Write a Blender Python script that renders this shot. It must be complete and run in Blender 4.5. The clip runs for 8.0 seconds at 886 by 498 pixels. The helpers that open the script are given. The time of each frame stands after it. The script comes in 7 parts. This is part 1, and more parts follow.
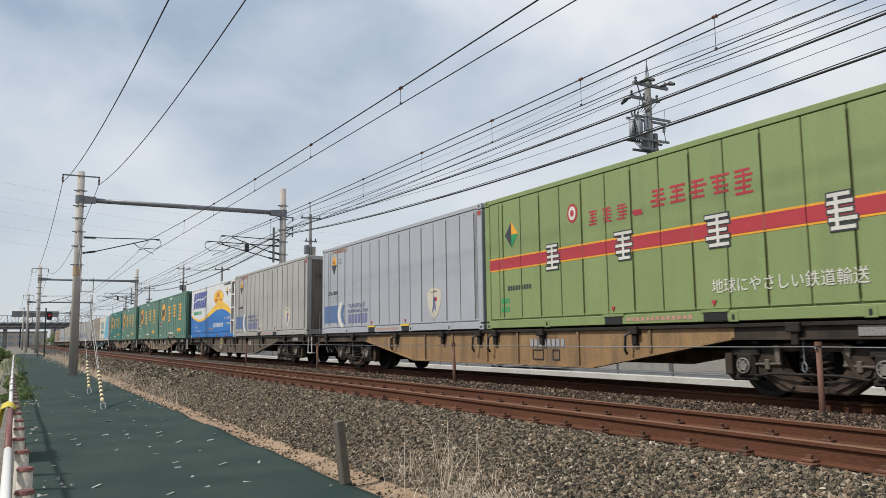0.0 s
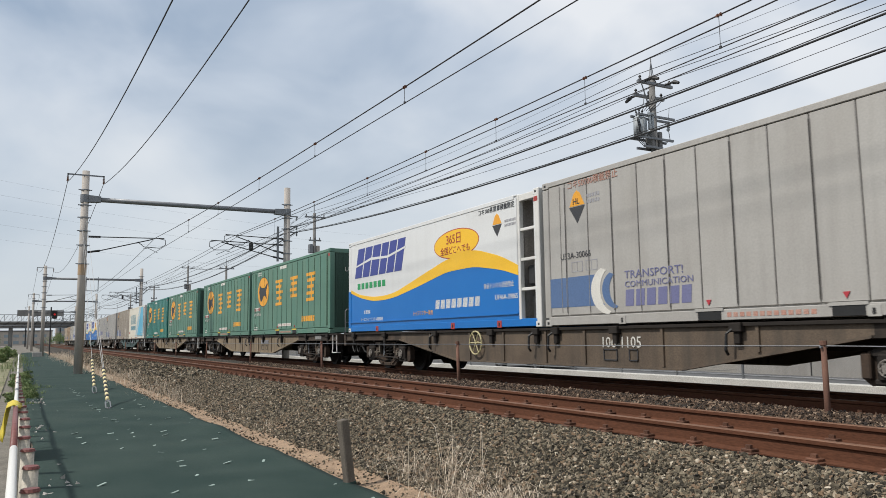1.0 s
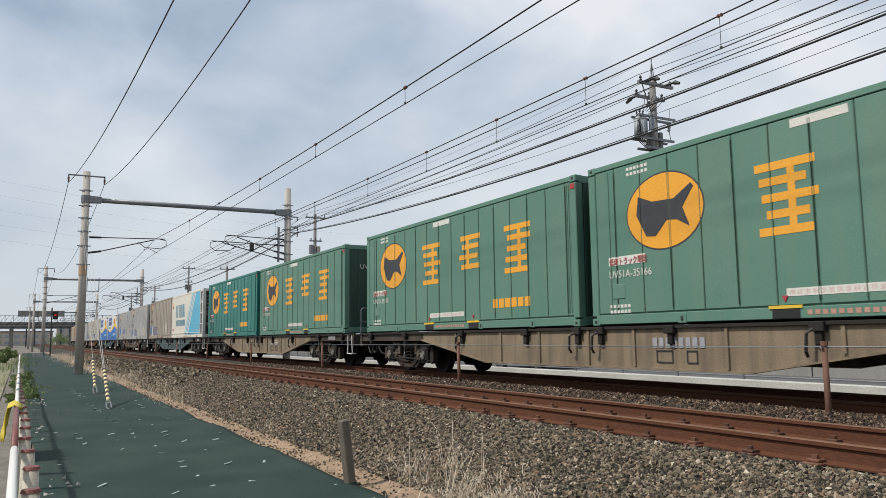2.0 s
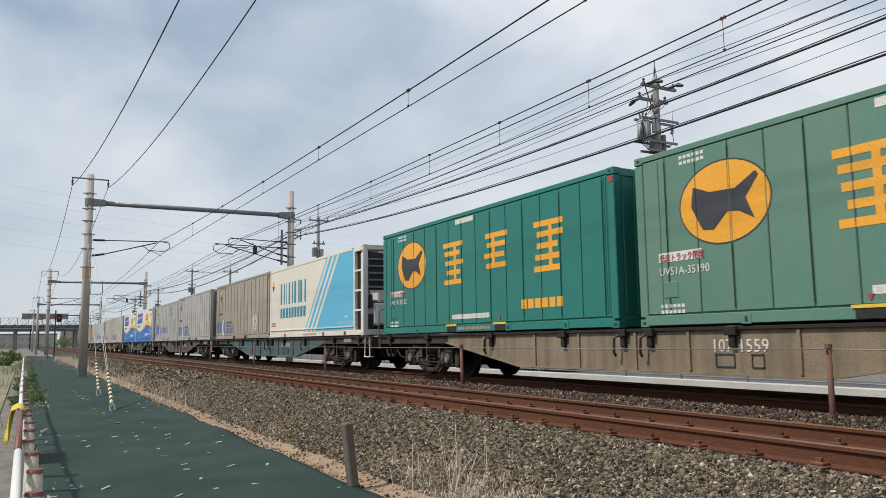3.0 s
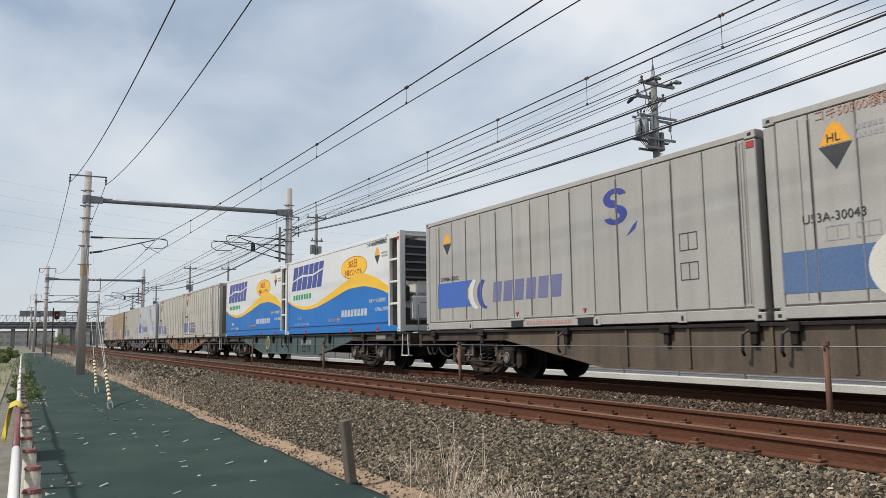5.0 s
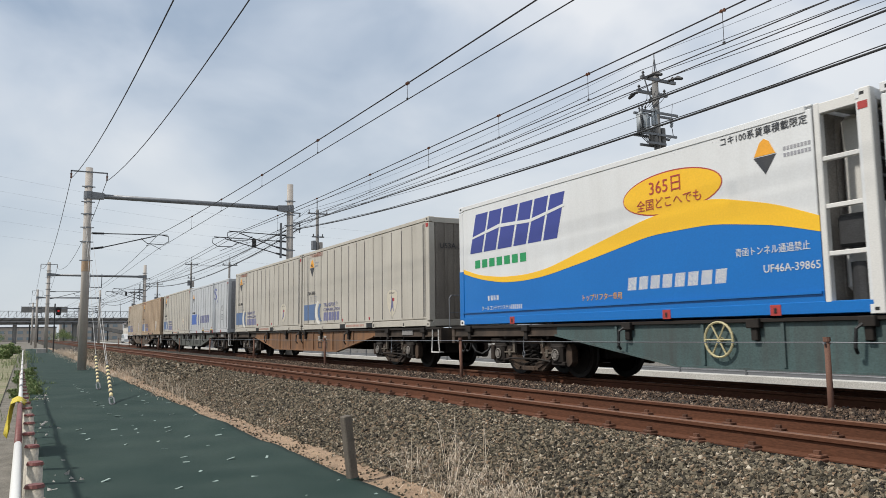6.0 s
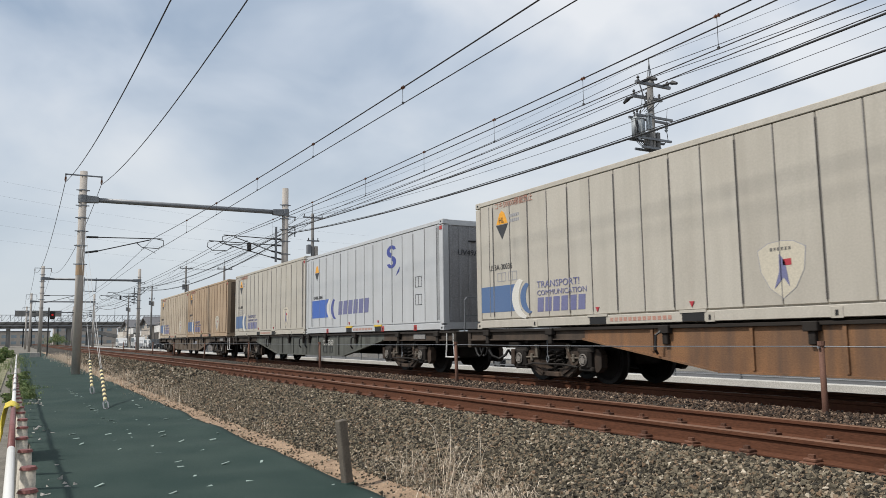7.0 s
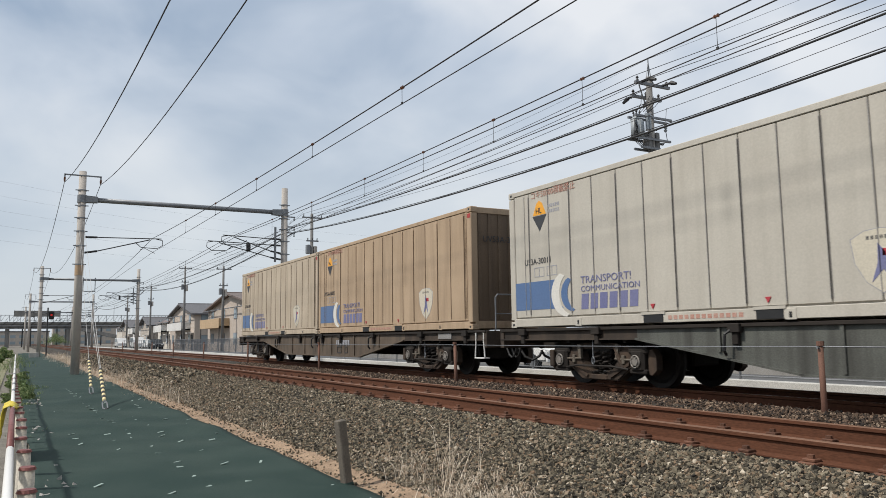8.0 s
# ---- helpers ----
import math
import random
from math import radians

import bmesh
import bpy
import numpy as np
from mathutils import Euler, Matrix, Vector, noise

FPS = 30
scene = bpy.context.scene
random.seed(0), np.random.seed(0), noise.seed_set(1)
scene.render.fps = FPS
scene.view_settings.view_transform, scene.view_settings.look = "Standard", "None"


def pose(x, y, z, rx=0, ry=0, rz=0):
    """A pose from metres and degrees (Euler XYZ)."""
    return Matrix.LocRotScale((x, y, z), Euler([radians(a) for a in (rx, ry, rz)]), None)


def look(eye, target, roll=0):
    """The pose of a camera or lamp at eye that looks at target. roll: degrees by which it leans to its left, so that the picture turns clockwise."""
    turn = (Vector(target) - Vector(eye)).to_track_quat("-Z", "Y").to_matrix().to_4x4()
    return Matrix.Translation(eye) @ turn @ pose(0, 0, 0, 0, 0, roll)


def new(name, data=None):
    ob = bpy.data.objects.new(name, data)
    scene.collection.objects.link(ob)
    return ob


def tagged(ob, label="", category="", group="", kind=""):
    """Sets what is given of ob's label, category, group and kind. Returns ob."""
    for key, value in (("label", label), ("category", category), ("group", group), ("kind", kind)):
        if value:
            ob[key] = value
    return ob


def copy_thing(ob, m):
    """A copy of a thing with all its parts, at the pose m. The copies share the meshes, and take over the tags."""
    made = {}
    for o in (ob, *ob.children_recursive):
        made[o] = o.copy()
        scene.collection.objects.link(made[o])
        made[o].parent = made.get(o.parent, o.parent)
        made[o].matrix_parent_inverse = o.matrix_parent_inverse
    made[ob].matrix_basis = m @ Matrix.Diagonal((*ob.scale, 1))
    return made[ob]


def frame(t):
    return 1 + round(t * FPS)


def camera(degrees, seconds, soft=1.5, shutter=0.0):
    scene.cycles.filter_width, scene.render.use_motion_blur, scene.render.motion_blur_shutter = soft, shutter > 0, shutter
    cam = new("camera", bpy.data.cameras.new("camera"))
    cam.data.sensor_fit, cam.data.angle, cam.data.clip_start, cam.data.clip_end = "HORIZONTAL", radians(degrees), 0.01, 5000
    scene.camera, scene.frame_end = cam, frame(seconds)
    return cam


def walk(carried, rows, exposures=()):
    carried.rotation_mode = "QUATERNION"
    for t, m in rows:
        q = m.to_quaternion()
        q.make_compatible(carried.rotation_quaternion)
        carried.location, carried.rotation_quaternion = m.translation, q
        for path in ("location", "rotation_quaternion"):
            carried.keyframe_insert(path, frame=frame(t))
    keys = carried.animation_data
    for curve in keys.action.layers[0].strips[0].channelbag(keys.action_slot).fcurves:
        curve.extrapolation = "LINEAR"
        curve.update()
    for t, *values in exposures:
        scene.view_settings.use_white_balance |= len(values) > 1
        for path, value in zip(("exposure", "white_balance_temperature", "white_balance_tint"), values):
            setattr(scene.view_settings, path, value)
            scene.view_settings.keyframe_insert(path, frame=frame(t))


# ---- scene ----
# ---- camera and walk ----
CAM_H = 0.854
cam = camera(60.5, 8.0, soft=0.7, shutter=0.03)
FPX = 1344.4


def cam_pose(dx, dy):
    """The standing camera, with a small sway (in 1/FPX radians)."""
    yaw = 29.208 - math.degrees(dx / FPX)
    pitch = 6.6025 + math.degrees(dy / FPX)
    return pose(0, 0, CAM_H, 90 + pitch, 0, -yaw) @ pose(0, 0, 0, 0, 0, -0.767)


SWAY = [(0.0, -2.7, 0.8), (0.5, 0.8, -2.8), (1.0, 4.5, -1.0), (1.5, 3.7, -1.7), (3.0, 11.0, 4.8), (3.5, 9.7, 3.5),
        (4.0, 8.5, 0.7), (4.5, 7.0, 2.5), (6.0, 9.7, -7.2), (6.5, 6.8, -1.3), (7.0, 1.3, -0.2), (7.5, -0.2, -1.3), (8.0, 0.0, 0.0)]
walk(cam, [(t, cam_pose(dx, dy)) for t, dx, dy in SWAY])

# ---- world, sun, exposure ----
SUN_EL, SUN_AZ = 52.0, -80.0          # degrees; azimuth from +y towards +x
world = bpy.data.worlds.new("sky")
scene.world = world
world.use_nodes = True
wt = world.node_tree
wt.nodes.clear()


def wnode(kind, **kw):
    n = wt.nodes.new(kind)
    for k, v in kw.items():
        n.inputs[k].default_value = v
    return n


sky = wt.nodes.new("ShaderNodeTexSky")
sky.sky_type = "NISHITA"
sky.sun_disc = False
sky.sun_elevation = radians(SUN_EL)
sky.sun_rotation = radians(SUN_AZ)
sky.air_density, sky.dust_density = 1.0, 2.0
coord = wt.nodes.new("ShaderNodeTexCoord")
# cloud layer: stretched noise, flattened towards the horizon
cmap = wt.nodes.new("ShaderNodeMapping")
cmap.inputs["Scale"].default_value = (1.0, 1.0, 2.0)
cmap.inputs["Rotation"].default_value = (0.1, 0.25, 0.5)
cmap.inputs["Location"].default_value = (1.9, 0.45, 0.7)
wt.links.new(coord.outputs["Generated"], cmap.inputs["Vector"])
n1 = wnode("ShaderNodeTexNoise", Scale=1.5, Detail=4.0, Roughness=0.45, Distortion=0.5)
n2 = wnode("ShaderNodeTexNoise", Scale=3.0, Detail=5.0, Roughness=0.5, Distortion=0.4)
wt.links.new(cmap.outputs["Vector"], n1.inputs["Vector"])
wt.links.new(cmap.outputs["Vector"], n2.inputs["Vector"])
ramp = wt.nodes.new("ShaderNodeValToRGB")
ramp.color_ramp.elements[0].position, ramp.color_ramp.elements[0].color = 0.38, (3.3, 4.3, 5.7, 1)
ramp.color_ramp.elements[1].position, ramp.color_ramp.elements[1].color = 0.57, (8.9, 9.15, 9.5, 1)
mid = ramp.color_ramp.elements.new(0.47)
mid.color = (6.0, 6.75, 7.8, 1)
mixn = wt.nodes.new("ShaderNodeMath")
mixn.operation = "MULTIPLY_ADD"
mixn.inputs[1].default_value = 0.38
wt.links.new(n2.outputs["Fac"], mixn.inputs[0])
half = wt.nodes.new("ShaderNodeMath")
half.operation = "MULTIPLY"
half.inputs[1].default_value = 0.62
wt.links.new(n1.outputs["Fac"], half.inputs[0])
wt.links.new(half.outputs[0], mixn.inputs[2])
wt.links.new(mixn.outputs[0], ramp.inputs["Fac"])
# brighter, paler towards the horizon
sep = wt.nodes.new("ShaderNodeSeparateXYZ")
wt.links.new(coord.outputs["Generated"], sep.inputs[0])
hz = wt.nodes.new("ShaderNodeMapRange")
hz.inputs["From Min"].default_value, hz.inputs["From Max"].default_value = 0.0, 0.42
hz.inputs["To Min"].default_value, hz.inputs["To Max"].default_value = 0.75, 0.0
hz.interpolation_type = "SMOOTHSTEP"
wt.links.new(sep.outputs["Z"], hz.inputs["Value"])
hmix = wt.nodes.new("ShaderNodeMixRGB")
hmix.inputs["Color2"].default_value = (6.2, 6.85, 7.35, 1)
wt.links.new(hz.outputs[0], hmix.inputs["Fac"])
wt.links.new(ramp.outputs["Color"], hmix.inputs["Color1"])
cover = wt.nodes.new("ShaderNodeMixRGB")
cover.inputs["Fac"].default_value = 0.88
wt.links.new(sky.outputs["Color"], cover.inputs["Color1"])
wt.links.new(hmix.outputs["Color"], cover.inputs["Color2"])
bg = wnode("ShaderNodeBackground", Strength=0.1)
wout = wt.nodes.new("ShaderNodeOutputWorld")
wt.links.new(cover.outputs["Color"], bg.inputs["Color"])
wt.links.new(bg.outputs[0], wout.inputs["Surface"])

sun_data = bpy.data.lights.new("sun", "SUN")
sun_data.energy, sun_data.angle, sun_data.color = 3.5, radians(2.6), (1.0, 0.95, 0.87)
sun = new("sun", sun_data)
_el, _az = radians(SUN_EL), radians(SUN_AZ)
sun_from = Vector((math.sin(_az) * math.cos(_el), math.cos(_az) * math.cos(_el), math.sin(_el)))
sun.matrix_world = look(sun_from * 60, (0, 0, 0))
scene.view_settings.exposure = 0.0

# ---- materials ----


def material(name, base, second=None, rough=0.6, metal=0.0, scale=3.0, fine=60.0, amount=0.5, bump=0.15,
             streak=0.0, vary=0.0, dirt=None, dirt_amount=0.0, shine=0.5, stretch=(1, 1, 1), fine_amount=0.25, bump_size=0.01):
    """A painted, stained surface: base mixed with a second tone at a large scale, a fine grain, vertical streaks of dirt, and relief."""
    m = bpy.data.materials.new(name)
    m.use_nodes = True
    t = m.node_tree
    b = t.nodes["Principled BSDF"]
    L = t.links.new
    second = second or tuple(c * 0.7 for c in base)
    tc = t.nodes.new("ShaderNodeTexCoord")
    info = t.nodes.new("ShaderNodeObjectInfo")
    off = t.nodes.new("ShaderNodeVectorMath")
    off.operation = "MULTIPLY_ADD"
    comb = t.nodes.new("ShaderNodeCombineXYZ")
    for i in range(3):
        L(info.outputs["Random"], comb.inputs[i])
    L(comb.outputs[0], off.inputs[0])
    off.inputs[1].default_value = (37.0, 53.0, 19.0)
    L(tc.outputs["Object"], off.inputs[2])
    mp = t.nodes.new("ShaderNodeMapping")
    mp.inputs["Scale"].default_value = stretch
    L(off.outputs[0], mp.inputs["Vector"])
    big = t.nodes.new("ShaderNodeTexNoise")
    big.inputs["Scale"].default_value, big.inputs["Detail"].default_value = scale, 6
    L(mp.outputs[0], big.inputs["Vector"])
    sm = t.nodes.new("ShaderNodeTexNoise")
    sm.inputs["Scale"].default_value, sm.inputs["Detail"].default_value = fine, 3
    L(mp.outputs[0], sm.inputs["Vector"])
    r1 = t.nodes.new("ShaderNodeMapRange")
    r1.inputs["From Min"].default_value, r1.inputs["From Max"].default_value = 0.35, 0.68
    r1.inputs["To Max"].default_value = amount
    L(big.outputs["Fac"], r1.inputs["Value"])
    mix = t.nodes.new("ShaderNodeMixRGB")
    mix.inputs["Color1"].default_value, mix.inputs["Color2"].default_value = (*base, 1), (*second, 1)
    L(r1.outputs[0], mix.inputs["Fac"])
    col = mix.outputs["Color"]
    fm = t.nodes.new("ShaderNodeMapRange")
    fm.inputs["From Min"].default_value, fm.inputs["From Max"].default_value = 0.3, 0.7
    fm.inputs["To Min"].default_value, fm.inputs["To Max"].default_value = 1 - fine_amount, 1 + fine_amount * 0.6
    L(sm.outputs["Fac"], fm.inputs["Value"])
    mul = t.nodes.new("ShaderNodeMixRGB")
    mul.blend_type = "MULTIPLY"
    mul.inputs["Fac"].default_value = 1
    L(col, mul.inputs["Color1"])
    L(fm.outputs[0], mul.inputs["Color2"])
    col = mul.outputs["Color"]
    if streak > 0 or dirt_amount > 0:
        d = dirt or tuple(c * 0.35 for c in base)
        ms = t.nodes.new("ShaderNodeMapping")
        ms.inputs["Scale"].default_value = (3.2, 3.2, 0.28)
        L(off.outputs[0], ms.inputs["Vector"])
        st = t.nodes.new("ShaderNodeTexNoise")
        st.inputs["Scale"].default_value, st.inputs["Detail"].default_value = 1.6, 5
        L(ms.outputs[0], st.inputs["Vector"])
        rs = t.nodes.new("ShaderNodeMapRange")
        rs.inputs["From Min"].default_value, rs.inputs["From Max"].default_value = 0.44, 0.74
        rs.inputs["To Max"].default_value = max(streak, dirt_amount)
        L(st.outputs["Fac"], rs.inputs["Value"])
        md = t.nodes.new("ShaderNodeMixRGB")
        md.inputs["Color2"].default_value = (*d, 1)
        L(rs.outputs[0], md.inputs["Fac"])
        L(col, md.inputs["Color1"])
        col = md.outputs["Color"]
    if vary > 0:
        rv = t.nodes.new("ShaderNodeMapRange")
        rv.inputs["To Min"].default_value, rv.inputs["To Max"].default_value = 1 - vary, 1 + vary
        L(info.outputs["Random"], rv.inputs["Value"])
        mv = t.nodes.new("ShaderNodeMixRGB")
        mv.blend_type = "MULTIPLY"
        mv.inputs["Fac"].default_value = 1
        L(col, mv.inputs["Color1"])
        L(rv.outputs[0], mv.inputs["Color2"])
        col = mv.outputs["Color"]
    L(col, b.inputs["Base Color"])
    rr = t.nodes.new("ShaderNodeMapRange")
    rr.inputs["To Min"].default_value, rr.inputs["To Max"].default_value = max(0.05, rough - 0.12), min(1, rough + 0.12)
    L(big.outputs["Fac"], rr.inputs["Value"])
    L(rr.outputs[0], b.inputs["Roughness"])
    b.inputs["Metallic"].default_value = metal
    b.inputs["Specular IOR Level"].default_value = shine
    if bump > 0:
        bp = t.nodes.new("ShaderNodeBump")
        bp.inputs["Strength"].default_value, bp.inputs["Distance"].default_value = bump, bump_size
        L(sm.outputs["Fac"], bp.inputs["Height"])
        L(bp.outputs[0], b.inputs["Normal"])
    return m


def island_material(name, stops, rough=0.85):
    """Loose pieces in one mesh, each with a tone of its own."""
    m = bpy.data.materials.new(name)
    m.use_nodes = True
    t = m.node_tree
    b = t.nodes["Principled BSDF"]
    g = t.nodes.new("ShaderNodeNewGeometry")
    r = t.nodes.new("ShaderNodeValToRGB")
    r.color_ramp.elements[0].position, r.color_ramp.elements[0].color = stops[0][0], (*stops[0][1], 1)
    r.color_ramp.elements[1].position, r.color_ramp.elements[1].color = stops[-1][0], (*stops[-1][1], 1)
    for p_, c_ in stops[1:-1]:
        r.color_ramp.elements.new(p_).color = (*c_, 1)
    t.links.new(g.outputs["Random Per Island"], r.inputs["Fac"])
    tc = t.nodes.new("ShaderNodeTexCoord")
    nz = t.nodes.new("ShaderNodeTexNoise")
    nz.inputs["Scale"].default_value, nz.inputs["Detail"].default_value = 55, 4
    t.links.new(tc.outputs["Object"], nz.inputs["Vector"])
    mr = t.nodes.new("ShaderNodeMapRange")
    mr.inputs["To Min"].default_value, mr.inputs["To Max"].default_value = 0.6, 1.35
    t.links.new(nz.outputs["Fac"], mr.inputs["Value"])
    mu = t.nodes.new("ShaderNodeMixRGB")
    mu.blend_type = "MULTIPLY"
    mu.inputs["Fac"].default_value = 1
    t.links.new(r.outputs["Color"], mu.inputs["Color1"])
    t.links.new(mr.outputs[0], mu.inputs["Color2"])
    t.links.new(mu.outputs["Color"], b.inputs["Base Color"])
    b.inputs["Roughness"].default_value = rough
    return m


def stone_bed(name):
    """Packed crushed stone seen from afar: cells of their own tone, with the shade of the gaps put into the colour."""
    m = bpy.data.materials.new(name)
    m.use_nodes = True
    t = m.node_tree
    b = t.nodes["Principled BSDF"]
    tc = t.nodes.new("ShaderNodeTexCoord")
    v = t.nodes.new("ShaderNodeTexVoronoi")
    v.inputs["Scale"].default_value = 22
    t.links.new(tc.outputs["Object"], v.inputs["Vector"])
    r = t.nodes.new("ShaderNodeValToRGB")
    r.color_ramp.elements[0].color, r.color_ramp.elements[1].color = (0.012, 0.01, 0.008, 1), (0.12, 0.1, 0.074, 1)
    sp = t.nodes.new("ShaderNodeSeparateColor")
    t.links.new(v.outputs["Color"], sp.inputs[0])
    t.links.new(sp.outputs[0], r.inputs["Fac"])
    # painted shade: colour falls to a quarter towards the gaps between stones
    d = t.nodes.new("ShaderNodeMapRange")
    d.inputs["From Min"].default_value, d.inputs["From Max"].default_value = 0.35, 0.75
    d.inputs["To Min"].default_value, d.inputs["To Max"].default_value = 1.0, 0.25
    t.links.new(v.outputs["Distance"], d.inputs["Value"])
    mu = t.nodes.new("ShaderNodeMixRGB")
    mu.blend_type = "MULTIPLY"
    mu.inputs["Fac"].default_value = 1
    t.links.new(r.outputs["Color"], mu.inputs["Color1"])
    t.links.new(d.outputs[0], mu.inputs["Color2"])
    t.links.new(mu.outputs["Color"], b.inputs["Base Color"])
    bp = t.nodes.new("ShaderNodeBump")
    bp.invert = True
    bp.inputs["Strength"].default_value, bp.inputs["Distance"].default_value = 1.0, 0.05
    t.links.new(v.outputs["Distance"], bp.inputs["Height"])
    t.links.new(bp.outputs[0], b.inputs["Normal"])
    b.inputs["Roughness"].default_value = 0.95
    return m


def glow(name, colour, strength):
    m = bpy.data.materials.new(name)
    m.use_nodes = True
    b = m.node_tree.nodes["Principled BSDF"]
    b.inputs["Base Color"].default_value = (*colour, 1)
    b.inputs["Emission Color"].default_value = (*colour, 1)
    b.inputs["Emission Strength"].default_value = strength
    return m


def glass(name, tint=(0.25, 0.3, 0.33)):
    m = bpy.data.materials.new(name)
    m.use_nodes = True
    b = m.node_tree.nodes["Principled BSDF"]
    b.inputs["Base Color"].default_value = (*tint, 1)
    b.inputs["Roughness"].default_value = 0.06
    b.inputs["Specular IOR Level"].default_value = 0.8
    return m


M = {}
M["ballast"] = island_material("ballast_stone", [(0.0, (0.01, 0.008, 0.005)), (0.35, (0.055, 0.045, 0.029)), (0.72, (0.21, 0.176, 0.122)), (0.9, (0.18, 0.115, 0.068)), (1.0, (0.46, 0.4, 0.31))], 0.9)
M["ballast_bed"] = stone_bed("ballast_bed")
M["ballast_brown"] = island_material("ballast_rusty", [(0.0, (0.012, 0.008, 0.006)), (0.5, (0.058, 0.037, 0.024)), (0.85, (0.145, 0.092, 0.06)), (1.0, (0.33, 0.25, 0.18))], 0.9)
M["rail"] = material("rusty_rail", (0.112, 0.044, 0.023), (0.06, 0.025, 0.014), 0.85, 0.0, shine=0.25, scale=2.0, fine=80, stretch=(1, 0.25, 1), bump=0.3)
M["rail_top"] = material("rail_head", (0.18, 0.09, 0.052), (0.115, 0.057, 0.033), 0.6, 0.2, scale=3.0, fine=60, stretch=(1, 0.1, 1), bump=0.1)
M["clip"] = material("rusty_clip", (0.14, 0.062, 0.036), (0.07, 0.033, 0.02), 0.75, 0.2, scale=20, fine=120, vary=0.3)
M["sleeper"] = material("concrete_sleeper", (0.2, 0.17, 0.145), (0.13, 0.1, 0.08), 0.9, scale=6, fine=90)
M["mat"] = material("green_ground_sheet", (0.0185, 0.0385, 0.033), (0.038, 0.06, 0.052), 0.9, scale=0.9, fine=150, amount=0.9, bump=0.35, fine_amount=0.35, shine=0.2)
M["sand"] = material("sandy_soil", (0.34, 0.235, 0.15), (0.2, 0.135, 0.088), 0.95, scale=5, fine=70, amount=0.9, bump=0.8, fine_amount=0.4)
M["soil"] = material("grey_soil", (0.2, 0.18, 0.15), (0.11, 0.1, 0.08), 0.95, scale=3, fine=60, amount=0.9, bump=0.8, fine_amount=0.4)
M["asphalt"] = material("asphalt", (0.1, 0.1, 0.1), (0.07, 0.07, 0.072), 0.9, scale=0.5, fine=120)
M["concrete"] = material("concrete", (0.42, 0.4, 0.37), (0.3, 0.28, 0.26), 0.85, scale=1.5, fine=70, streak=0.3)
M["kerb"] = material("pale_concrete", (0.6, 0.59, 0.56), (0.45, 0.44, 0.42), 0.85, scale=1.2, fine=60, amount=0.6)
M["mast"] = material("mast_concrete", (0.46, 0.42, 0.38), (0.36, 0.33, 0.3), 0.85, scale=1.6, fine=70, streak=0.35)
M["steel"] = material("galvanised_steel", (0.22, 0.23, 0.245), (0.15, 0.155, 0.165), 0.55, 0.5, scale=2, fine=60)
M["darksteel"] = material("dark_steel", (0.05, 0.05, 0.052), (0.03, 0.03, 0.03), 0.6, 0.4, scale=6, fine=60)
M["wire"] = material("wire_metal", (0.035, 0.033, 0.035), (0.05, 0.04, 0.04), 0.6, 0.4, scale=1, fine=30, bump=0)
M["cable"] = material("black_cable", (0.015, 0.015, 0.017), (0.025, 0.025, 0.025), 0.6, 0, scale=1, fine=30, bump=0)
M["porcelain"] = material("brown_porcelain", (0.2, 0.08, 0.04), (0.14, 0.06, 0.03), 0.25, 0, scale=6, fine=30, bump=0)
M["post"] = material("rusty_post", (0.2, 0.1, 0.07), (0.12, 0.07, 0.05), 0.85, 0.1, scale=6, fine=80, streak=0.3)
M["black"] = material("black_paint", (0.012, 0.012, 0.013), (0.02, 0.02, 0.02), 0.6, 0, scale=6, fine=40, bump=0)
M["underframe"] = material("grimy_underframe", (0.024, 0.018, 0.014), (0.011, 0.009, 0.008), 0.8, 0.2, scale=4, fine=60, vary=0.15)
M["wheel"] = material("worn_wheel_steel", (0.014, 0.012, 0.011), (0.03, 0.026, 0.022), 0.6, 0.3, scale=4, fine=50)
M["bogie"] = material("dusty_bogie", (0.085, 0.054, 0.035), (0.025, 0.018, 0.014), 0.85, 0.1, scale=2.6, fine=60, amount=0.95, dirt_amount=0.75, dirt=(0.02, 0.016, 0.013))
M["sillend"] = material("grimy_sill_end", (0.085, 0.06, 0.043), (0.028, 0.021, 0.016), 0.8, 0.1, scale=1.6, fine=60, amount=0.95, dirt_amount=0.7, dirt=(0.016, 0.013, 0.011), vary=0.2)
M["rodsteel"] = material("dusty_brake_rod", (0.16, 0.135, 0.105), (0.07, 0.055, 0.045), 0.7, 0.2, scale=6, fine=60)
M["white"] = material("white_paint", (0.66, 0.65, 0.62), (0.62, 0.61, 0.58), 0.5, 0, scale=3, fine=60, amount=0.4, fine_amount=0.08)
M["red"] = material("red_paint", (0.4, 0.045, 0.04), (0.3, 0.04, 0.035), 0.5, 0, scale=3, fine=60, fine_amount=0.1)
M["yellow"] = material("yellow_paint", (0.75, 0.5, 0.05), (0.6, 0.4, 0.05), 0.5, 0, scale=3, fine=60, fine_amount=0.1)
M["orange"] = material("orange_paint", (0.85, 0.4, 0.03), (0.75, 0.35, 0.04), 0.5, 0, scale=3, fine=60, fine_amount=0.1)
M["ink"] = material("dark_lettering", (0.035, 0.037, 0.045), (0.06, 0.06, 0.06), 0.6, 0, scale=6, fine=60, bump=0)

# ---- mesh helpers ----


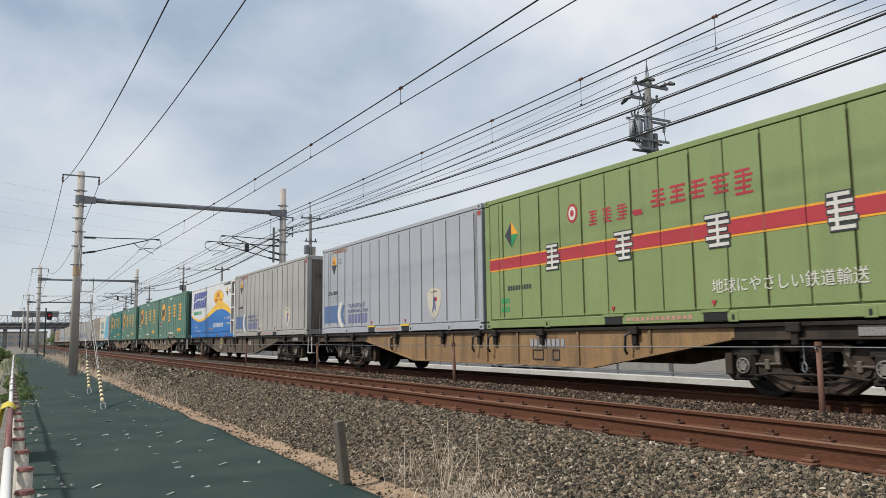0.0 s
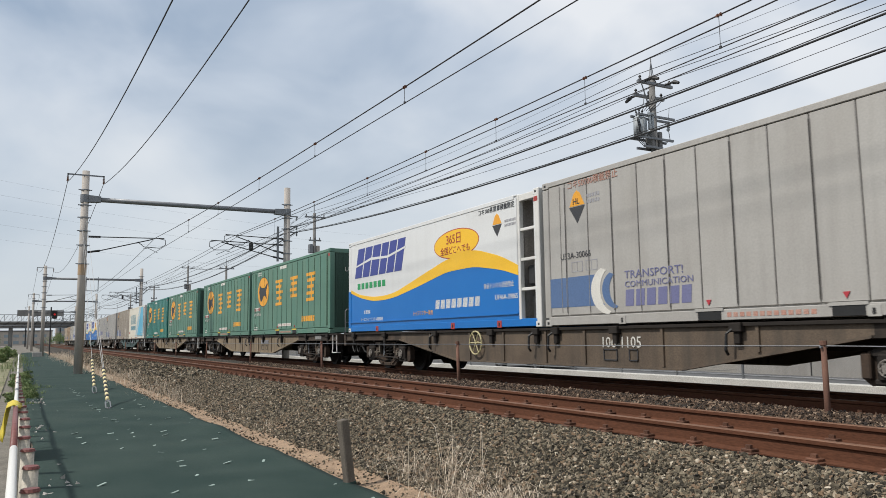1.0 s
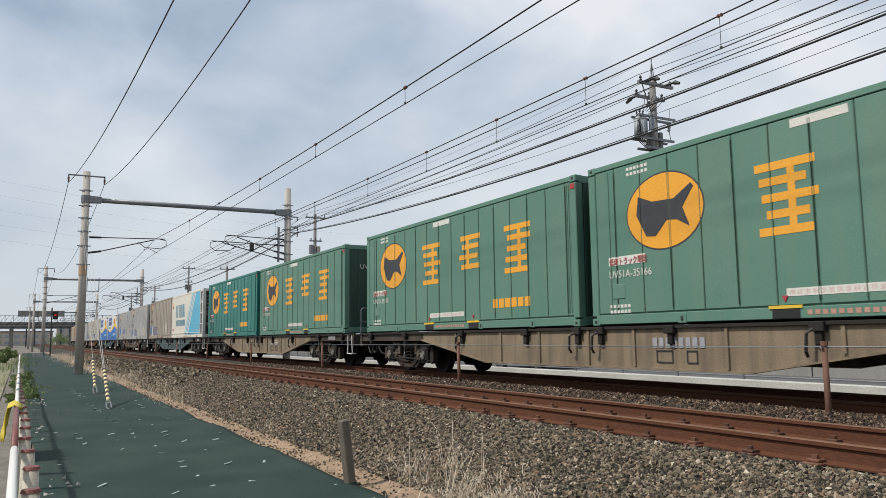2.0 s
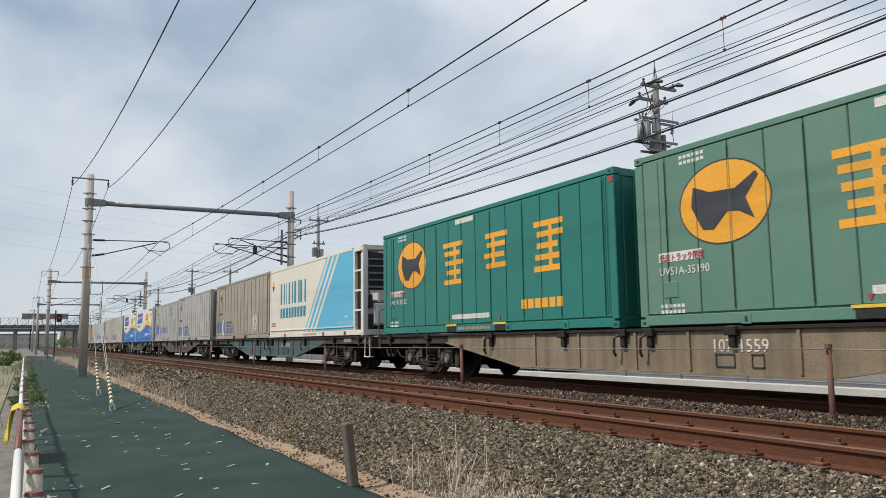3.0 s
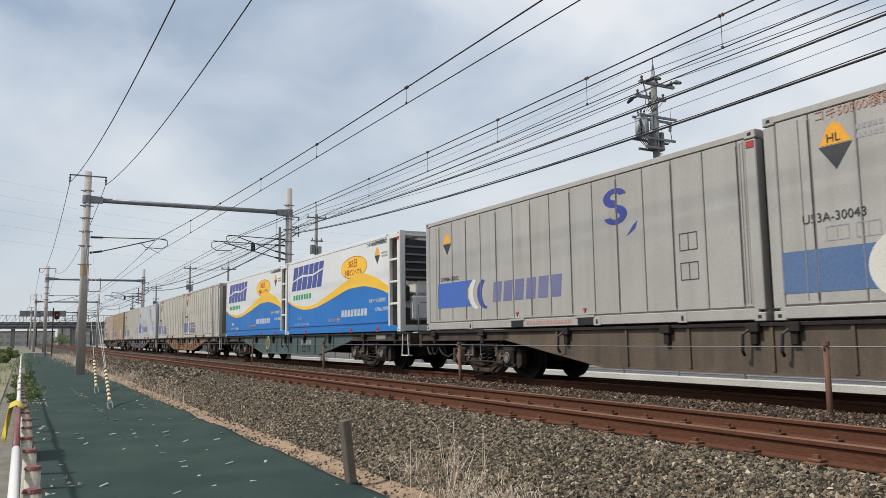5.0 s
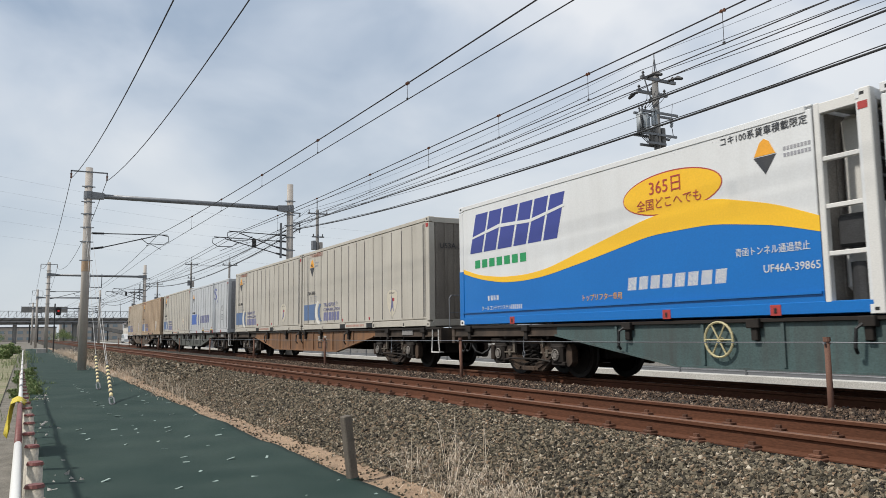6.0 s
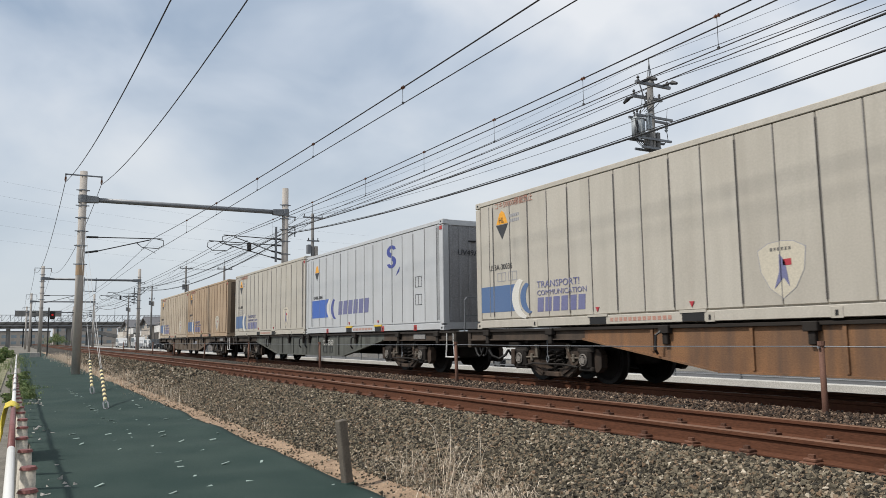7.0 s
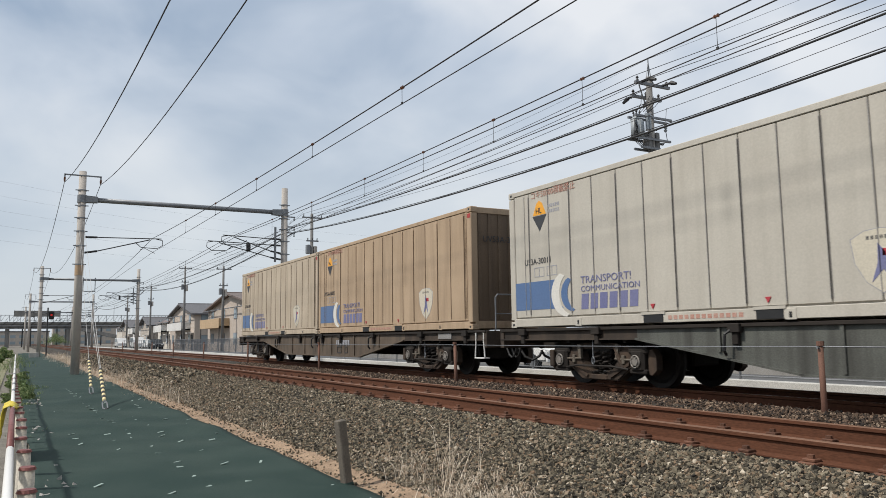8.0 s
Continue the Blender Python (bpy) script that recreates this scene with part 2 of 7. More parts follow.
def finish(name, bm, mat, parent=None, label="", smooth=False):
    me = bpy.data.meshes.new(name)
    bmesh.ops.recalc_face_normals(bm, faces=bm.faces)
    bm.to_mesh(me)
    bm.free()
    if smooth:
        for p_ in me.polygons:
            p_.use_smooth = True
    me.materials.append(mat)
    ob = new(name, me)
    if parent:
        ob.parent = parent
    if label:
        ob["label"] = label
    return ob


def part(name, bm, mat, parent, label="", smooth=False):
    return finish(name, bm, mat, parent, label, smooth)


def box(bm, x0, x1, y0, y1, z0, z1, bevel=0.0):
    vs = [bm.verts.new((x, y, z)) for x in (x0, x1) for y in (y0, y1) for z in (z0, z1)]
    fs = [bm.faces.new([vs[i] for i in q]) for q in ((0, 1, 3, 2), (4, 6, 7, 5), (0, 4, 5, 1), (2, 3, 7, 6), (0, 2, 6, 4), (1, 5, 7, 3))]
    if bevel:
        es = {e for f in fs for e in f.edges}
        bmesh.ops.bevel(bm, geom=list(es), offset=bevel, segments=1, affect="EDGES")
    return bm


def boxed(*a, bevel=0.0):
    return box(bmesh.new(), *a, bevel=bevel)


def tube(bm, p0, p1, r0, r1=None, n=10, caps=True):
    """A tapered round bar from p0 to p1."""
    r1 = r0 if r1 is None else r1
    p0, p1 = Vector(p0), Vector(p1)
    d = (p1 - p0)
    q = d.to_track_quat("Z", "Y").to_matrix()
    rings = []
    for p_, r_ in ((p0, r0), (p1, r1)):
        rings.append([bm.verts.new(p_ + q @ Vector((r_ * math.cos(2 * math.pi * i / n), r_ * math.sin(2 * math.pi * i / n), 0))) for i in range(n)])
    for i in range(n):
        bm.faces.new((rings[0][i], rings[0][(i + 1) % n], rings[1][(i + 1) % n], rings[1][i]))
    if caps:
        bm.faces.new(rings[0][::-1])
        bm.faces.new(rings[1])
    return bm


def tubed(*a, **k):
    return tube(bmesh.new(), *a, **k)


def pipe(bm, pts, r, n=6):
    """A bent round bar through pts."""
    pts = [Vector(p_) for p_ in pts]
    rings = []
    for i, p_ in enumerate(pts):
        d = (pts[min(i + 1, len(pts) - 1)] - pts[max(i - 1, 0)]).normalized()
        q = d.to_track_quat("Z", "Y").to_matrix()
        rings.append([bm.verts.new(p_ + q @ Vector((r * math.cos(2 * math.pi * j / n), r * math.sin(2 * math.pi * j / n), 0))) for j in range(n)])
    for a, b in zip(rings, rings[1:]):
        # start each ring at the vertex nearest to the last one, so that the bar does not twist
        k = min(range(n), key=lambda s: sum((a[j].co - b[(j + s) % n].co).length_squared for j in range(n)))
        b[:] = b[k:] + b[:k]
        for j in range(n):
            bm.faces.new((a[j], a[(j + 1) % n], b[(j + 1) % n], b[j]))
    bm.faces.new(rings[0][::-1])
    bm.faces.new(rings[-1])
    return bm


def piped(pts, r, n=6):
    return pipe(bmesh.new(), pts, r, n)


def prism(bm, poly, axis, a0, a1):
    """A flat outline, pushed along an axis. axis x: outline in (y, z); y: in (x, z); z: in (x, y)."""
    def at(u, v, w):
        return {"x": (w, u, v), "y": (u, w, v), "z": (u, v, w)}[axis]
    lo = [bm.verts.new(at(u, v, a0)) for u, v in poly]
    hi = [bm.verts.new(at(u, v, a1)) for u, v in poly]
    n = len(poly)
    for i in range(n):
        bm.faces.new((lo[i], lo[(i + 1) % n], hi[(i + 1) % n], hi[i]))
    bm.faces.new(lo[::-1])
    bm.faces.new(hi)
    return bm


def prismed(*a):
    return prism(bmesh.new(), *a)


def empty(name, m=None):
    ob = new(name)
    ob.empty_display_size = 0.3
    if m is not None:
        ob.matrix_world = m
    return ob

# ---- ground, ballast and tracks ----
RAILS = (5.57, 6.70, 9.04, 10.17)
MAT_Z = -0.70


def ground_profile(x):
    """Height of the ground across the line (x) beside and under the tracks."""
    pts = [(-3000, -0.95), (-6, -0.85), (-0.4, -0.74), (0.3, -0.72), (3.3, -0.71), (3.75, -0.62), (4.85, -0.235), (5.3, -0.2), (5.45, -0.205), (5.6, -0.24), (6.9, -0.24), (7.3, -0.12), (7.7, -0.07), (8.2, -0.08),
           (8.7, -0.2), (10.6, -0.22), (11.2, -0.24), (12.6, -0.42), (16.5, -0.48), (3000, -0.5)]
    for (a, za), (b, zb) in zip(pts, pts[1:]):
        if x <= b:
            return za + (zb - za) * (x - a) / (b - a)
    return -0.5


def grid_sheet(xs, ys, zfun):
    bm = bmesh.new()
    rows = [[bm.verts.new((x, y, zfun(x, y))) for x in xs] for y in ys]
    for r0, r1 in zip(rows, rows[1:]):
        for i in range(len(xs) - 1):
            bm.faces.new((r0[i], r0[i + 1], r1[i + 1], r1[i]))
    return bm


def ground():
    xs = [-3000, -300, -40, -6, -2, -0.4, 0.3, 3.3, 3.75, 4.85, 5.3, 5.45, 5.6, 6.9, 7.3, 7.7, 8.2, 8.7, 10.6, 11.2, 12.6, 16.5, 40, 300, 3000]
    ys = [-3000, -200, -40, -12, 0, 20, 60, 120, 200, 400, 3000]
    ob = finish("ground", grid_sheet(xs, ys, lambda x, y: ground_profile(x) - 0.03), M["soil"])
    tagged(ob, "dry grey-brown soil reaching to the horizon", "ground", kind="structure")


def ballast_bed():
    xs = np.linspace(3.6, 12.6, 46).tolist()
    ys = np.concatenate([np.arange(-12, 45, 0.6), np.arange(45, 420, 7.5)]).tolist()

    def z(x, y):
        return ground_profile(x) + 0.02 * noise.noise((x * 3, y * 3, 0)) + 0.015
    ob = finish("ballast_bed", grid_sheet(xs, ys, z), M["ballast_bed"])
    tagged(ob, "dark bed of crushed stone ballast under the tracks", "ballast", kind="structure")


def stones(name, n, xr, yfun, size, mat, label, seed):
    """Crushed stones, each a little angular piece of its own, joined in one mesh."""
    rng = np.random.default_rng(seed)
    base = np.array([[1, 0, 0], [-1, 0, 0], [0, 1, 0], [0, -1, 0], [0, 0, 1], [0, 0, -1]], float) * 0.72
    faces = np.array([[0, 2, 4], [2, 1, 4], [1, 3, 4], [3, 0, 4], [2, 0, 5], [1, 2, 5], [3, 1, 5], [0, 3, 5]])
    x = rng.uniform(xr[0], xr[1], n)
    y = yfun(rng, n)
    for rx in RAILS:                    # keep the rail feet free
        near = np.abs(x - rx) < 0.13
        x = np.where(near, rx + np.sign(x - rx + 1e-6) * (0.13 + rng.uniform(0, 0.1, n)), x)
    z = np.array([ground_profile(a) for a in x])
    s = size * np.clip(rng.lognormal(0, 0.22, n), 0.5, 1.6)
    v = base[None] * s[:, None, None] * rng.uniform(0.6, 1.3, (n, 1, 3))
    v = v + np.clip(rng.normal(0, 0.12, (n, 6, 3)), -0.25, 0.25) * s[:, None, None]
    a = rng.normal(0, 1, (n, 4))
    a /= np.linalg.norm(a, axis=1)[:, None]
    w, i, j, k = a.T
    R = np.stack([1 - 2 * (j * j + k * k), 2 * (i * j - k * w), 2 * (i * k + j * w), 2 * (i * j + k * w), 1 - 2 * (i * i + k * k), 2 * (j * k - i * w),
                  2 * (i * k - j * w), 2 * (j * k + i * w), 1 - 2 * (i * i + j * j)], 1).reshape(n, 3, 3)
    v = np.einsum("nij,nkj->nki", R, v)
    v += np.stack([x, y, z + s * rng.uniform(-0.1, 0.9, n)], 1)[:, None]
    f = (faces[None] + (np.arange(n) * 6)[:, None, None]).reshape(-1, 3)
    me = bpy.data.meshes.new(name)
    me.vertices.add(n * 6)
    me.vertices.foreach_set("co", v.reshape(-1))
    me.loops.add(len(f) * 3)
    me.loops.foreach_set("vertex_index", f.reshape(-1))
    me.polygons.add(len(f))
    me.polygons.foreach_set("loop_start", np.arange(len(f)) * 3)
    me.update(calc_edges=True)
    me.shade_flat()
    me.materials.append(mat)
    return tagged(new(name, me), label, "ballast", kind="stuff")


def near_y(y0, y1, power):
    def f(rng, n):
        return y0 + (y1 - y0) * rng.uniform(0, 1, n) ** power
    return f


RAIL_SHAPE = [(-0.072, -0.174), (-0.072, -0.162), (-0.012, -0.142), (-0.009, -0.05), (-0.032, -0.036), (-0.033, -0.006), (-0.026, 0), (0.026, 0),
              (0.033, -0.006), (0.032, -0.036), (0.009, -0.05), (0.012, -0.142), (0.072, -0.162), (0.072, -0.174)]


def track(name, xs, label):
    """One track: two rails with heads, sleepers in the ballast, and a fastening at each sleeper."""
    top = empty(name)
    tagged(top, label, "railway track", kind="structure")
    for x in xs:
        bm = prismed([(x + u, v) for u, v in RAIL_SHAPE], "y", -30, 420)
        r = part("rail", bm, M["rail"], top)
        r.data.materials.append(M["rail_top"])
        for p_ in r.data.polygons:
            if p_.center.z > -0.004 or (p_.normal.z > 0.3 and p_.center.z > -0.01):
                p_.material_index = 1
    mid_x = sum(xs) / 2
    sl = None
    for i in range(110):
        y = -4 + i * 0.61
        if sl is None:
            bm = boxed(-1.0, 1.0, -0.13, 0.13, -0.42, -0.235, bevel=0.02)
            sl = part("sleeper", bm, M["sleeper"], top)
            ob = sl
        else:
            ob = new("sleeper", sl.data)
            ob.parent = top
        ob.location = (mid_x, y, 0)
    return top


def fastenings(top, xs):
    """A spring clip with its bolt on each side of the rail foot, at every sleeper."""
    bm = bmesh.new()
    box(bm, -0.17, -0.05, -0.075, 0.075, -0.235, -0.153, bevel=0.008)
    box(bm, -0.14, -0.04, -0.055, 0.055, -0.153, -0.128, bevel=0.006)
    tube(bm, (-0.1, 0, -0.14), (-0.1, 0, -0.098), 0.03, n=6)
    me = bpy.data.meshes.new("fastening")
    bmesh.ops.recalc_face_normals(bm, faces=bm.faces)
    bm.to_mesh(me)
    bm.free()
    me.materials.append(M["clip"])
    for x in xs:
        for i in range(75):
            ob = new("fastening", me)
            ob.parent = top
            ob.location = (x, -4 + i * 0.61, 0)
            ob.rotation_euler = (0, 0, random.uniform(-0.05, 0.05))


ground()
ballast_bed()
near_track = track("track_near", RAILS[:2], "railway track with rust-brown rails clipped to concrete sleepers")
far_track = track("track_far", RAILS[2:], "railway track with rusty rails under the passing freight train")
fastenings(near_track, RAILS[:2])
fastenings(far_track, RAILS[2:3])
stones("ballast_slope", 200000, (3.5, 5.42), near_y(2.6, 27, 1.55), 0.0245, M["ballast"], "loose grey-brown crushed-stone ballast on the sloping shoulder", 1)
stones("ballast_far_slope", 18000, (3.6, 5.42), near_y(24, 75, 1.3), 0.055, M["ballast"], "grey-brown crushed-stone ballast along the receding track shoulder", 2)
stones("ballast_between", 85000, (6.85, 8.88), near_y(3.2, 30, 1.4), 0.025, M["ballast_brown"], "rust-tinted crushed-stone ballast between the two tracks", 3)
stones("ballast_four_foot", 6000, (5.72, 6.55), near_y(3, 22, 1.5), 0.036, M["ballast_brown"], "rust-tinted ballast stones between the rails", 4)
stones("strewn_stones", 5000, (3.12, 3.75), near_y(3, 30, 1.5), 0.022, M["ballast"], "small stones strewn over the sandy strip", 6)


def sheet():
    """The green weed-control sheet beside the line, slightly rumpled, with a turned edge."""
    xs = np.linspace(0.2, 3.12, 30).tolist()
    ys = np.concatenate([np.arange(-3, 40, 0.35), np.arange(40, 125, 3)]).tolist()

    def z(x, y):
        e = 0.045 * noise.noise((x * 1.1, y * 0.6, 3)) + 0.03 * abs(noise.noise((x * 1.2 + y * 0.8, y * 0.5, 5))) + 0.01 * noise.noise((x * 5, y * 3, 5))
        return MAT_Z + e + 0.02
    bm = grid_sheet([x for x in xs], ys, z)
    for v in bm.verts:
        if v.co.x > 3.05:
            v.co.x += 0.025 * noise.noise((0, v.co.y * 0.8, 9))
        if v.co.x < 0.28:
            v.co.x += 0.06 * noise.noise((2, v.co.y * 0.9, 1))
    ob = finish("ground_sheet", bm, M["mat"], smooth=True)
    so = ob.modifiers.new("thickness", "SOLIDIFY")
    so.thickness = 0.012
    tagged(ob, "dark green weed-control sheet pinned to the trackside ground", "ground sheet")


sheet()
sand = finish("sand_strip", grid_sheet(np.linspace(2.9, 4.0, 10).tolist(), np.concatenate([np.arange(-3, 45, 0.4), np.arange(45, 130, 4)]).tolist(),
              lambda x, y: ground_profile(x) + 0.012 + 0.02 * noise.noise((x * 3, y * 2, 7))), M["sand"], smooth=True)
tagged(sand, "strip of bare sandy soil along the foot of the ballast", "soil", kind="structure")

# ---- catenary masts, beams and wires ----
PORTALS = [(2.45, 12.5, 40.1), (2.07, 11.9, 93.0), (1.7, 11.4, 146.0), (1.5, 11.2, 200.0), (2.8, 12.6, -13.0)]


def insulator(bm, p0, p1, r=0.05, n=4):
    p0, p1 = Vector(p0), Vector(p1)
    tube(bm, p0, p1, r * 0.4, n=8)
    for i in range(n):
        c = p0.lerp(p1, (i + 0.5) / n)
        d = (p1 - p0) / n * 0.28
        tube(bm, c - d, c + d, r, r * 0.65, n=10)


def portal(xl, xr, y, detail=True):
    """Two round concrete masts with a steel tube beam between them, brackets and cantilever arms."""
    top = empty("catenary_portal", pose(0, y, 0))
    tagged(top, "grey concrete masts joined by a steel beam over both tracks", "catenary mast", group="catenary portals")
    for x in (xl, xr):
        m = part("mast", tubed((x, 0, -1.2), (x, 0, 9.07), 0.2, 0.165, n=20), M["mast"], top, smooth=True)
        for h in ((8.1, 7.35, 6.75, 6.1, 5.4, 4.5) if detail else (8.1, 7.3)):
            bm = bmesh.new()
            tube(bm, (x, 0, h), (x, 0, h + 0.06), 0.2, n=16)
            box(bm, x - 0.3, x - 0.18, -0.03, 0.03, h + 0.02, h + 0.06)
            box(bm, x + 0.18, x + 0.3, -0.03, 0.03, h + 0.02, h + 0.06)
            part("steel_band", bm, M["steel"], m)
    beam = part("beam", tubed((xl + 0.1, 0, 7.7), (xr - 0.1, 0, 7.72), 0.12, n=16), M["steel"], top, "grey-blue steel tube beam", smooth=True)
    for x, s in ((xl, 1), (xr, -1)):
        bm = prismed([(x + s * 0.15, 7.54), (x + s * 0.15, 7.88), (x + s * 0.7, 7.85), (x + s * 0.7, 7.57)], "y", -0.16, 0.16)
        part("beam_socket", bm, M["steel"], beam)
        part("clamp", tubed((x, 0, 7.52), (x, 0, 7.9), 0.21, n=16), M["steel"], beam)
    # feeder brackets on the head of the left mast
    bm = bmesh.new()
    box(bm, xl - 0.8, xl + 0.82, -0.2, -0.14, 8.8, 8.86)
    for x in (xl - 0.79, xl + 0.79):
        box(bm, x - 0.03, x + 0.03, -0.2, -0.14, 8.68, 8.86)
    part("feeder_bracket", bm, M["steel"], top)
    for x in (xl - 0.79, xl + 0.79):
        bm = bmesh.new()
        insulator(bm, (x, -0.17, 8.7), (x, -0.17, 8.46), 0.06)
        part("feeder_insulator", bm, M["porcelain"] if detail else M["darksteel"], top)
    # brackets for the cables on the right mast
    for z in (6.95, 6.62, 7.5):
        bm = boxed(xr + 0.15, xr + 0.6, -0.03, 0.03, z - 0.02, z + 0.04)
        insulator(bm, (xr + 0.55, 0, z), (xr + 0.55, 0, z - 0.2), 0.05, 3)
        part("cable_bracket", bm, M["steel"], top)
    # cantilever arms: (mast side, anchor x, tip x, contact x)
    for anchor, tip, zt in ((xl, 5.6 + (xl - 2.45), 5.93), (xr, 9.0 + (xr - 12.5), 5.96), (xr, 9.75 + (xr - 12.5), 6.3)):
        s = 1 if tip > anchor else -1
        bm = bmesh.new()
        tube(bm, (anchor + s * 0.2, 0, zt - 0.06), (anchor + s * 0.75, 0, zt - 0.05), 0.05, n=8)
        tube(bm, (anchor + s * 0.75, 0, zt - 0.05), (tip + s * 0.55, 0, zt + 0.02), 0.024, n=8)
        tube(bm, (anchor + s * 0.2, 0, zt - 0.82), (anchor + s * 0.75, 0, zt - 0.72), 0.05, n=8)
        tube(bm, (anchor + s * 0.75, 0, zt - 0.72), (tip, 0, zt - 0.05), 0.026, n=8)
        # bowed registration tube
        pts = [(tip - s * 0.7, 0, zt - 0.2), (tip - s * 0.4, 0, zt - 0.45), (tip + s * 0.35, 0, zt - 0.48), (tip + s * 0.62, 0, zt - 0.3), (tip + s * 0.6, 0, zt - 0.06), (tip + s * 0.3, 0, zt)]
        pipe(bm, pts, 0.02, 6)
        pipe(bm, [(tip - s * 0.45, 0, zt - 0.55), (tip - s * 0.2, 0, zt - 0.5), (tip + s * 0.25, 0, zt - 0.72)], 0.014, 5)
        part("cantilever_arm", bm, M["darksteel"], top)
    if detail:
        part("steel_bracket_post", boxed(xr - 0.55, xr - 0.45, -0.05, 0.05, 5.0, 6.9), M["steel"], top)
        part("number_plate_box", boxed(xr - 2.05, xr - 1.85, -0.09, 0.09, 5.55, 5.95, bevel=0.02), M["black"], top, "small black equipment box")
    if detail and y == 93.0:
        # hanging frame under the beam
        bm = bmesh.new()
        for x in (xl + 4.1, xl + 5.3):
            box(bm, x - 0.04, x + 0.04, -0.05, 0.05, 6.45, 7.95)
        box(bm, xl + 4.06, xl + 5.34, -0.05, 0.05, 6.37, 6.45)
        part("hanging_frame", bm, M["steel"], top)
    if detail and y == 40.1:
        part("warning_band", tubed((xl, 0, 4.0), (xl, 0, 4.5), 0.193, n=20), material("faded_orange_band", (0.43, 0.29, 0.17), (0.36, 0.3, 0.25), 0.8, scale=5, fine=50), top, "faded orange band")
    return top


for i, (xl, xr, y) in enumerate(PORTALS):
    portal(xl, xr, y, detail=i == 0 or i == 1)


def sag(x0, z0, x1, z1, y0, y1, drop, n=28):
    out = []
    for i in range(n + 1):
        u = i / n
        out.append((x0 + (x1 - x0) * u, y0 + (y1 - y0) * u, z0 + (z1 - z0) * u - 4 * drop * u * (1 - u)))
    return out


def wire(name, spans, r, mat, label, twist=False):
    """One wire over several spans between supports: (x0, z0, x1, z1, y0, y1, drop)."""
    pts = []
    for s in spans:
        pts += sag(*s)[1 if pts else 0:]
    if twist:
        top = finish(name, piped(pts, r, 6), mat)
        pts2 = []
        for i, (x, y, z) in enumerate(pts):
            pts2.append((x + 0.01, y, z + 0.05 + 0.012 * math.sin(i * 1.9)))
        part("carrier_wire", piped(pts2, r * 0.5, 5), mat, top)
        ob = top
    else:
        ob = finish(name, piped(pts, r, 6), mat)
    tagged(ob, label, "overhead wire", group="overhead wires")
    return ob


YS = [-13.0, 40.1, 93.0, 146.0, 200.0]
DX = [0.35, 0.0, -0.38, -0.75, -0.95]


def spans(x, z, drop, zig=0.0, first=0.0):
    out = []
    for i in range(4):
        z0 = zig * (-1) ** i
        out.append((x + z0 + DX[i] * first if i == 0 else x + z0 + DX[i], z, x - z0 + DX[i + 1], z, YS[i], YS[i + 1], drop))
    return out


def catenary(x, zm, drop, zc, zig, dropper_y, label):
    """Messenger wire with its contact wire, and droppers hung between them."""
    wire("messenger_wire", spans(x, zm, drop, zig), 0.0125, M["wire"], "dark stranded messenger wire sagging " + label)
    wire("contact_wire", spans(x, zc, 0.0, zig), 0.0095, M["wire"], "thin straight contact wire " + label)
    for y in dropper_y:
        u = (y - YS[0]) / (YS[1] - YS[0])
        xx = x + zig * (1 - 2 * u)
        zz = zm - 4 * drop * u * (1 - u)
        top = empty("dropper")
        tagged(top, "thin dropper hung from an insulator on the wire", "dropper", group="droppers")
        part("hanger_wire", tubed((xx, y, zc), (xx, y, zz), 0.005, n=5), M["wire"], top)
        bm = bmesh.new()
        insulator(bm, (xx, y - 0.06, zz), (xx, y + 0.06, zz), 0.034, 2)
        part("insulator", bm, M["porcelain"], top)
        part("clip", boxed(xx - 0.012, xx + 0.012, y - 0.02, y + 0.02, zc - 0.01, zc + 0.035), M["darksteel"], top)


catenary(6.13, 5.95, 0.41, 5.23, 0.42, (2.8, 7.4, 12.5, 17.3, 22.0, 27.0, 32.0), "over the near track")
catenary(9.5, 6.15, 0.28, 5.34, 0.1, (4.0, 8.0, 11.3, 14.5, 18.0, 22.0, 27.0, 32.0), "over the far track")
wire("messenger_wire", spans(10.1, 6.35, 0.36, 0.1), 0.0125, M["wire"], "dark stranded messenger wire of the second line over the far track")
wire("contact_wire", spans(10.1, 5.44, 0.0, 0.1), 0.0095, M["wire"], "thin contact wire of the second line over the far track")
wire("feeder_cable", spans(13.05, 6.97, 0.62), 0.022, M["cable"], "thick black twisted feeder cable beside the far track", True)
wire("feeder_cable", spans(13.05, 6.66, 0.98), 0.024, M["cable"], "thick black twisted feeder cable hanging low beside the far track", True)
wire("return_wire", spans(13.1, 7.4, 1.3), 0.006, M["wire"], "thin grey return wire beside the far track")
wire("feeder_wire", [(2.55, 8.47, 1.66, 8.47, -13, 40.1, 1.62)] + [(1.66 + DX[i], 8.47, 1.66 + DX[i + 1], 8.47, YS[i], YS[i + 1], 1.5) for i in (1, 2, 3)], 0.014, M["wire"], "dark feeder wire over the trackside path")
wire("feeder_wire", [(3.45, 8.47, 3.24, 8.47, -13, 40.1, 1.54)] + [(3.24 + DX[i], 8.47, 3.24 + DX[i + 1], 8.47, YS[i], YS[i + 1], 1.5) for i in (1, 2, 3)], 0.014, M["wire"], "dark feeder wire over the foot of the ballast")

# ---- the freight train ----
XT, CW = 9.6, 2.48
SPEED, Y0, PITCH = 21.65, 2.95, 20.4
CL = 9.41
MOVING = []      # things that roll along with the train: (object, x, y at the start, z)
WHEELS = []

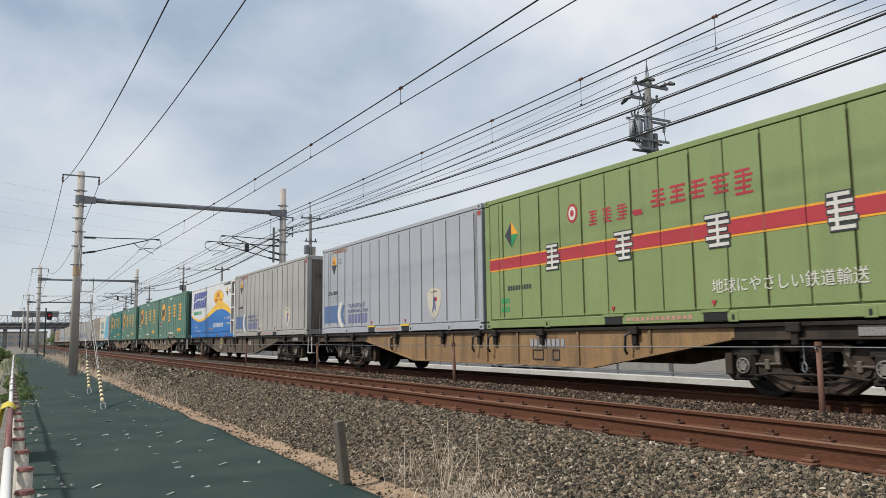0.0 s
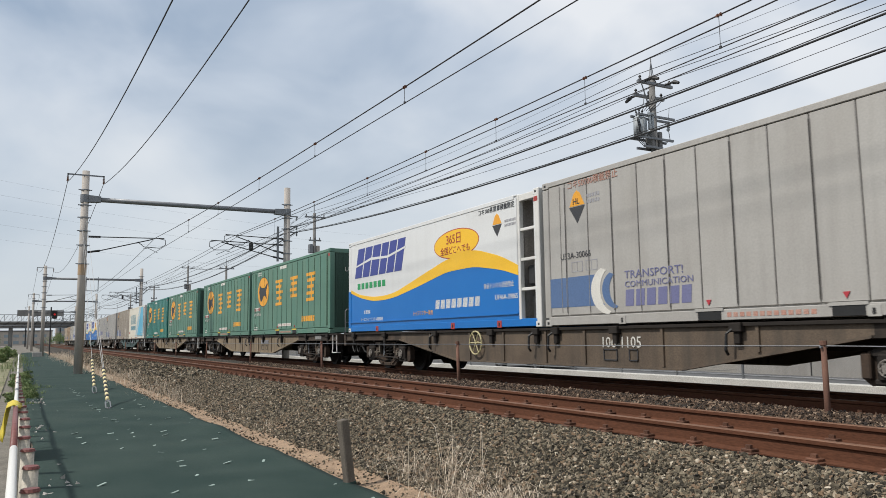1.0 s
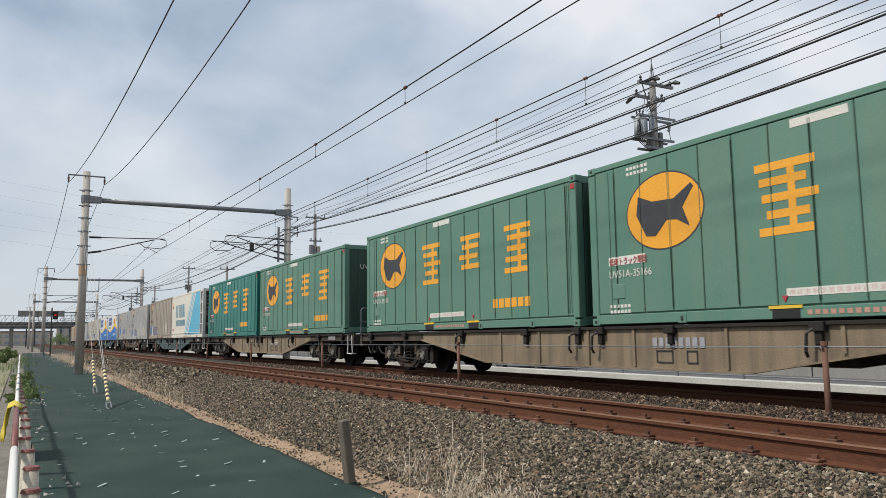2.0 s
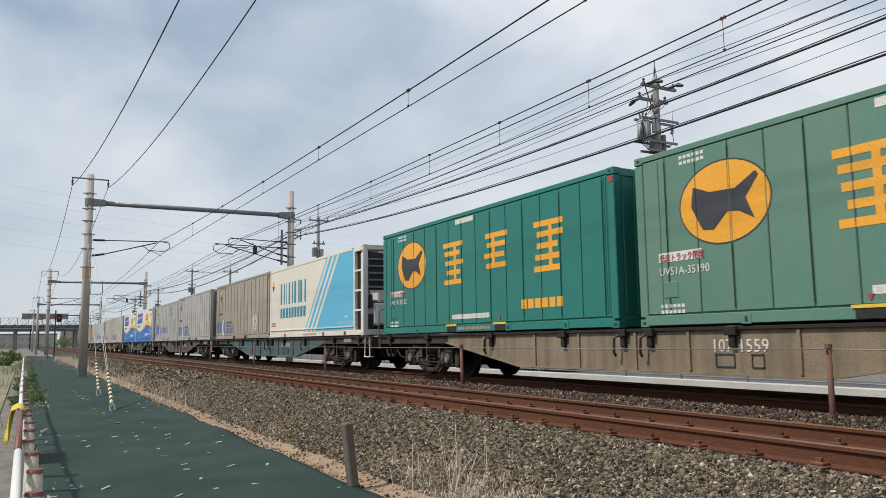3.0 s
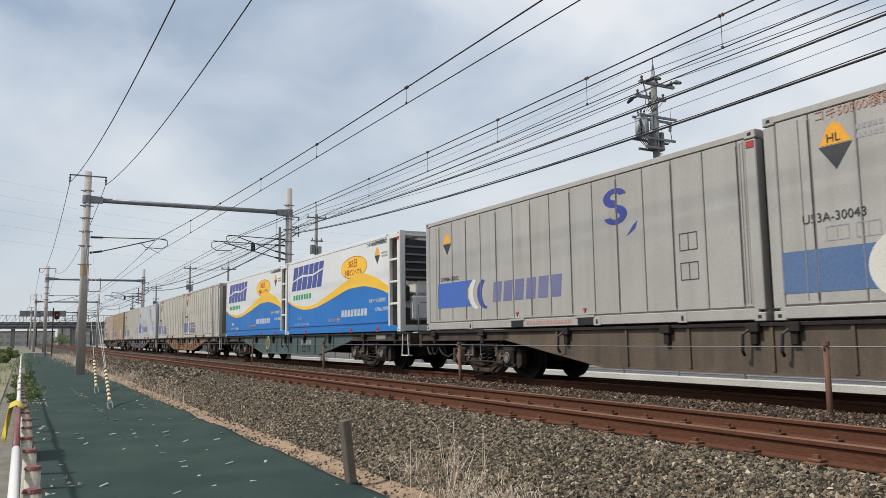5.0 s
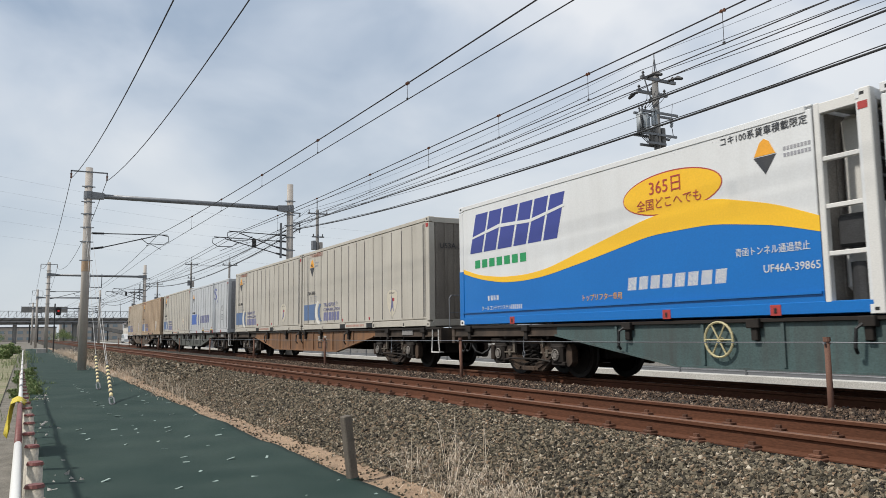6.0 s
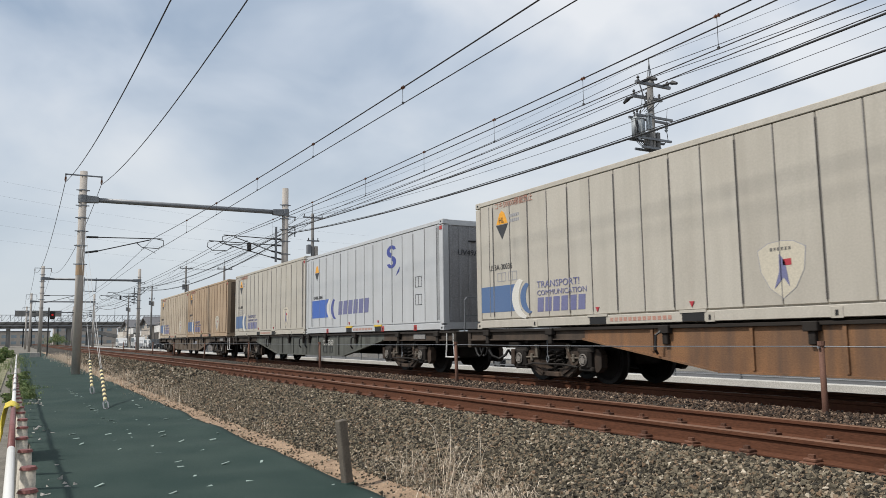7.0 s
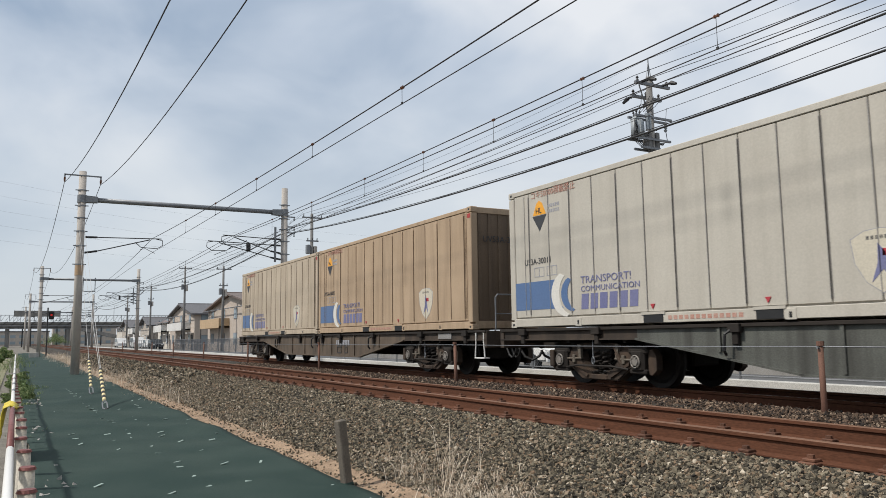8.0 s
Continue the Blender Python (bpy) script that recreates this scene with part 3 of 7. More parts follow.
PAINT = {
    "grey": material("container_grey", (0.42, 0.405, 0.38), (0.33, 0.31, 0.285), 0.5, 0.1, scale=0.9, fine=40, streak=0.22, dirt=(0.2, 0.18, 0.16), vary=0.03, fine_amount=0.08, bump=0.05),
    "bluegrey": material("container_blue_grey", (0.4, 0.415, 0.45), (0.34, 0.35, 0.375), 0.45, 0.1, scale=0.9, fine=40, streak=0.15, dirt=(0.25, 0.25, 0.26), vary=0.02, fine_amount=0.06, bump=0.05),
    "cream": material("container_cream", (0.487, 0.455, 0.395), (0.4, 0.366, 0.312), 0.5, 0.0, scale=0.9, fine=40, streak=0.22, dirt=(0.24, 0.21, 0.17), vary=0.03, fine_amount=0.08, bump=0.05),
    "tan": material("container_sooty_tan", (0.35, 0.305, 0.25), (0.25, 0.21, 0.17), 0.6, 0.0, scale=0.9, fine=40, streak=0.4, dirt=(0.15, 0.125, 0.1), vary=0.03, fine_amount=0.1, bump=0.05),
    "brown": material("container_brown_dust", (0.43, 0.315, 0.21), (0.32, 0.226, 0.144), 0.65, 0.0, scale=0.9, fine=40, streak=0.4, dirt=(0.15, 0.1, 0.06), vary=0.04, fine_amount=0.1, bump=0.05),
    "dust": material("container_tan_dust", (0.48, 0.4, 0.305), (0.37, 0.3, 0.222), 0.65, 0.0, scale=0.9, fine=40, streak=0.4, dirt=(0.19, 0.15, 0.11), vary=0.03, fine_amount=0.1, bump=0.05),
    "silver": material("container_silver_white", (0.56, 0.57, 0.58), (0.48, 0.485, 0.49), 0.4, 0.2, scale=0.9, fine=40, streak=0.12, dirt=(0.3, 0.29, 0.28), vary=0.02, fine_amount=0.05, bump=0.05),
    "lime": material("container_lime_green", (0.225, 0.29, 0.112), (0.185, 0.24, 0.098), 0.5, 0.0, scale=0.8, fine=40, streak=0.2, dirt=(0.12, 0.13, 0.06), vary=0.02, fine_amount=0.08, bump=0.05),
    "green": material("container_faded_green", (0.085, 0.2, 0.15), (0.13, 0.225, 0.17), 0.55, 0.0, scale=0.8, fine=40, streak=0.25, dirt=(0.16, 0.2, 0.13), vary=0.03, fine_amount=0.1, bump=0.05),
    "teal": material("container_teal", (0.012, 0.165, 0.135), (0.018, 0.145, 0.115), 0.4, 0.0, scale=0.8, fine=40, streak=0.12, dirt=(0.05, 0.14, 0.11), vary=0.02, fine_amount=0.05, bump=0.05),
    "white": material("container_white", (0.68, 0.69, 0.69), (0.6, 0.6, 0.59), 0.4, 0.0, scale=0.8, fine=40, streak=0.12, dirt=(0.42, 0.4, 0.37), vary=0.01, fine_amount=0.05, bump=0.04),
    "ivory": material("container_ivory", (0.69, 0.65, 0.555), (0.6, 0.56, 0.465), 0.45, 0.0, scale=0.8, fine=40, streak=0.15, dirt=(0.4, 0.35, 0.27), vary=0.01, fine_amount=0.05, bump=0.04),
}
SIDE = {
    "blue": material("livery_blue", (0.002, 0.145, 0.47), (0.003, 0.125, 0.42), 0.4, 0, scale=0.8, fine=40, fine_amount=0.06, bump=0.03),
    "navy": material("livery_navy", (0.04, 0.055, 0.26), (0.05, 0.065, 0.27), 0.4, 0, scale=0.8, fine=40, fine_amount=0.06, bump=0.03),
    "wave": material("livery_yellow", (0.85, 0.5, 0.02), (0.8, 0.45, 0.02), 0.4, 0, scale=0.8, fine=40, fine_amount=0.06, bump=0.03),
    "sky": material("livery_sky_blue", (0.09, 0.41, 0.6), (0.1, 0.38, 0.55), 0.4, 0, scale=0.8, fine=40, fine_amount=0.06, bump=0.03),
    "teal": material("livery_teal", (0.01, 0.19, 0.27), (0.012, 0.17, 0.24), 0.4, 0, scale=0.8, fine=40, fine_amount=0.06, bump=0.03),
    "sblue": material("livery_faded_blue", (0.08, 0.145, 0.29), (0.11, 0.165, 0.29), 0.5, 0, scale=1.5, fine=40, fine_amount=0.15, bump=0.03),
    "sviolet": material("livery_violet", (0.14, 0.145, 0.28), (0.19, 0.195, 0.31), 0.5, 0, scale=1.5, fine=40, fine_amount=0.15, bump=0.03),
    "crimson": material("livery_crimson", (0.42, 0.035, 0.05), (0.36, 0.035, 0.045), 0.5, 0, scale=1.2, fine=40, fine_amount=0.1, bump=0.03),
    "amber": material("livery_amber", (0.8, 0.36, 0.025), (0.7, 0.33, 0.04), 0.5, 0, scale=1.2, fine=40, fine_amount=0.12, bump=0.03),
    "pale": material("livery_pale", (0.66, 0.64, 0.59), (0.54, 0.52, 0.47), 0.5, 0, scale=1.2, fine=40, fine_amount=0.1, bump=0.03),
    "leaf": material("livery_leaf_green", (0.02, 0.3, 0.1), (0.02, 0.27, 0.1), 0.5, 0, scale=1.2, fine=40, fine_amount=0.1, bump=0.03),
    "ink": M["ink"],
    "shield": material("livery_shield", (0.56, 0.51, 0.41), (0.48, 0.44, 0.36), 0.5, 0, scale=1.5, fine=40, fine_amount=0.12, bump=0.03),
    "faint": material("faded_lettering", (0.3, 0.3, 0.33), (0.38, 0.38, 0.38), 0.6, 0, scale=6, fine=60, bump=0),
}

# dirty end walls; the shade of the sunless ends is also put into their colour
END = {"grey": material("end_shade_grime_grey", (0.21, 0.178, 0.15), (0.12, 0.095, 0.074), 0.7, 0.0, scale=1.2, fine=40, streak=0.4, dirt=(0.07, 0.055, 0.045)),
       "ivory": material("end_shade_grime_ivory", (0.24, 0.19, 0.15), (0.14, 0.1, 0.075), 0.7, 0.0, scale=1.2, fine=40, streak=0.4, dirt=(0.07, 0.05, 0.04)),
       "white": material("end_shade_grime_white", (0.34, 0.32, 0.3), (0.22, 0.2, 0.18), 0.7, 0.0, scale=1.2, fine=40, streak=0.4, dirt=(0.12, 0.1, 0.08)),
       "cream": material("end_shade_grime_cream", (0.23, 0.205, 0.175), (0.14, 0.12, 0.1), 0.7, 0.0, scale=1.2, fine=40, streak=0.4, dirt=(0.08, 0.065, 0.05)),
       "brown": material("end_shade_grime_brown", (0.16, 0.11, 0.07), (0.1, 0.07, 0.045), 0.7, 0.0, scale=1.2, fine=40, streak=0.4, dirt=(0.06, 0.04, 0.03)),
       "silver": material("end_shade_grime_silver", (0.32, 0.32, 0.33), (0.24, 0.235, 0.235), 0.6, 0.1, scale=1.2, fine=40, streak=0.3, dirt=(0.12, 0.11, 0.1)),
       "green": material("end_shade_grime_green", (0.025, 0.07, 0.05), (0.035, 0.075, 0.05), 0.6, 0.0, scale=1.2, fine=40, streak=0.25, dirt=(0.02, 0.035, 0.025))}
# darker tone of each paint, for battens and the shade in seam grooves
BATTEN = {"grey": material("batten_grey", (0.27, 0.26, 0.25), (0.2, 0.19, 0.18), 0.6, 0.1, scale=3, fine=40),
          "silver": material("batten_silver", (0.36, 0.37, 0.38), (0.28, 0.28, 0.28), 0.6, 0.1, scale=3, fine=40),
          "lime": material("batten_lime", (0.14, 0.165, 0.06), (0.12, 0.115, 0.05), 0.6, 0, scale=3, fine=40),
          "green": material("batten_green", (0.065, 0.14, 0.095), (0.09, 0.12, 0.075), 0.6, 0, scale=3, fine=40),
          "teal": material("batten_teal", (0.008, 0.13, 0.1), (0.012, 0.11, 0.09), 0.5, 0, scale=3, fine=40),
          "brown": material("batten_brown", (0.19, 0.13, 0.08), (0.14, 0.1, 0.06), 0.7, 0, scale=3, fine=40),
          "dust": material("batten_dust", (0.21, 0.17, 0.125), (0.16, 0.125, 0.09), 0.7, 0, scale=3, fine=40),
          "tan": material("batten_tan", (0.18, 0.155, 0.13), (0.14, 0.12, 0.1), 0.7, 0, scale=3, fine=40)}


def shared(name, bm, mat):
    me = bpy.data.meshes.new(name)
    bmesh.ops.recalc_face_normals(bm, faces=bm.faces)
    bm.to_mesh(me)
    bm.free()
    me.materials.append(mat)
    return me


def put(name, me, parent, loc=(0, 0, 0), label=""):
    ob = new(name, me)
    ob.parent = parent
    ob.location = loc
    if label:
        ob["label"] = label
    return ob


CACHE = {}


def cached(key, make):
    if key not in CACHE:
        CACHE[key] = make()
    return CACHE[key]


CAUTION = material("faded_red_lettering", (0.44, 0.22, 0.17), (0.46, 0.33, 0.27), 0.6, 0, scale=8, fine=60, bump=0)


def caution_mesh():
    bm = bmesh.new()
    for i in range(13):
        y = 0.62 - i * 0.105
        box(bm, -CW / 2 - 0.004, -CW / 2 + 0.01, y - 0.07, y, 0.065, 0.125)
    return bm


def container(kind, paint, label, height, y_on_train, ribs=15, smooth=False, unit=0.0):
    """A 31-foot container: origin in the middle of its base, front end towards -y, near side towards -x."""
    P = PAINT[paint]
    H, hw, hl = height, CW / 2, CL / 2
    top = empty("freight_container", pose(XT, y_on_train, 1.0))
    tagged(top, label, "freight container", group="containers on the train")
    MOVING.append((top, XT, y_on_train, 1.0))

    def body():
        bm = bmesh.new()
        box(bm, -hw + 0.045, hw - 0.045, -hl + 0.04 + unit, hl - 0.04, 0.16, H - 0.02)
        box(bm, -hw + 0.02, hw - 0.02, -hl + 0.02 + unit, hl - 0.02, H - 0.03, H, bevel=0.008)
        return shared("body", bm, P)
    b = put("body", cached(("body", paint, H), body), top)

    if smooth:
        put("side_wall", cached(("flat", paint, H), lambda: shared("side_wall", boxed(-hw + 0.012, -hw + 0.05, -hl + 0.02 + unit, hl - 0.08, 0.17, H - 0.06, bevel=0.01), P)), top)
    else:
        # the near side is made of upright panels with narrow seams; every second seam is covered by a grooved batten
        seams = [0.64 + 0.604 * i for i in range(ribs)]
        edges = [0.17] + seams + [CL - 0.17]
        for i, (ua, ub) in enumerate(zip(edges, edges[1:])):
            w = round(ub - ua, 3)
            me = cached(("panel", paint, H, w), lambda: shared("side_panel", boxed(-hw + 0.012, -hw + 0.05, -w + 0.006, -0.006, 0.19, H - 0.1, bevel=0.01), P))
            put("side_panel", me, b, (0, hl - ua, 0))
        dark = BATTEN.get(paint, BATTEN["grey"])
        # thin raised strip, with the groove's shade put into its colour
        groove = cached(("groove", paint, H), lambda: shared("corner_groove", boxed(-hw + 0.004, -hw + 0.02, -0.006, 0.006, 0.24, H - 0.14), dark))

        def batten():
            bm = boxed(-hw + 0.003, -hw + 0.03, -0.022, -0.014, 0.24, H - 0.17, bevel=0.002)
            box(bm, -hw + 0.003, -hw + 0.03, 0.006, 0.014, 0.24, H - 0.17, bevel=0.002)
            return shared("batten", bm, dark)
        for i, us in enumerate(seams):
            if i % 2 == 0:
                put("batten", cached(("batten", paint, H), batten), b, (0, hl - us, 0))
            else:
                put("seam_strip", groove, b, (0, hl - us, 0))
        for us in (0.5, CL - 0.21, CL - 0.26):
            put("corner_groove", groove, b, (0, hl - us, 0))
    # far side, joined
    def far():
        bm = bmesh.new()
        y0, w = -hl + 0.2, (CL - 0.4) / ribs
        for i in range(ribs):
            box(bm, hw - 0.05, hw - 0.012, y0 + i * w + 0.02, y0 + (i + 1) * w - 0.02, 0.19, H - 0.1)
        return shared("far_wall", bm, P)
    put("side_wall", cached(("far", paint, H), far), top)
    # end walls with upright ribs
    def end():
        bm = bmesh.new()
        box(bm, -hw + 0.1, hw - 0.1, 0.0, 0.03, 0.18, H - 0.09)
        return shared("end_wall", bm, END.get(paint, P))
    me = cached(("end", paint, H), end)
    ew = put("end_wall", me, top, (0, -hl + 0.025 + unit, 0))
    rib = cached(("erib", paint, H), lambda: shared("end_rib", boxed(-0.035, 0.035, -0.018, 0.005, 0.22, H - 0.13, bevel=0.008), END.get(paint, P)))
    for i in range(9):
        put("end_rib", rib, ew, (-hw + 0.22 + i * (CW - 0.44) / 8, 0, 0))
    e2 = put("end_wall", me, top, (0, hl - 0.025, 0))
    e2.rotation_euler = (0, 0, math.pi)
    # rails, posts and castings
    base = SIDE["blue"] if paint == "white" else P
    for x in (-hw, hw - 0.07):
        put("bottom_rail", cached(("brail", paint), lambda: shared("bottom_rail", boxed(0, 0.07, -hl + 0.1, hl - 0.1, 0.02, 0.17, bevel=0.008), base)), top, (x, 0, 0))
        put("top_rail", cached(("trail", paint), lambda: shared("top_rail", boxed(0, 0.07, -hl + 0.1 + unit, hl - 0.1, -0.09, 0.0, bevel=0.008), P)), top, (x, 0, H - 0.004))
    for y in (-hl, hl - 0.09):
        put("end_rail", cached(("erail", paint), lambda: shared("end_rail", boxed(-hw + 0.1, hw - 0.1, 0, 0.09, 0, 0.13, bevel=0.008), P)), top, (0, y, H - 0.135))
        put("end_sill", cached(("esill", paint), lambda: shared("end_sill", boxed(-hw + 0.1, hw - 0.1, 0, 0.09, 0.02, 0.17, bevel=0.008), P)), top, (0, y, 0))
    post = cached(("post", paint, H), lambda: shared("corner_post", boxed(0, 0.16, 0, 0.17, 0.15, H - 0.13, bevel=0.012), P))

    def casting():
        bm = boxed(0, 0.165, 0, 0.178, 0, 0.12, bevel=0.01)
        return shared("corner_casting", bm, P)
    cast = cached(("cast", paint), casting)
    hole = cached("hole", lambda: shared("casting_hole", boxed(-0.004, 0.02, 0.05, 0.125, 0.03, 0.09, bevel=0.012), M["black"]))
    for x in (-hw, hw - 0.16):
        for y in (-hl, hl - 0.17):
            put("corner_post", post, top, (x, y, 0))
            for z in (0.0, H - 0.115):
                c = put("corner_casting", cast, top, (x - 0.002 if x < 0 else x - 0.003, y - 0.004, z))
                if x < 0:
                    put("casting_hole", hole, c)
    # fork pockets with their coloured frames
    for y in () if smooth else (-1.32, 0.72):
        pk = put("fork_pocket", cached("pocket", lambda: shared("fork_pocket", boxed(-hw - 0.006, -hw + 0.05, 0, 0.41, 0.025, 0.155, bevel=0.004), M["black"])), top, (0, y, 0))
        put("pocket_frame", cached(("pframe", paint), lambda: shared("pocket_frame", boxed(-hw - 0.014, -hw + 0.01, -0.04, 0.45, 0.15, 0.19), M["yellow"] if paint in ("silver", "green", "teal", "bluegrey") else base)), pk)
    if not smooth:
        tri = cached("pointer", lambda: shared("red_pointer", prismed([(-0.045, 0.08), (0.045, 0.08), (0, 0.0)], "x", -hw - 0.001, -hw + 0.02), SIDE["crimson"]))
        for y in (-1.1, 0.93):
            put("red_pointer", tri, top, (0, y, 0.23))
    if paint != "white":
        put("caution_lettering", cached("caution", lambda: shared("caution_lettering", caution_mesh(), CAUTION)), top)
    lock = cached(("lock", paint), lambda: shared("lock_plate", boxed(-hw - 0.008, -hw + 0.01, 0, 0.16, 0.01, 0.15, bevel=0.004), P if paint in ("lime", "tan", "brown", "dust", "grey", "cream", "green", "teal", "bluegrey") else M["red"]))
    for y in (-3.38, -1.5, 2.6):
        lp = put("lock_plate", lock, top, (0, y, 0))
        put("lock_slot", cached("slot", lambda: shared("lock_slot", boxed(-hw - 0.012, -hw, 0.055, 0.105, 0.035, 0.115, bevel=0.01), M["black"])), lp)
    put("class_plate", cached("classplate", lambda: shared("class_plate", boxed(-hw - 0.008, -hw + 0.01, -0.14, -0.02, 0, 0.09), M["red"])), top, (0, -hl + 0.16, H - 0.24))
    return top


def skin_x(depth=0.004):
    return -CW / 2 + 0.012 - depth


def decal(name, poly, mat, parent, label="", lift=0.004):
    """Paint on the near side: an outline in (u from the left edge as seen, z), 3 mm thick. u runs from the rear end forwards."""
    pts = [(CL / 2 - u, z) for u, z in poly]
    x = skin_x(lift)
    return part(name, prismed(pts, "x", x, x + 0.004 + lift), mat, parent, label)


def letter_block(parent, u, z, w, h, mat, skew=0.0, name="mark"):
    """A plain block that stands for one letter of a trade name."""
    return decal(name, [(u, z), (u + w, z), (u + w + skew, z + h), (u + skew, z + h)], mat, parent)


def plain_sign(parent, u, z, w, h, mat, seed, name="service_sign", label="", lift=0.004, grow=0.0):
    """One sign of a trade name as one plain comb of bars: an upright spine with cross bars of uneven length, no letter."""
    r = random.Random(seed)
    x, y, g = skin_x(lift), CL / 2 - u, grow
    k = r.uniform(0.38, 0.6)
    t = 0.055 * w + g
    levels = [0.06, 0.28, 0.5, 0.72, 0.92][r.randint(0, 1):]
    spans_ = [(r.uniform(0.0, 0.2) * w - g, (1 - r.uniform(0.0, 0.2)) * w + g) for _ in levels]
    left, right = [], []
    for q, (a, b) in zip(levels, spans_):
        zz = q * h
        left += [(k * w - t, zz - t), (a, zz - t), (a, zz + t), (k * w - t, zz + t)]
        right += [(k * w + t, zz - t), (b, zz - t), (b, zz + t), (k * w + t, zz + t)]
    return part(name, prismed([(y - p0, z + p1) for p0, p1 in right + left[::-1]], "x", x, x + 0.008), mat, parent, label)


def text(parent, words, u, z, size, mat, name="lettering", squeeze=1.0, end=False, depth=0.006):
    """Words in the built-in font, on the near side or (end) on the front end wall."""
    cu = bpy.data.curves.new(name, "FONT")
    cu.body = words
    cu.size = size
    cu.extrude = 0.002
    cu.resolution_u = 2
    tmp = bpy.data.objects.new(name, cu)
    scene.collection.objects.link(tmp)
    dg = bpy.context.evaluated_depsgraph_get()
    me = bpy.data.meshes.new_from_object(tmp.evaluated_get(dg))
    bpy.data.objects.remove(tmp)
    me.materials.clear()
    me.materials.append(mat)
    ob = new(name, me)
    ob.parent = parent
    if end:
        ob.matrix_local = Matrix.Translation((u, -CL / 2 + 0.001, z)) @ pose(0, 0, 0, 90, 0, 0) @ Matrix.Diagonal((squeeze, 1, 1, 1))
    else:
        ob.matrix_local = Matrix.Translation((skin_x(depth), CL / 2 - u, z)) @ pose(0, 0, 0, 90, 0, -90) @ Matrix.Diagonal((squeeze, 1, 1, 1))
    return ob


def bars(parent, u, z, w, h, n, mat, name="lettering", lines=1, gap=0.3):
    """Small writing too fine to read: plain bars of its size, one mesh a line."""
    for k in range(lines):
        bm = bmesh.new()
        step = w / n
        zz = z - k * h * 1.7
        for i in range(n):
            y = CL / 2 - (u + i * step)
            x = skin_x(0.004)
            box(bm, x, x + 0.008, y - step * (1 - gap), y, zz, zz + h)
        part(name, bm, mat, parent)


def outline(parent, u, z, w, h, mat):
    """A thin painted frame."""
    bm = bmesh.new()
    x, y, r = skin_x(0.004), CL / 2 - u, 0.014
    for a in ((0, w, 0, r), (0, w, h - r, h), (0, r, r, h - r), (w - r, w, r, h - r), (w / 2 - r / 2, w / 2 + r / 2, r, h - r)):
        box(bm, x, x + 0.008, y - a[1], y - a[0], z + a[2], z + a[3])
    part("painted_frame", bm, mat, parent)


def diamond(parent, u, z, s, dark=False):
    """The two-coloured diamond of the loading gauge mark."""
    decal("gauge_mark_upper", [(u - s * 0.75, z), (u + s * 0.75, z), (u + s * 0.32, z + s * 0.8), (u, z + s), (u - s * 0.32, z + s * 0.8)], SIDE["amber"], parent)
    decal("gauge_mark_lower", [(u - s * 0.8, z - 0.012), (u, z - s * 1.15), (u + s * 0.8, z - 0.012)], M["ink"], parent)


def arc(cu, cz, ru, rz, a0, a1, n=14):
    return [(cu + ru * math.cos(radians(a0 + (a1 - a0) * i / n)), cz + rz * math.sin(radians(a0 + (a1 - a0) * i / n))) for i in range(n + 1)]


def crescent(parent, u, z, h, mat):
    """A pale comet-tail crescent."""
    outer = arc(u + h * 0.62, z + h * 0.5, h * 0.62, h * 0.56, 115, 268)
    inner = arc(u + h * 0.74, z + h * 0.5, h * 0.42, h * 0.5, 262, 118)
    decal("crescent", outer + inner, mat, parent, lift=0.006)


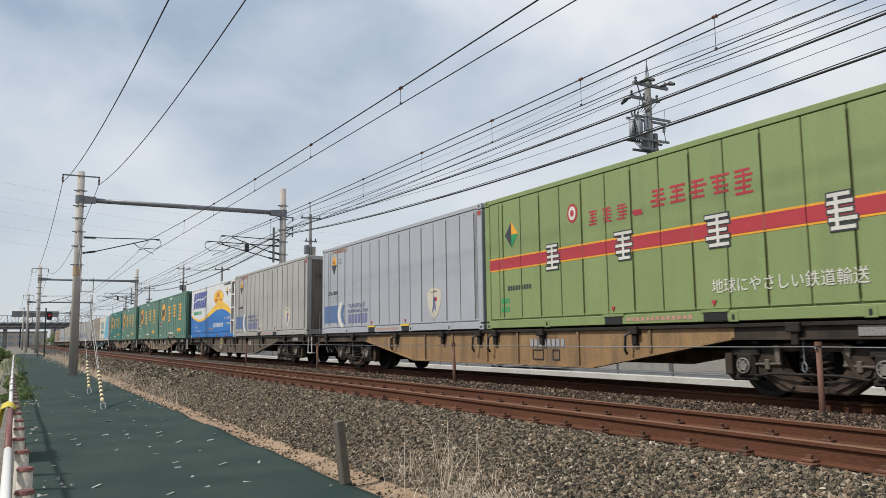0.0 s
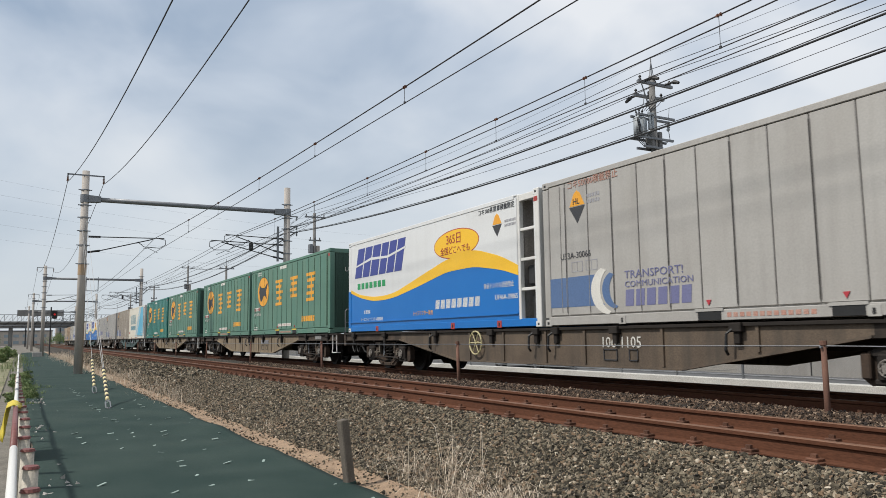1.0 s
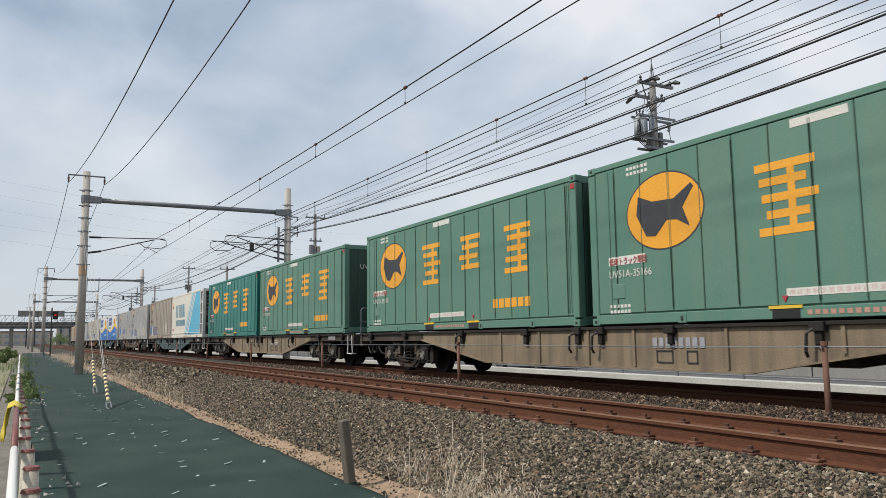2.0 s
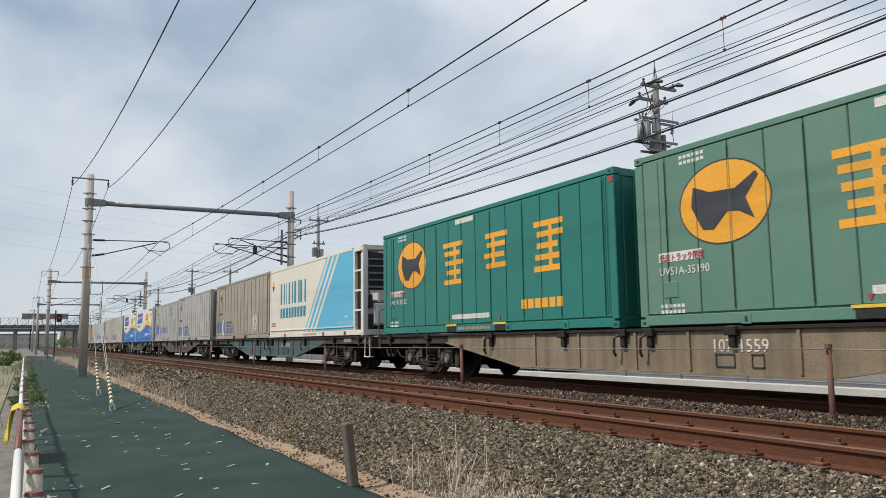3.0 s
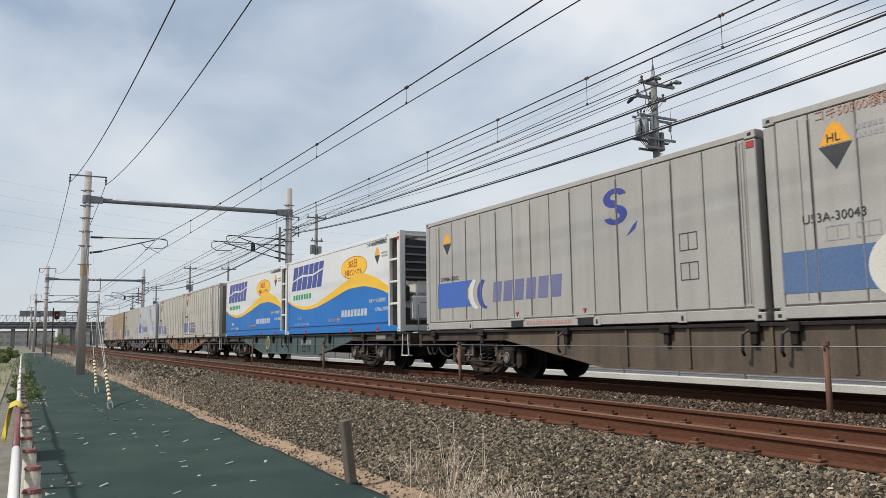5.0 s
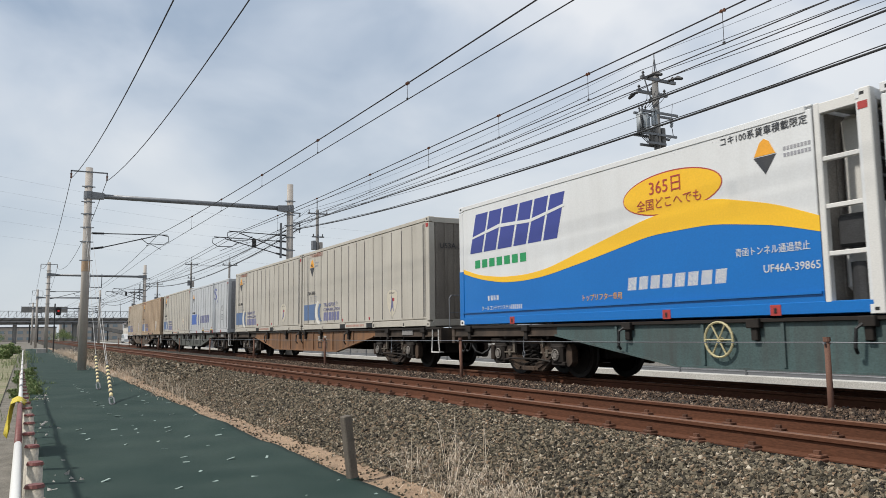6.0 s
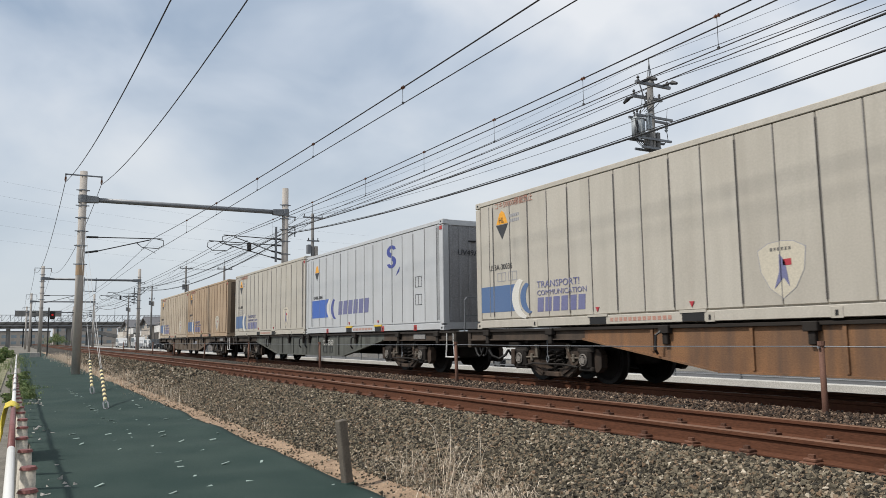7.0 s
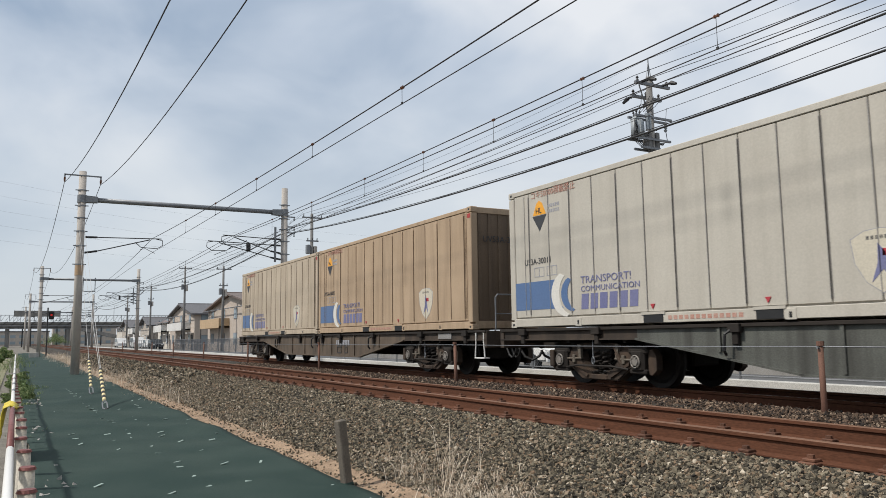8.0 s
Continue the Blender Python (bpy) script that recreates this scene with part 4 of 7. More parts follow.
def livery_courier(c, H, number, faded=0.0):
    """Grey courier containers: blue field with a crescent, lettered slogan, shield, diamond."""
    diamond(c, 0.98, H - 0.55, 0.27)
    text(c, "HL", 0.87, H - 0.52, 0.15, M["ink"], depth=0.008)
    text(c, "コキ50000積載禁止", 0.72, H - 0.22, 0.155, CAUTION, "caution_lettering")
    bars(c, 1.25, H - 0.45, 0.34, 0.06, 5, SIDE["faint"], lines=2)
    text(c, number, 0.48, 1.17, 0.16, M["ink"], "number_lettering")
    for i in range(2):
        outline(c, 0.78 + i * 0.38, 0.93, 0.3, 0.18, SIDE["faint"])
    decal("blue_field", [(0.1, 0.33), (1.62, 0.33), (1.4, 0.5), (1.4, 0.7), (1.52, 0.85), (0.1, 0.85)], SIDE["sblue"], c, "faded blue field")
    crescent(c, 1.28, 0.22, 0.72, SIDE["pale"])
    crescent(c, 1.56, 0.3, 0.55, SIDE["sblue"])
    text(c, "TRANSPORT!", 2.1, 0.73, 0.175, SIDE["sviolet"], squeeze=1.2)
    text(c, "COMMUNICATION", 2.1, 0.59, 0.135, SIDE["sviolet"], squeeze=1.22)
    for i in range(6):
        letter_block(c, 2.1 + i * 0.235, 0.29, 0.185, 0.26, SIDE["sviolet"], 0.02)
    # shield
    s, u, z = 0.36, 7.3, 0.64
    shield = [(u - s * 0.95, z + s * 0.72), (u - s * 0.5, z + s * 0.95), (u, z + s), (u + s * 0.5, z + s * 0.95), (u + s * 0.95, z + s * 0.72), (u + s * 0.85, z - s * 0.05), (u + s * 0.5, z - s * 0.65), (u, z - s * 1.0), (u - s * 0.5, z - s * 0.65), (u - s * 0.85, z - s * 0.05)]
    decal("shield_edge", [(u + (a - u) * 1.035, z + (b - z) * 1.025) for a, b in shield], SIDE["faint"], c, lift=0.003)
    decal("shield", shield, SIDE["shield"], c, "pale shield emblem")
    decal("shield_mark", [(u - 0.03, z + 0.2), (u + 0.05, z + 0.1), (u + 0.1, z - 0.22), (u + 0.02, z - 0.1), (u - 0.12, z - 0.24), (u - 0.04, z - 0.02)], SIDE["sviolet"], c, lift=0.008)
    decal("shield_mark", [(u + 0.02, z + 0.05), (u + 0.14, z + 0.05), (u + 0.14, z + 0.13), (u + 0.02, z + 0.13)], SIDE["crimson"], c, lift=0.008)
    bars(c, u - 0.16, z + 0.24, 0.32, 0.045, 6, M["ink"])
    text(c, number, -0.95, H - 0.75, 0.19, M["ink"], "end_number", end=True)
    bars(c, 8.45, 0.065, 0.66, 0.05, 11, SIDE["faint"])


def livery_plain_s(c, H, number):
    """Silver courier container with a small emblem high on its side."""
    diamond(c, 1.02, H - 0.58, 0.23)
    text(c, number, 0.72, 1.1, 0.14, M["ink"], "number_lettering")
    decal("blue_field", [(0.56, 0.5), (2.12, 0.5), (1.9, 0.68), (1.9, 0.88), (2.1, 1.06), (0.56, 1.06)], material("livery_strong_blue", (0.05, 0.13, 0.46), (0.06, 0.14, 0.42), 0.45, 0, scale=1.5, fine=40, bump=0.03), c, "blue field")
    crescent(c, 1.95, 0.46, 0.6, SIDE["pale"])
    crescent(c, 2.3, 0.46, 0.58, SIDE["navy"])
    for i in range(6):
        letter_block(c, 2.9 + i * 0.39, 0.55, 0.3, 0.4, SIDE["sviolet"], 0.05)
    # emblem: two stacked hooks
    z, u = 1.93, 6.65
    decal("emblem", arc(u, z + 0.14, 0.28, 0.16, 15, 270) + arc(u, z + 0.16, 0.11, 0.055, 270, 15), SIDE["navy"], c)
    decal("emblem", arc(u, z - 0.14, 0.28, 0.16, -165, 90) + arc(u, z - 0.16, 0.11, 0.055, 90, -165), SIDE["navy"], c)
    decal("emblem_tail", [(u + 0.25, z - 0.52), (u + 0.45, z - 0.42), (u + 0.5, z - 0.3), (u + 0.4, z - 0.36)], SIDE["navy"], c)
    for z in (0.62, 1.05):
        outline(c, 8.0, z, 0.34, 0.26, M["ink"])
    text(c, number, -0.85, H - 0.82, 0.19, M["ink"], "end_number", end=True)
    for x in (-0.55, 0.45):
        part("vent", boxed(x, x + 0.2, -CL / 2 - 0.006, -CL / 2 + 0.03, H - 0.5, H - 0.47), M["black"], c)


def livery_reefer(c, H, number):
    """White refrigerated container: blue lower field under a yellow wave."""
    us = [0.03 + i * (CL - 0.75) / 48 for i in range(49)]
    keys_u = (0.0, 0.8, 1.7, 2.5, 3.2, 4.55, 5.85, 7.05, 8.1, 9.0)
    low = np.interp(us, keys_u, (1.17, 0.97, 0.84, 0.83, 0.88, 1.08, 1.3, 1.32, 1.17, 0.93))
    high = np.interp(us, keys_u, (1.26, 1.05, 0.95, 0.94, 1.0, 1.3, 1.58, 1.69, 1.44, 1.08))
    for _ in range(2):
        low[1:-1] = (low[:-2] + 2 * low[1:-1] + low[2:]) / 4
        high[1:-1] = (high[:-2] + 2 * high[1:-1] + high[2:]) / 4
    decal("blue_field", [(us[0], 0.17), (us[-1], 0.17)] + [(u, z) for u, z in zip(us, low)][::-1], SIDE["blue"], c, "bright blue lower field")
    decal("yellow_wave", [(u, z - 0.004) for u, z in zip(us, low)] + [(u, z) for u, z in zip(us, high)][::-1], SIDE["wave"], c, "yellow wave band", lift=0.006)
    z, u = 1.53, 0.45
    for i, w in enumerate((0.52, 0.5, 0.55, 0.46, 0.46, 0.46)):
        # each sign of the trade name as a plain slanted block
        letter_block(c, u, z, w * 0.92, 0.82, SIDE["navy"], 0.26, "name_block")
        u += w + 0.03
    decal("white_slash", [(0.55, 1.84), (1.6, 1.97), (2.7, 1.93), (3.75, 2.08), (3.75, 2.13), (2.7, 1.99), (1.6, 2.04), (0.55, 1.88)], PAINT["white"], c, lift=0.007)
    for i in range(7):
        letter_block(c, 0.65 + i * 0.28, 1.2, 0.2, 0.17, SIDE["leaf"])
    decal("oval_rim", arc(6.27, 1.9, 1.0, 0.33, 0, 360, 36)[:-1], M["red"], c, lift=0.003)
    decal("oval_sign", arc(6.27, 1.9, 0.98, 0.31, 0, 360, 36)[:-1], SIDE["wave"], c, "orange oval sign")
    text(c, "365日", 5.85, 1.92, 0.28, M["red"], depth=0.008)
    text(c, "全国どこへでも", 5.58, 1.7, 0.19, M["red"], depth=0.008)
    for i in range(8):
        letter_block(c, 5.3 + i * 0.25, 0.48, 0.19, 0.2, SIDE["pale"], 0.03)
    diamond(c, 7.97, 2.1, 0.22)
    bars(c, 8.25, 2.1, 0.4, 0.05, 8, SIDE["faint"], lines=2)
    text(c, "青函トンネル通過禁止", 7.42, 0.82, 0.125, SIDE["pale"], squeeze=0.9)
    text(c, "コキ100系貨車積載限定", 7.25, 2.38, 0.13, M["ink"])
    for i in range(24):
        put("rivet", cached("rivet", lambda: shared("rivet", tubed((-0.004, 0, 0), (0.006, 0, 0), 0.009, 0.012, n=6), PAINT["white"])), c, (skin_x(0.0), CL / 2 - 0.2 - i * 0.365, H - 0.13))
    text(c, number, 7.85, 0.57, 0.145, SIDE["pale"], "number_lettering")
    text(c, "クールコンテナシステム", 0.89, 0.31, 0.1, SIDE["pale"])
    text(c, "トップリフター専用", 4.15, 0.37, 0.12, SIDE["amber"], squeeze=0.95)
    bars(c, 1.13, 0.5, 0.44, 0.1, 4, SIDE["pale"])
    bars(c, 1.98, 0.3, 0.4, 0.09, 6, SIDE["pale"])
    part("post_base", boxed(-CW / 2 - 0.003, -CW / 2 + 0.06, CL / 2 - 0.172, CL / 2 - 0.002, 0.125, 1.17), SIDE["blue"], c)
    # side beading
    part("rub_rail", boxed(skin_x(0.03), skin_x(-0.02), -CL / 2 + 0.74, CL / 2 - 0.1, 0.26, 0.29), SIDE["blue"], c)


def cooler(c, H, lower=True):
    """The refrigeration unit at the front end, behind a ladder-like white frame."""
    y0, y1 = -CL / 2, -CL / 2 + 0.72
    hw = CW / 2
    for x in (-hw - 0.004, hw - 0.106):
        f = part("unit_frame", boxed(x, x + 0.11, y0 - 0.012, y0 + 0.13, 0.0, H + 0.01, bevel=0.012), M["white"], c, "white ladder frame")
        part("unit_frame", boxed(x + 0.002, x + 0.1, y1 - 0.09, y1 - 0.01, 0.15, H - 0.02, bevel=0.01), M["white"], c)
        for z in (0.7, 1.27, 1.85):
            part("unit_rung", boxed(x + 0.02, x + 0.08, y0 + 0.12, y1 - 0.06, z, z + 0.06, bevel=0.008), M["white"], f)
        part("unit_rung", boxed(x + 0.01, x + 0.1, y0 + 0.12, y1 - 0.06, H - 0.16, H - 0.03, bevel=0.008), M["white"], f)
    part("unit_top", boxed(-hw + 0.1, hw - 0.1, y0, y0 + 0.1, H - 0.08, H, bevel=0.01), M["white"], c)
    part("unit_roof", boxed(-hw + 0.1, hw - 0.1, y0 + 0.1, y1, H - 0.05, H - 0.02), M["white"], c)
    case = part("unit_case", boxed(-hw + 0.5, hw - 0.12, y0 + 0.06, y1, 0.95, H - 0.12, bevel=0.06), M["white"], c, "off-white cooling unit case")
    part("unit_case_lower", boxed(-hw + 0.42, hw - 0.12, y0 + 0.04, y1, 0.3, 0.93, bevel=0.05), PAINT["white"], c)
    g = part("unit_grille", boxed(-hw + 0.2, -hw + 0.98, y0 + 0.04, y0 + 0.1, 1.3, H - 0.22, bevel=0.03), M["black"], c)
    for i in range(5):
        part("grille_slat", prismed([(y0 + 0.0, 1.36 + i * 0.2), (y0 + 0.05, 1.4 + i * 0.2), (y0 + 0.05, 1.42 + i * 0.2), (y0 + 0.0, 1.38 + i * 0.2)], "x", -hw + 0.18, -hw + 0.98), M["steel"], g)
    part("unit_panel_mark", prismed([(0.05, H - 0.28), (0.45, H - 0.28), (0.25, H - 0.5)], "y", y0 + 0.05, y0 + 0.07), SIDE["teal"], case)
    part("unit_window", boxed(0.08, 0.42, y0 + 0.045, y0 + 0.07, 1.45, 1.85, bevel=0.01), M["darksteel"], case)
    part("unit_compressor", tubed((-hw + 0.28, y0 + 0.35, 0.16), (-hw + 0.28, y0 + 0.35, 0.62), 0.16, n=14), M["darksteel"], c)
    part("unit_motor", boxed(-hw + 0.14, -hw + 0.4, y0 + 0.2, y1 - 0.12, 0.8, 1.2, bevel=0.04), M["darksteel"], c)
    part("unit_tray", boxed(-hw + 0.1, hw - 0.1, y0 + 0.02, y1, 0.06, 0.16), M["white"], c)


def livery_parcel(c, H, number, fade):
    """Green parcel-service container: orange oval with a dark shape, orange signs."""
    A = SIDE["amber"]
    decal("oval_rim", arc(1.73, H - 0.95, 0.815, 0.595, 0, 360, 36)[:-1], M["ink"], c, lift=0.002)
    decal("oval_emblem", arc(1.73, H - 0.95, 0.79, 0.57, 0, 360, 36)[:-1], A, c, "orange oval emblem")
    decal("emblem_shape", [(1.15, H - 0.95), (1.2, H - 0.66), (1.5, H - 0.78), (1.95, H - 0.8), (2.3, H - 0.62), (2.35, H - 0.68), (2.12, H - 0.95), (2.25, H - 1.25), (2.0, H - 1.12), (1.8, H - 1.1), (1.55, H - 1.32), (1.35, H - 1.3)], M["ink"], c, lift=0.008)
    text(c, number, 0.45, 0.76, 0.17, SIDE["pale"], "number_lettering")
    decal("notice_plate", [(0.45, 0.96), (1.3, 0.96), (1.3, 1.1), (0.45, 1.1)], SIDE["pale"], c)
    text(c, "低床トラック限定", 0.47, 0.975, 0.125, M["red"], depth=0.011, squeeze=0.88)
    bars(c, 0.45, 0.28, 0.5, 0.05, 6, SIDE["pale"], lines=2)
    bars(c, 0.95, H - 0.2, 0.5, 0.05, 6, SIDE["pale"], lines=2)
    # the three large signs of the service name, as plain plates
    for i, u in enumerate((3.4, 5.2, 7.02)):
        plain_sign(c, u, 1.08, 0.98, 0.98, A, 20 + i, "service_sign", "large orange sign")
    for i in range(6):
        letter_block(c, 6.6 + i * 0.23, 0.42, 0.18, 0.18, A, name="company_mark")
    decal("notice_strip", [(3.8, 0.3), (5.4, 0.3), (5.4, 0.4), (3.8, 0.4)], SIDE["pale"], c)
    bars(c, 3.85, 0.32, 1.5, 0.06, 14, M["red"])
    decal("notice_plate", [(4.0, H - 0.24), (4.8, H - 0.24), (4.8, H - 0.13), (4.0, H - 0.13)], SIDE["pale"], c)
    text(c, number, -0.75, H - 0.72, 0.2, SIDE["pale"], "end_number", end=True)
    part("inspection_hatch", boxed(skin_x(0.01), skin_x(-0.01), CL / 2 - 0.82, CL / 2 - 0.52, 0.42, 0.66, bevel=0.01), PAINT["teal" if fade == 0 else "green"], c)


def livery_lime(c, H):
    """Lime-green removals container: crimson band with amber edges, plain signs."""
    z = 1.18
    decal("band_edge", [(0.16, z - 0.03), (9.25, z - 0.03), (9.25, z + 0.23), (0.16, z + 0.23)], SIDE["amber"], c)
    decal("crimson_band", [(0.16, z), (9.25, z), (9.25, z + 0.2), (0.16, z + 0.2)], SIDE["crimson"], c, "crimson band with amber edges", lift=0.008)
    W = SIDE["pale"]
    for i, u in enumerate((2.02, 3.87, 5.72, 7.52)):
        plain_sign(c, u, z - 0.14, 0.42, 0.46, M["ink"], 40 + i, "sign_outline", lift=0.011, grow=0.02)
        plain_sign(c, u, z - 0.14, 0.42, 0.46, W, 40 + i, "name_sign", "white sign with a dark outline", lift=0.016)
    # red signs above the band
    for i in range(9):
        u = 3.24 + i * 0.35 if i < 4 else 4.68 + (i - 4) * 0.385
        k = 0.24 if i < 4 else 0.34
        plain_sign(c, u, 1.69, k, k * (1.05 if i != 3 else 0.4), SIDE["crimson"], 60 + i, "service_sign", "crimson sign")
    decal("round_mark", arc(2.82, 1.97, 0.14, 0.17, 0, 360, 24)[:-1], M["red"], c)
    decal("round_mark_inner", arc(2.82, 1.97, 0.095, 0.12, 0, 360, 24)[:-1], W, c, lift=0.008)
    decal("round_mark_centre", arc(2.82, 1.97, 0.05, 0.06, 0, 360, 16)[:-1], M["red"], c, lift=0.011)
    text(c, "地球にやさしい鉄道輸送", 5.78, 0.42, 0.215, SIDE["pale"], squeeze=0.95)
    decal("gauge_mark_half", [(0.72, 1.83), (0.94, 2.08), (0.94, 1.58)], M["ink"], c)
    decal("gauge_mark_half", [(0.94, 1.83), (1.16, 1.83), (0.94, 2.08)], SIDE["amber"], c)
    decal("gauge_mark_half", [(0.94, 1.82), (1.16, 1.82), (0.94, 1.58)], SIDE["leaf"], c)
    bars(c, 0.78, 0.74, 0.8, 0.09, 9, M["ink"])
    bars(c, 0.55, 0.5, 0.3, 0.1, 3, SIDE["leaf"], lines=2)


def livery_twotone(c, H, number):
    """Ivory refrigerated container whose front half is sky blue behind slanted stripes."""
    decal("sky_field", [(4.2, 0.18), (CL - 0.78, 0.18), (CL - 0.78, H - 0.06), (6.42, H - 0.06)], SIDE["sky"], c, "sky-blue front half")
    for k in range(3):
        u = (4.32, 4.75, 5.14)[k]
        decal("white_stripe", [(u, 0.18), (u + 0.2, 0.18), (u + 2.42, H - 0.06), (u + 2.22, H - 0.06)], SIDE["pale"], c, "slanted white stripe", lift=0.008)
    for i, w in enumerate((0.6, 0.18, 0.6, 0.68, 0.7)):
        u = (1.4, 2.1, 2.38, 3.05, 3.72)[i]
        letter_block(c, u, 1.22, w * 0.3, 0.78, SIDE["teal"])
        if w > 0.2:
            letter_block(c, u + w * 0.66, 1.22, w * 0.22, 0.78, SIDE["teal"])
    for i in range(9):
        letter_block(c, 1.4 + i * 0.335, 0.72, 0.24, 0.36, SIDE["teal"])
    diamond(c, 0.45, H - 0.62, 0.2)
    bars(c, 0.25, 0.52, 0.6, 0.05, 7, M["red"], lines=2)
    text(c, "クールコンテナシステム", 7.3, 0.36, 0.12, SIDE["pale"])
    bars(c, 7.9, 0.55, 0.35, 0.06, 4, SIDE["pale"])
    part("rub_rail", boxed(skin_x(0.03), skin_x(-0.02), -CL / 2 + 0.74, CL / 2 - 0.1, 0.26, 0.29), PAINT["ivory"], c)


# ---- wagons ----
SILL = {
    "tan": material("wagon_faded_orange", (0.33, 0.2, 0.09), (0.2, 0.125, 0.065), 0.7, 0.1, scale=2, fine=50, dirt_amount=0.8, dirt=(0.1, 0.07, 0.05)),
    "orange": material("wagon_orange_brown", (0.26, 0.132, 0.06), (0.13, 0.07, 0.04), 0.7, 0.1, scale=2, fine=50, dirt_amount=0.8, dirt=(0.09, 0.06, 0.045)),
    "brown": material("wagon_brown_grey", (0.135, 0.1, 0.07), (0.07, 0.052, 0.04), 0.75, 0.1, scale=2, fine=50, dirt_amount=0.8, dirt=(0.06, 0.05, 0.04)),
    "beige": material("wagon_beige", (0.26, 0.2, 0.13), (0.16, 0.12, 0.083), 0.75, 0.1, scale=2, fine=50, dirt_amount=0.8, dirt=(0.1, 0.08, 0.06)),
    "soot": material("wagon_soot", (0.115, 0.12, 0.105), (0.07, 0.07, 0.062), 0.7, 0.1, scale=2, fine=50, dirt_amount=0.8, dirt=(0.035, 0.032, 0.028)),
    "slate": material("wagon_slate", (0.075, 0.122, 0.12), (0.055, 0.08, 0.078), 0.7, 0.1, scale=2, fine=50, dirt_amount=0.8, dirt=(0.06, 0.06, 0.055)),
}
WL0, WL1 = -0.45, 19.4          # ends of the wagon's frame, from the front of its first container
BOGIES = (2.3, 16.65)
WR = 0.43


def wheel_mesh():
    bm = bmesh.new()
    prof = [(0.0, 0.06), (0.1, 0.06), (0.1, 0.035), (0.31, 0.02), (0.36, 0.05), (WR, 0.05), (WR + 0.005, -0.03), (WR + 0.028, -0.045), (WR + 0.028, -0.07), (0.36, -0.07), (0.31, -0.03), (0.1, -0.04), (0.1, -0.06), (0.0, -0.06)]
    n = 28
    rings = []
    for r, x in prof[1:-1]:
        rings.append([bm.verts.new((x, r * math.cos(2 * math.pi * i / n), r * math.sin(2 * math.pi * i / n))) for i in range(n)])
    for a, b in zip(rings, rings[1:]):
        for i in range(n):
            bm.faces.new((a[i], a[(i + 1) % n], b[(i + 1) % n], b[i]))
    bm.faces.new(rings[0])
    bm.faces.new(rings[-1][::-1])
    return bm


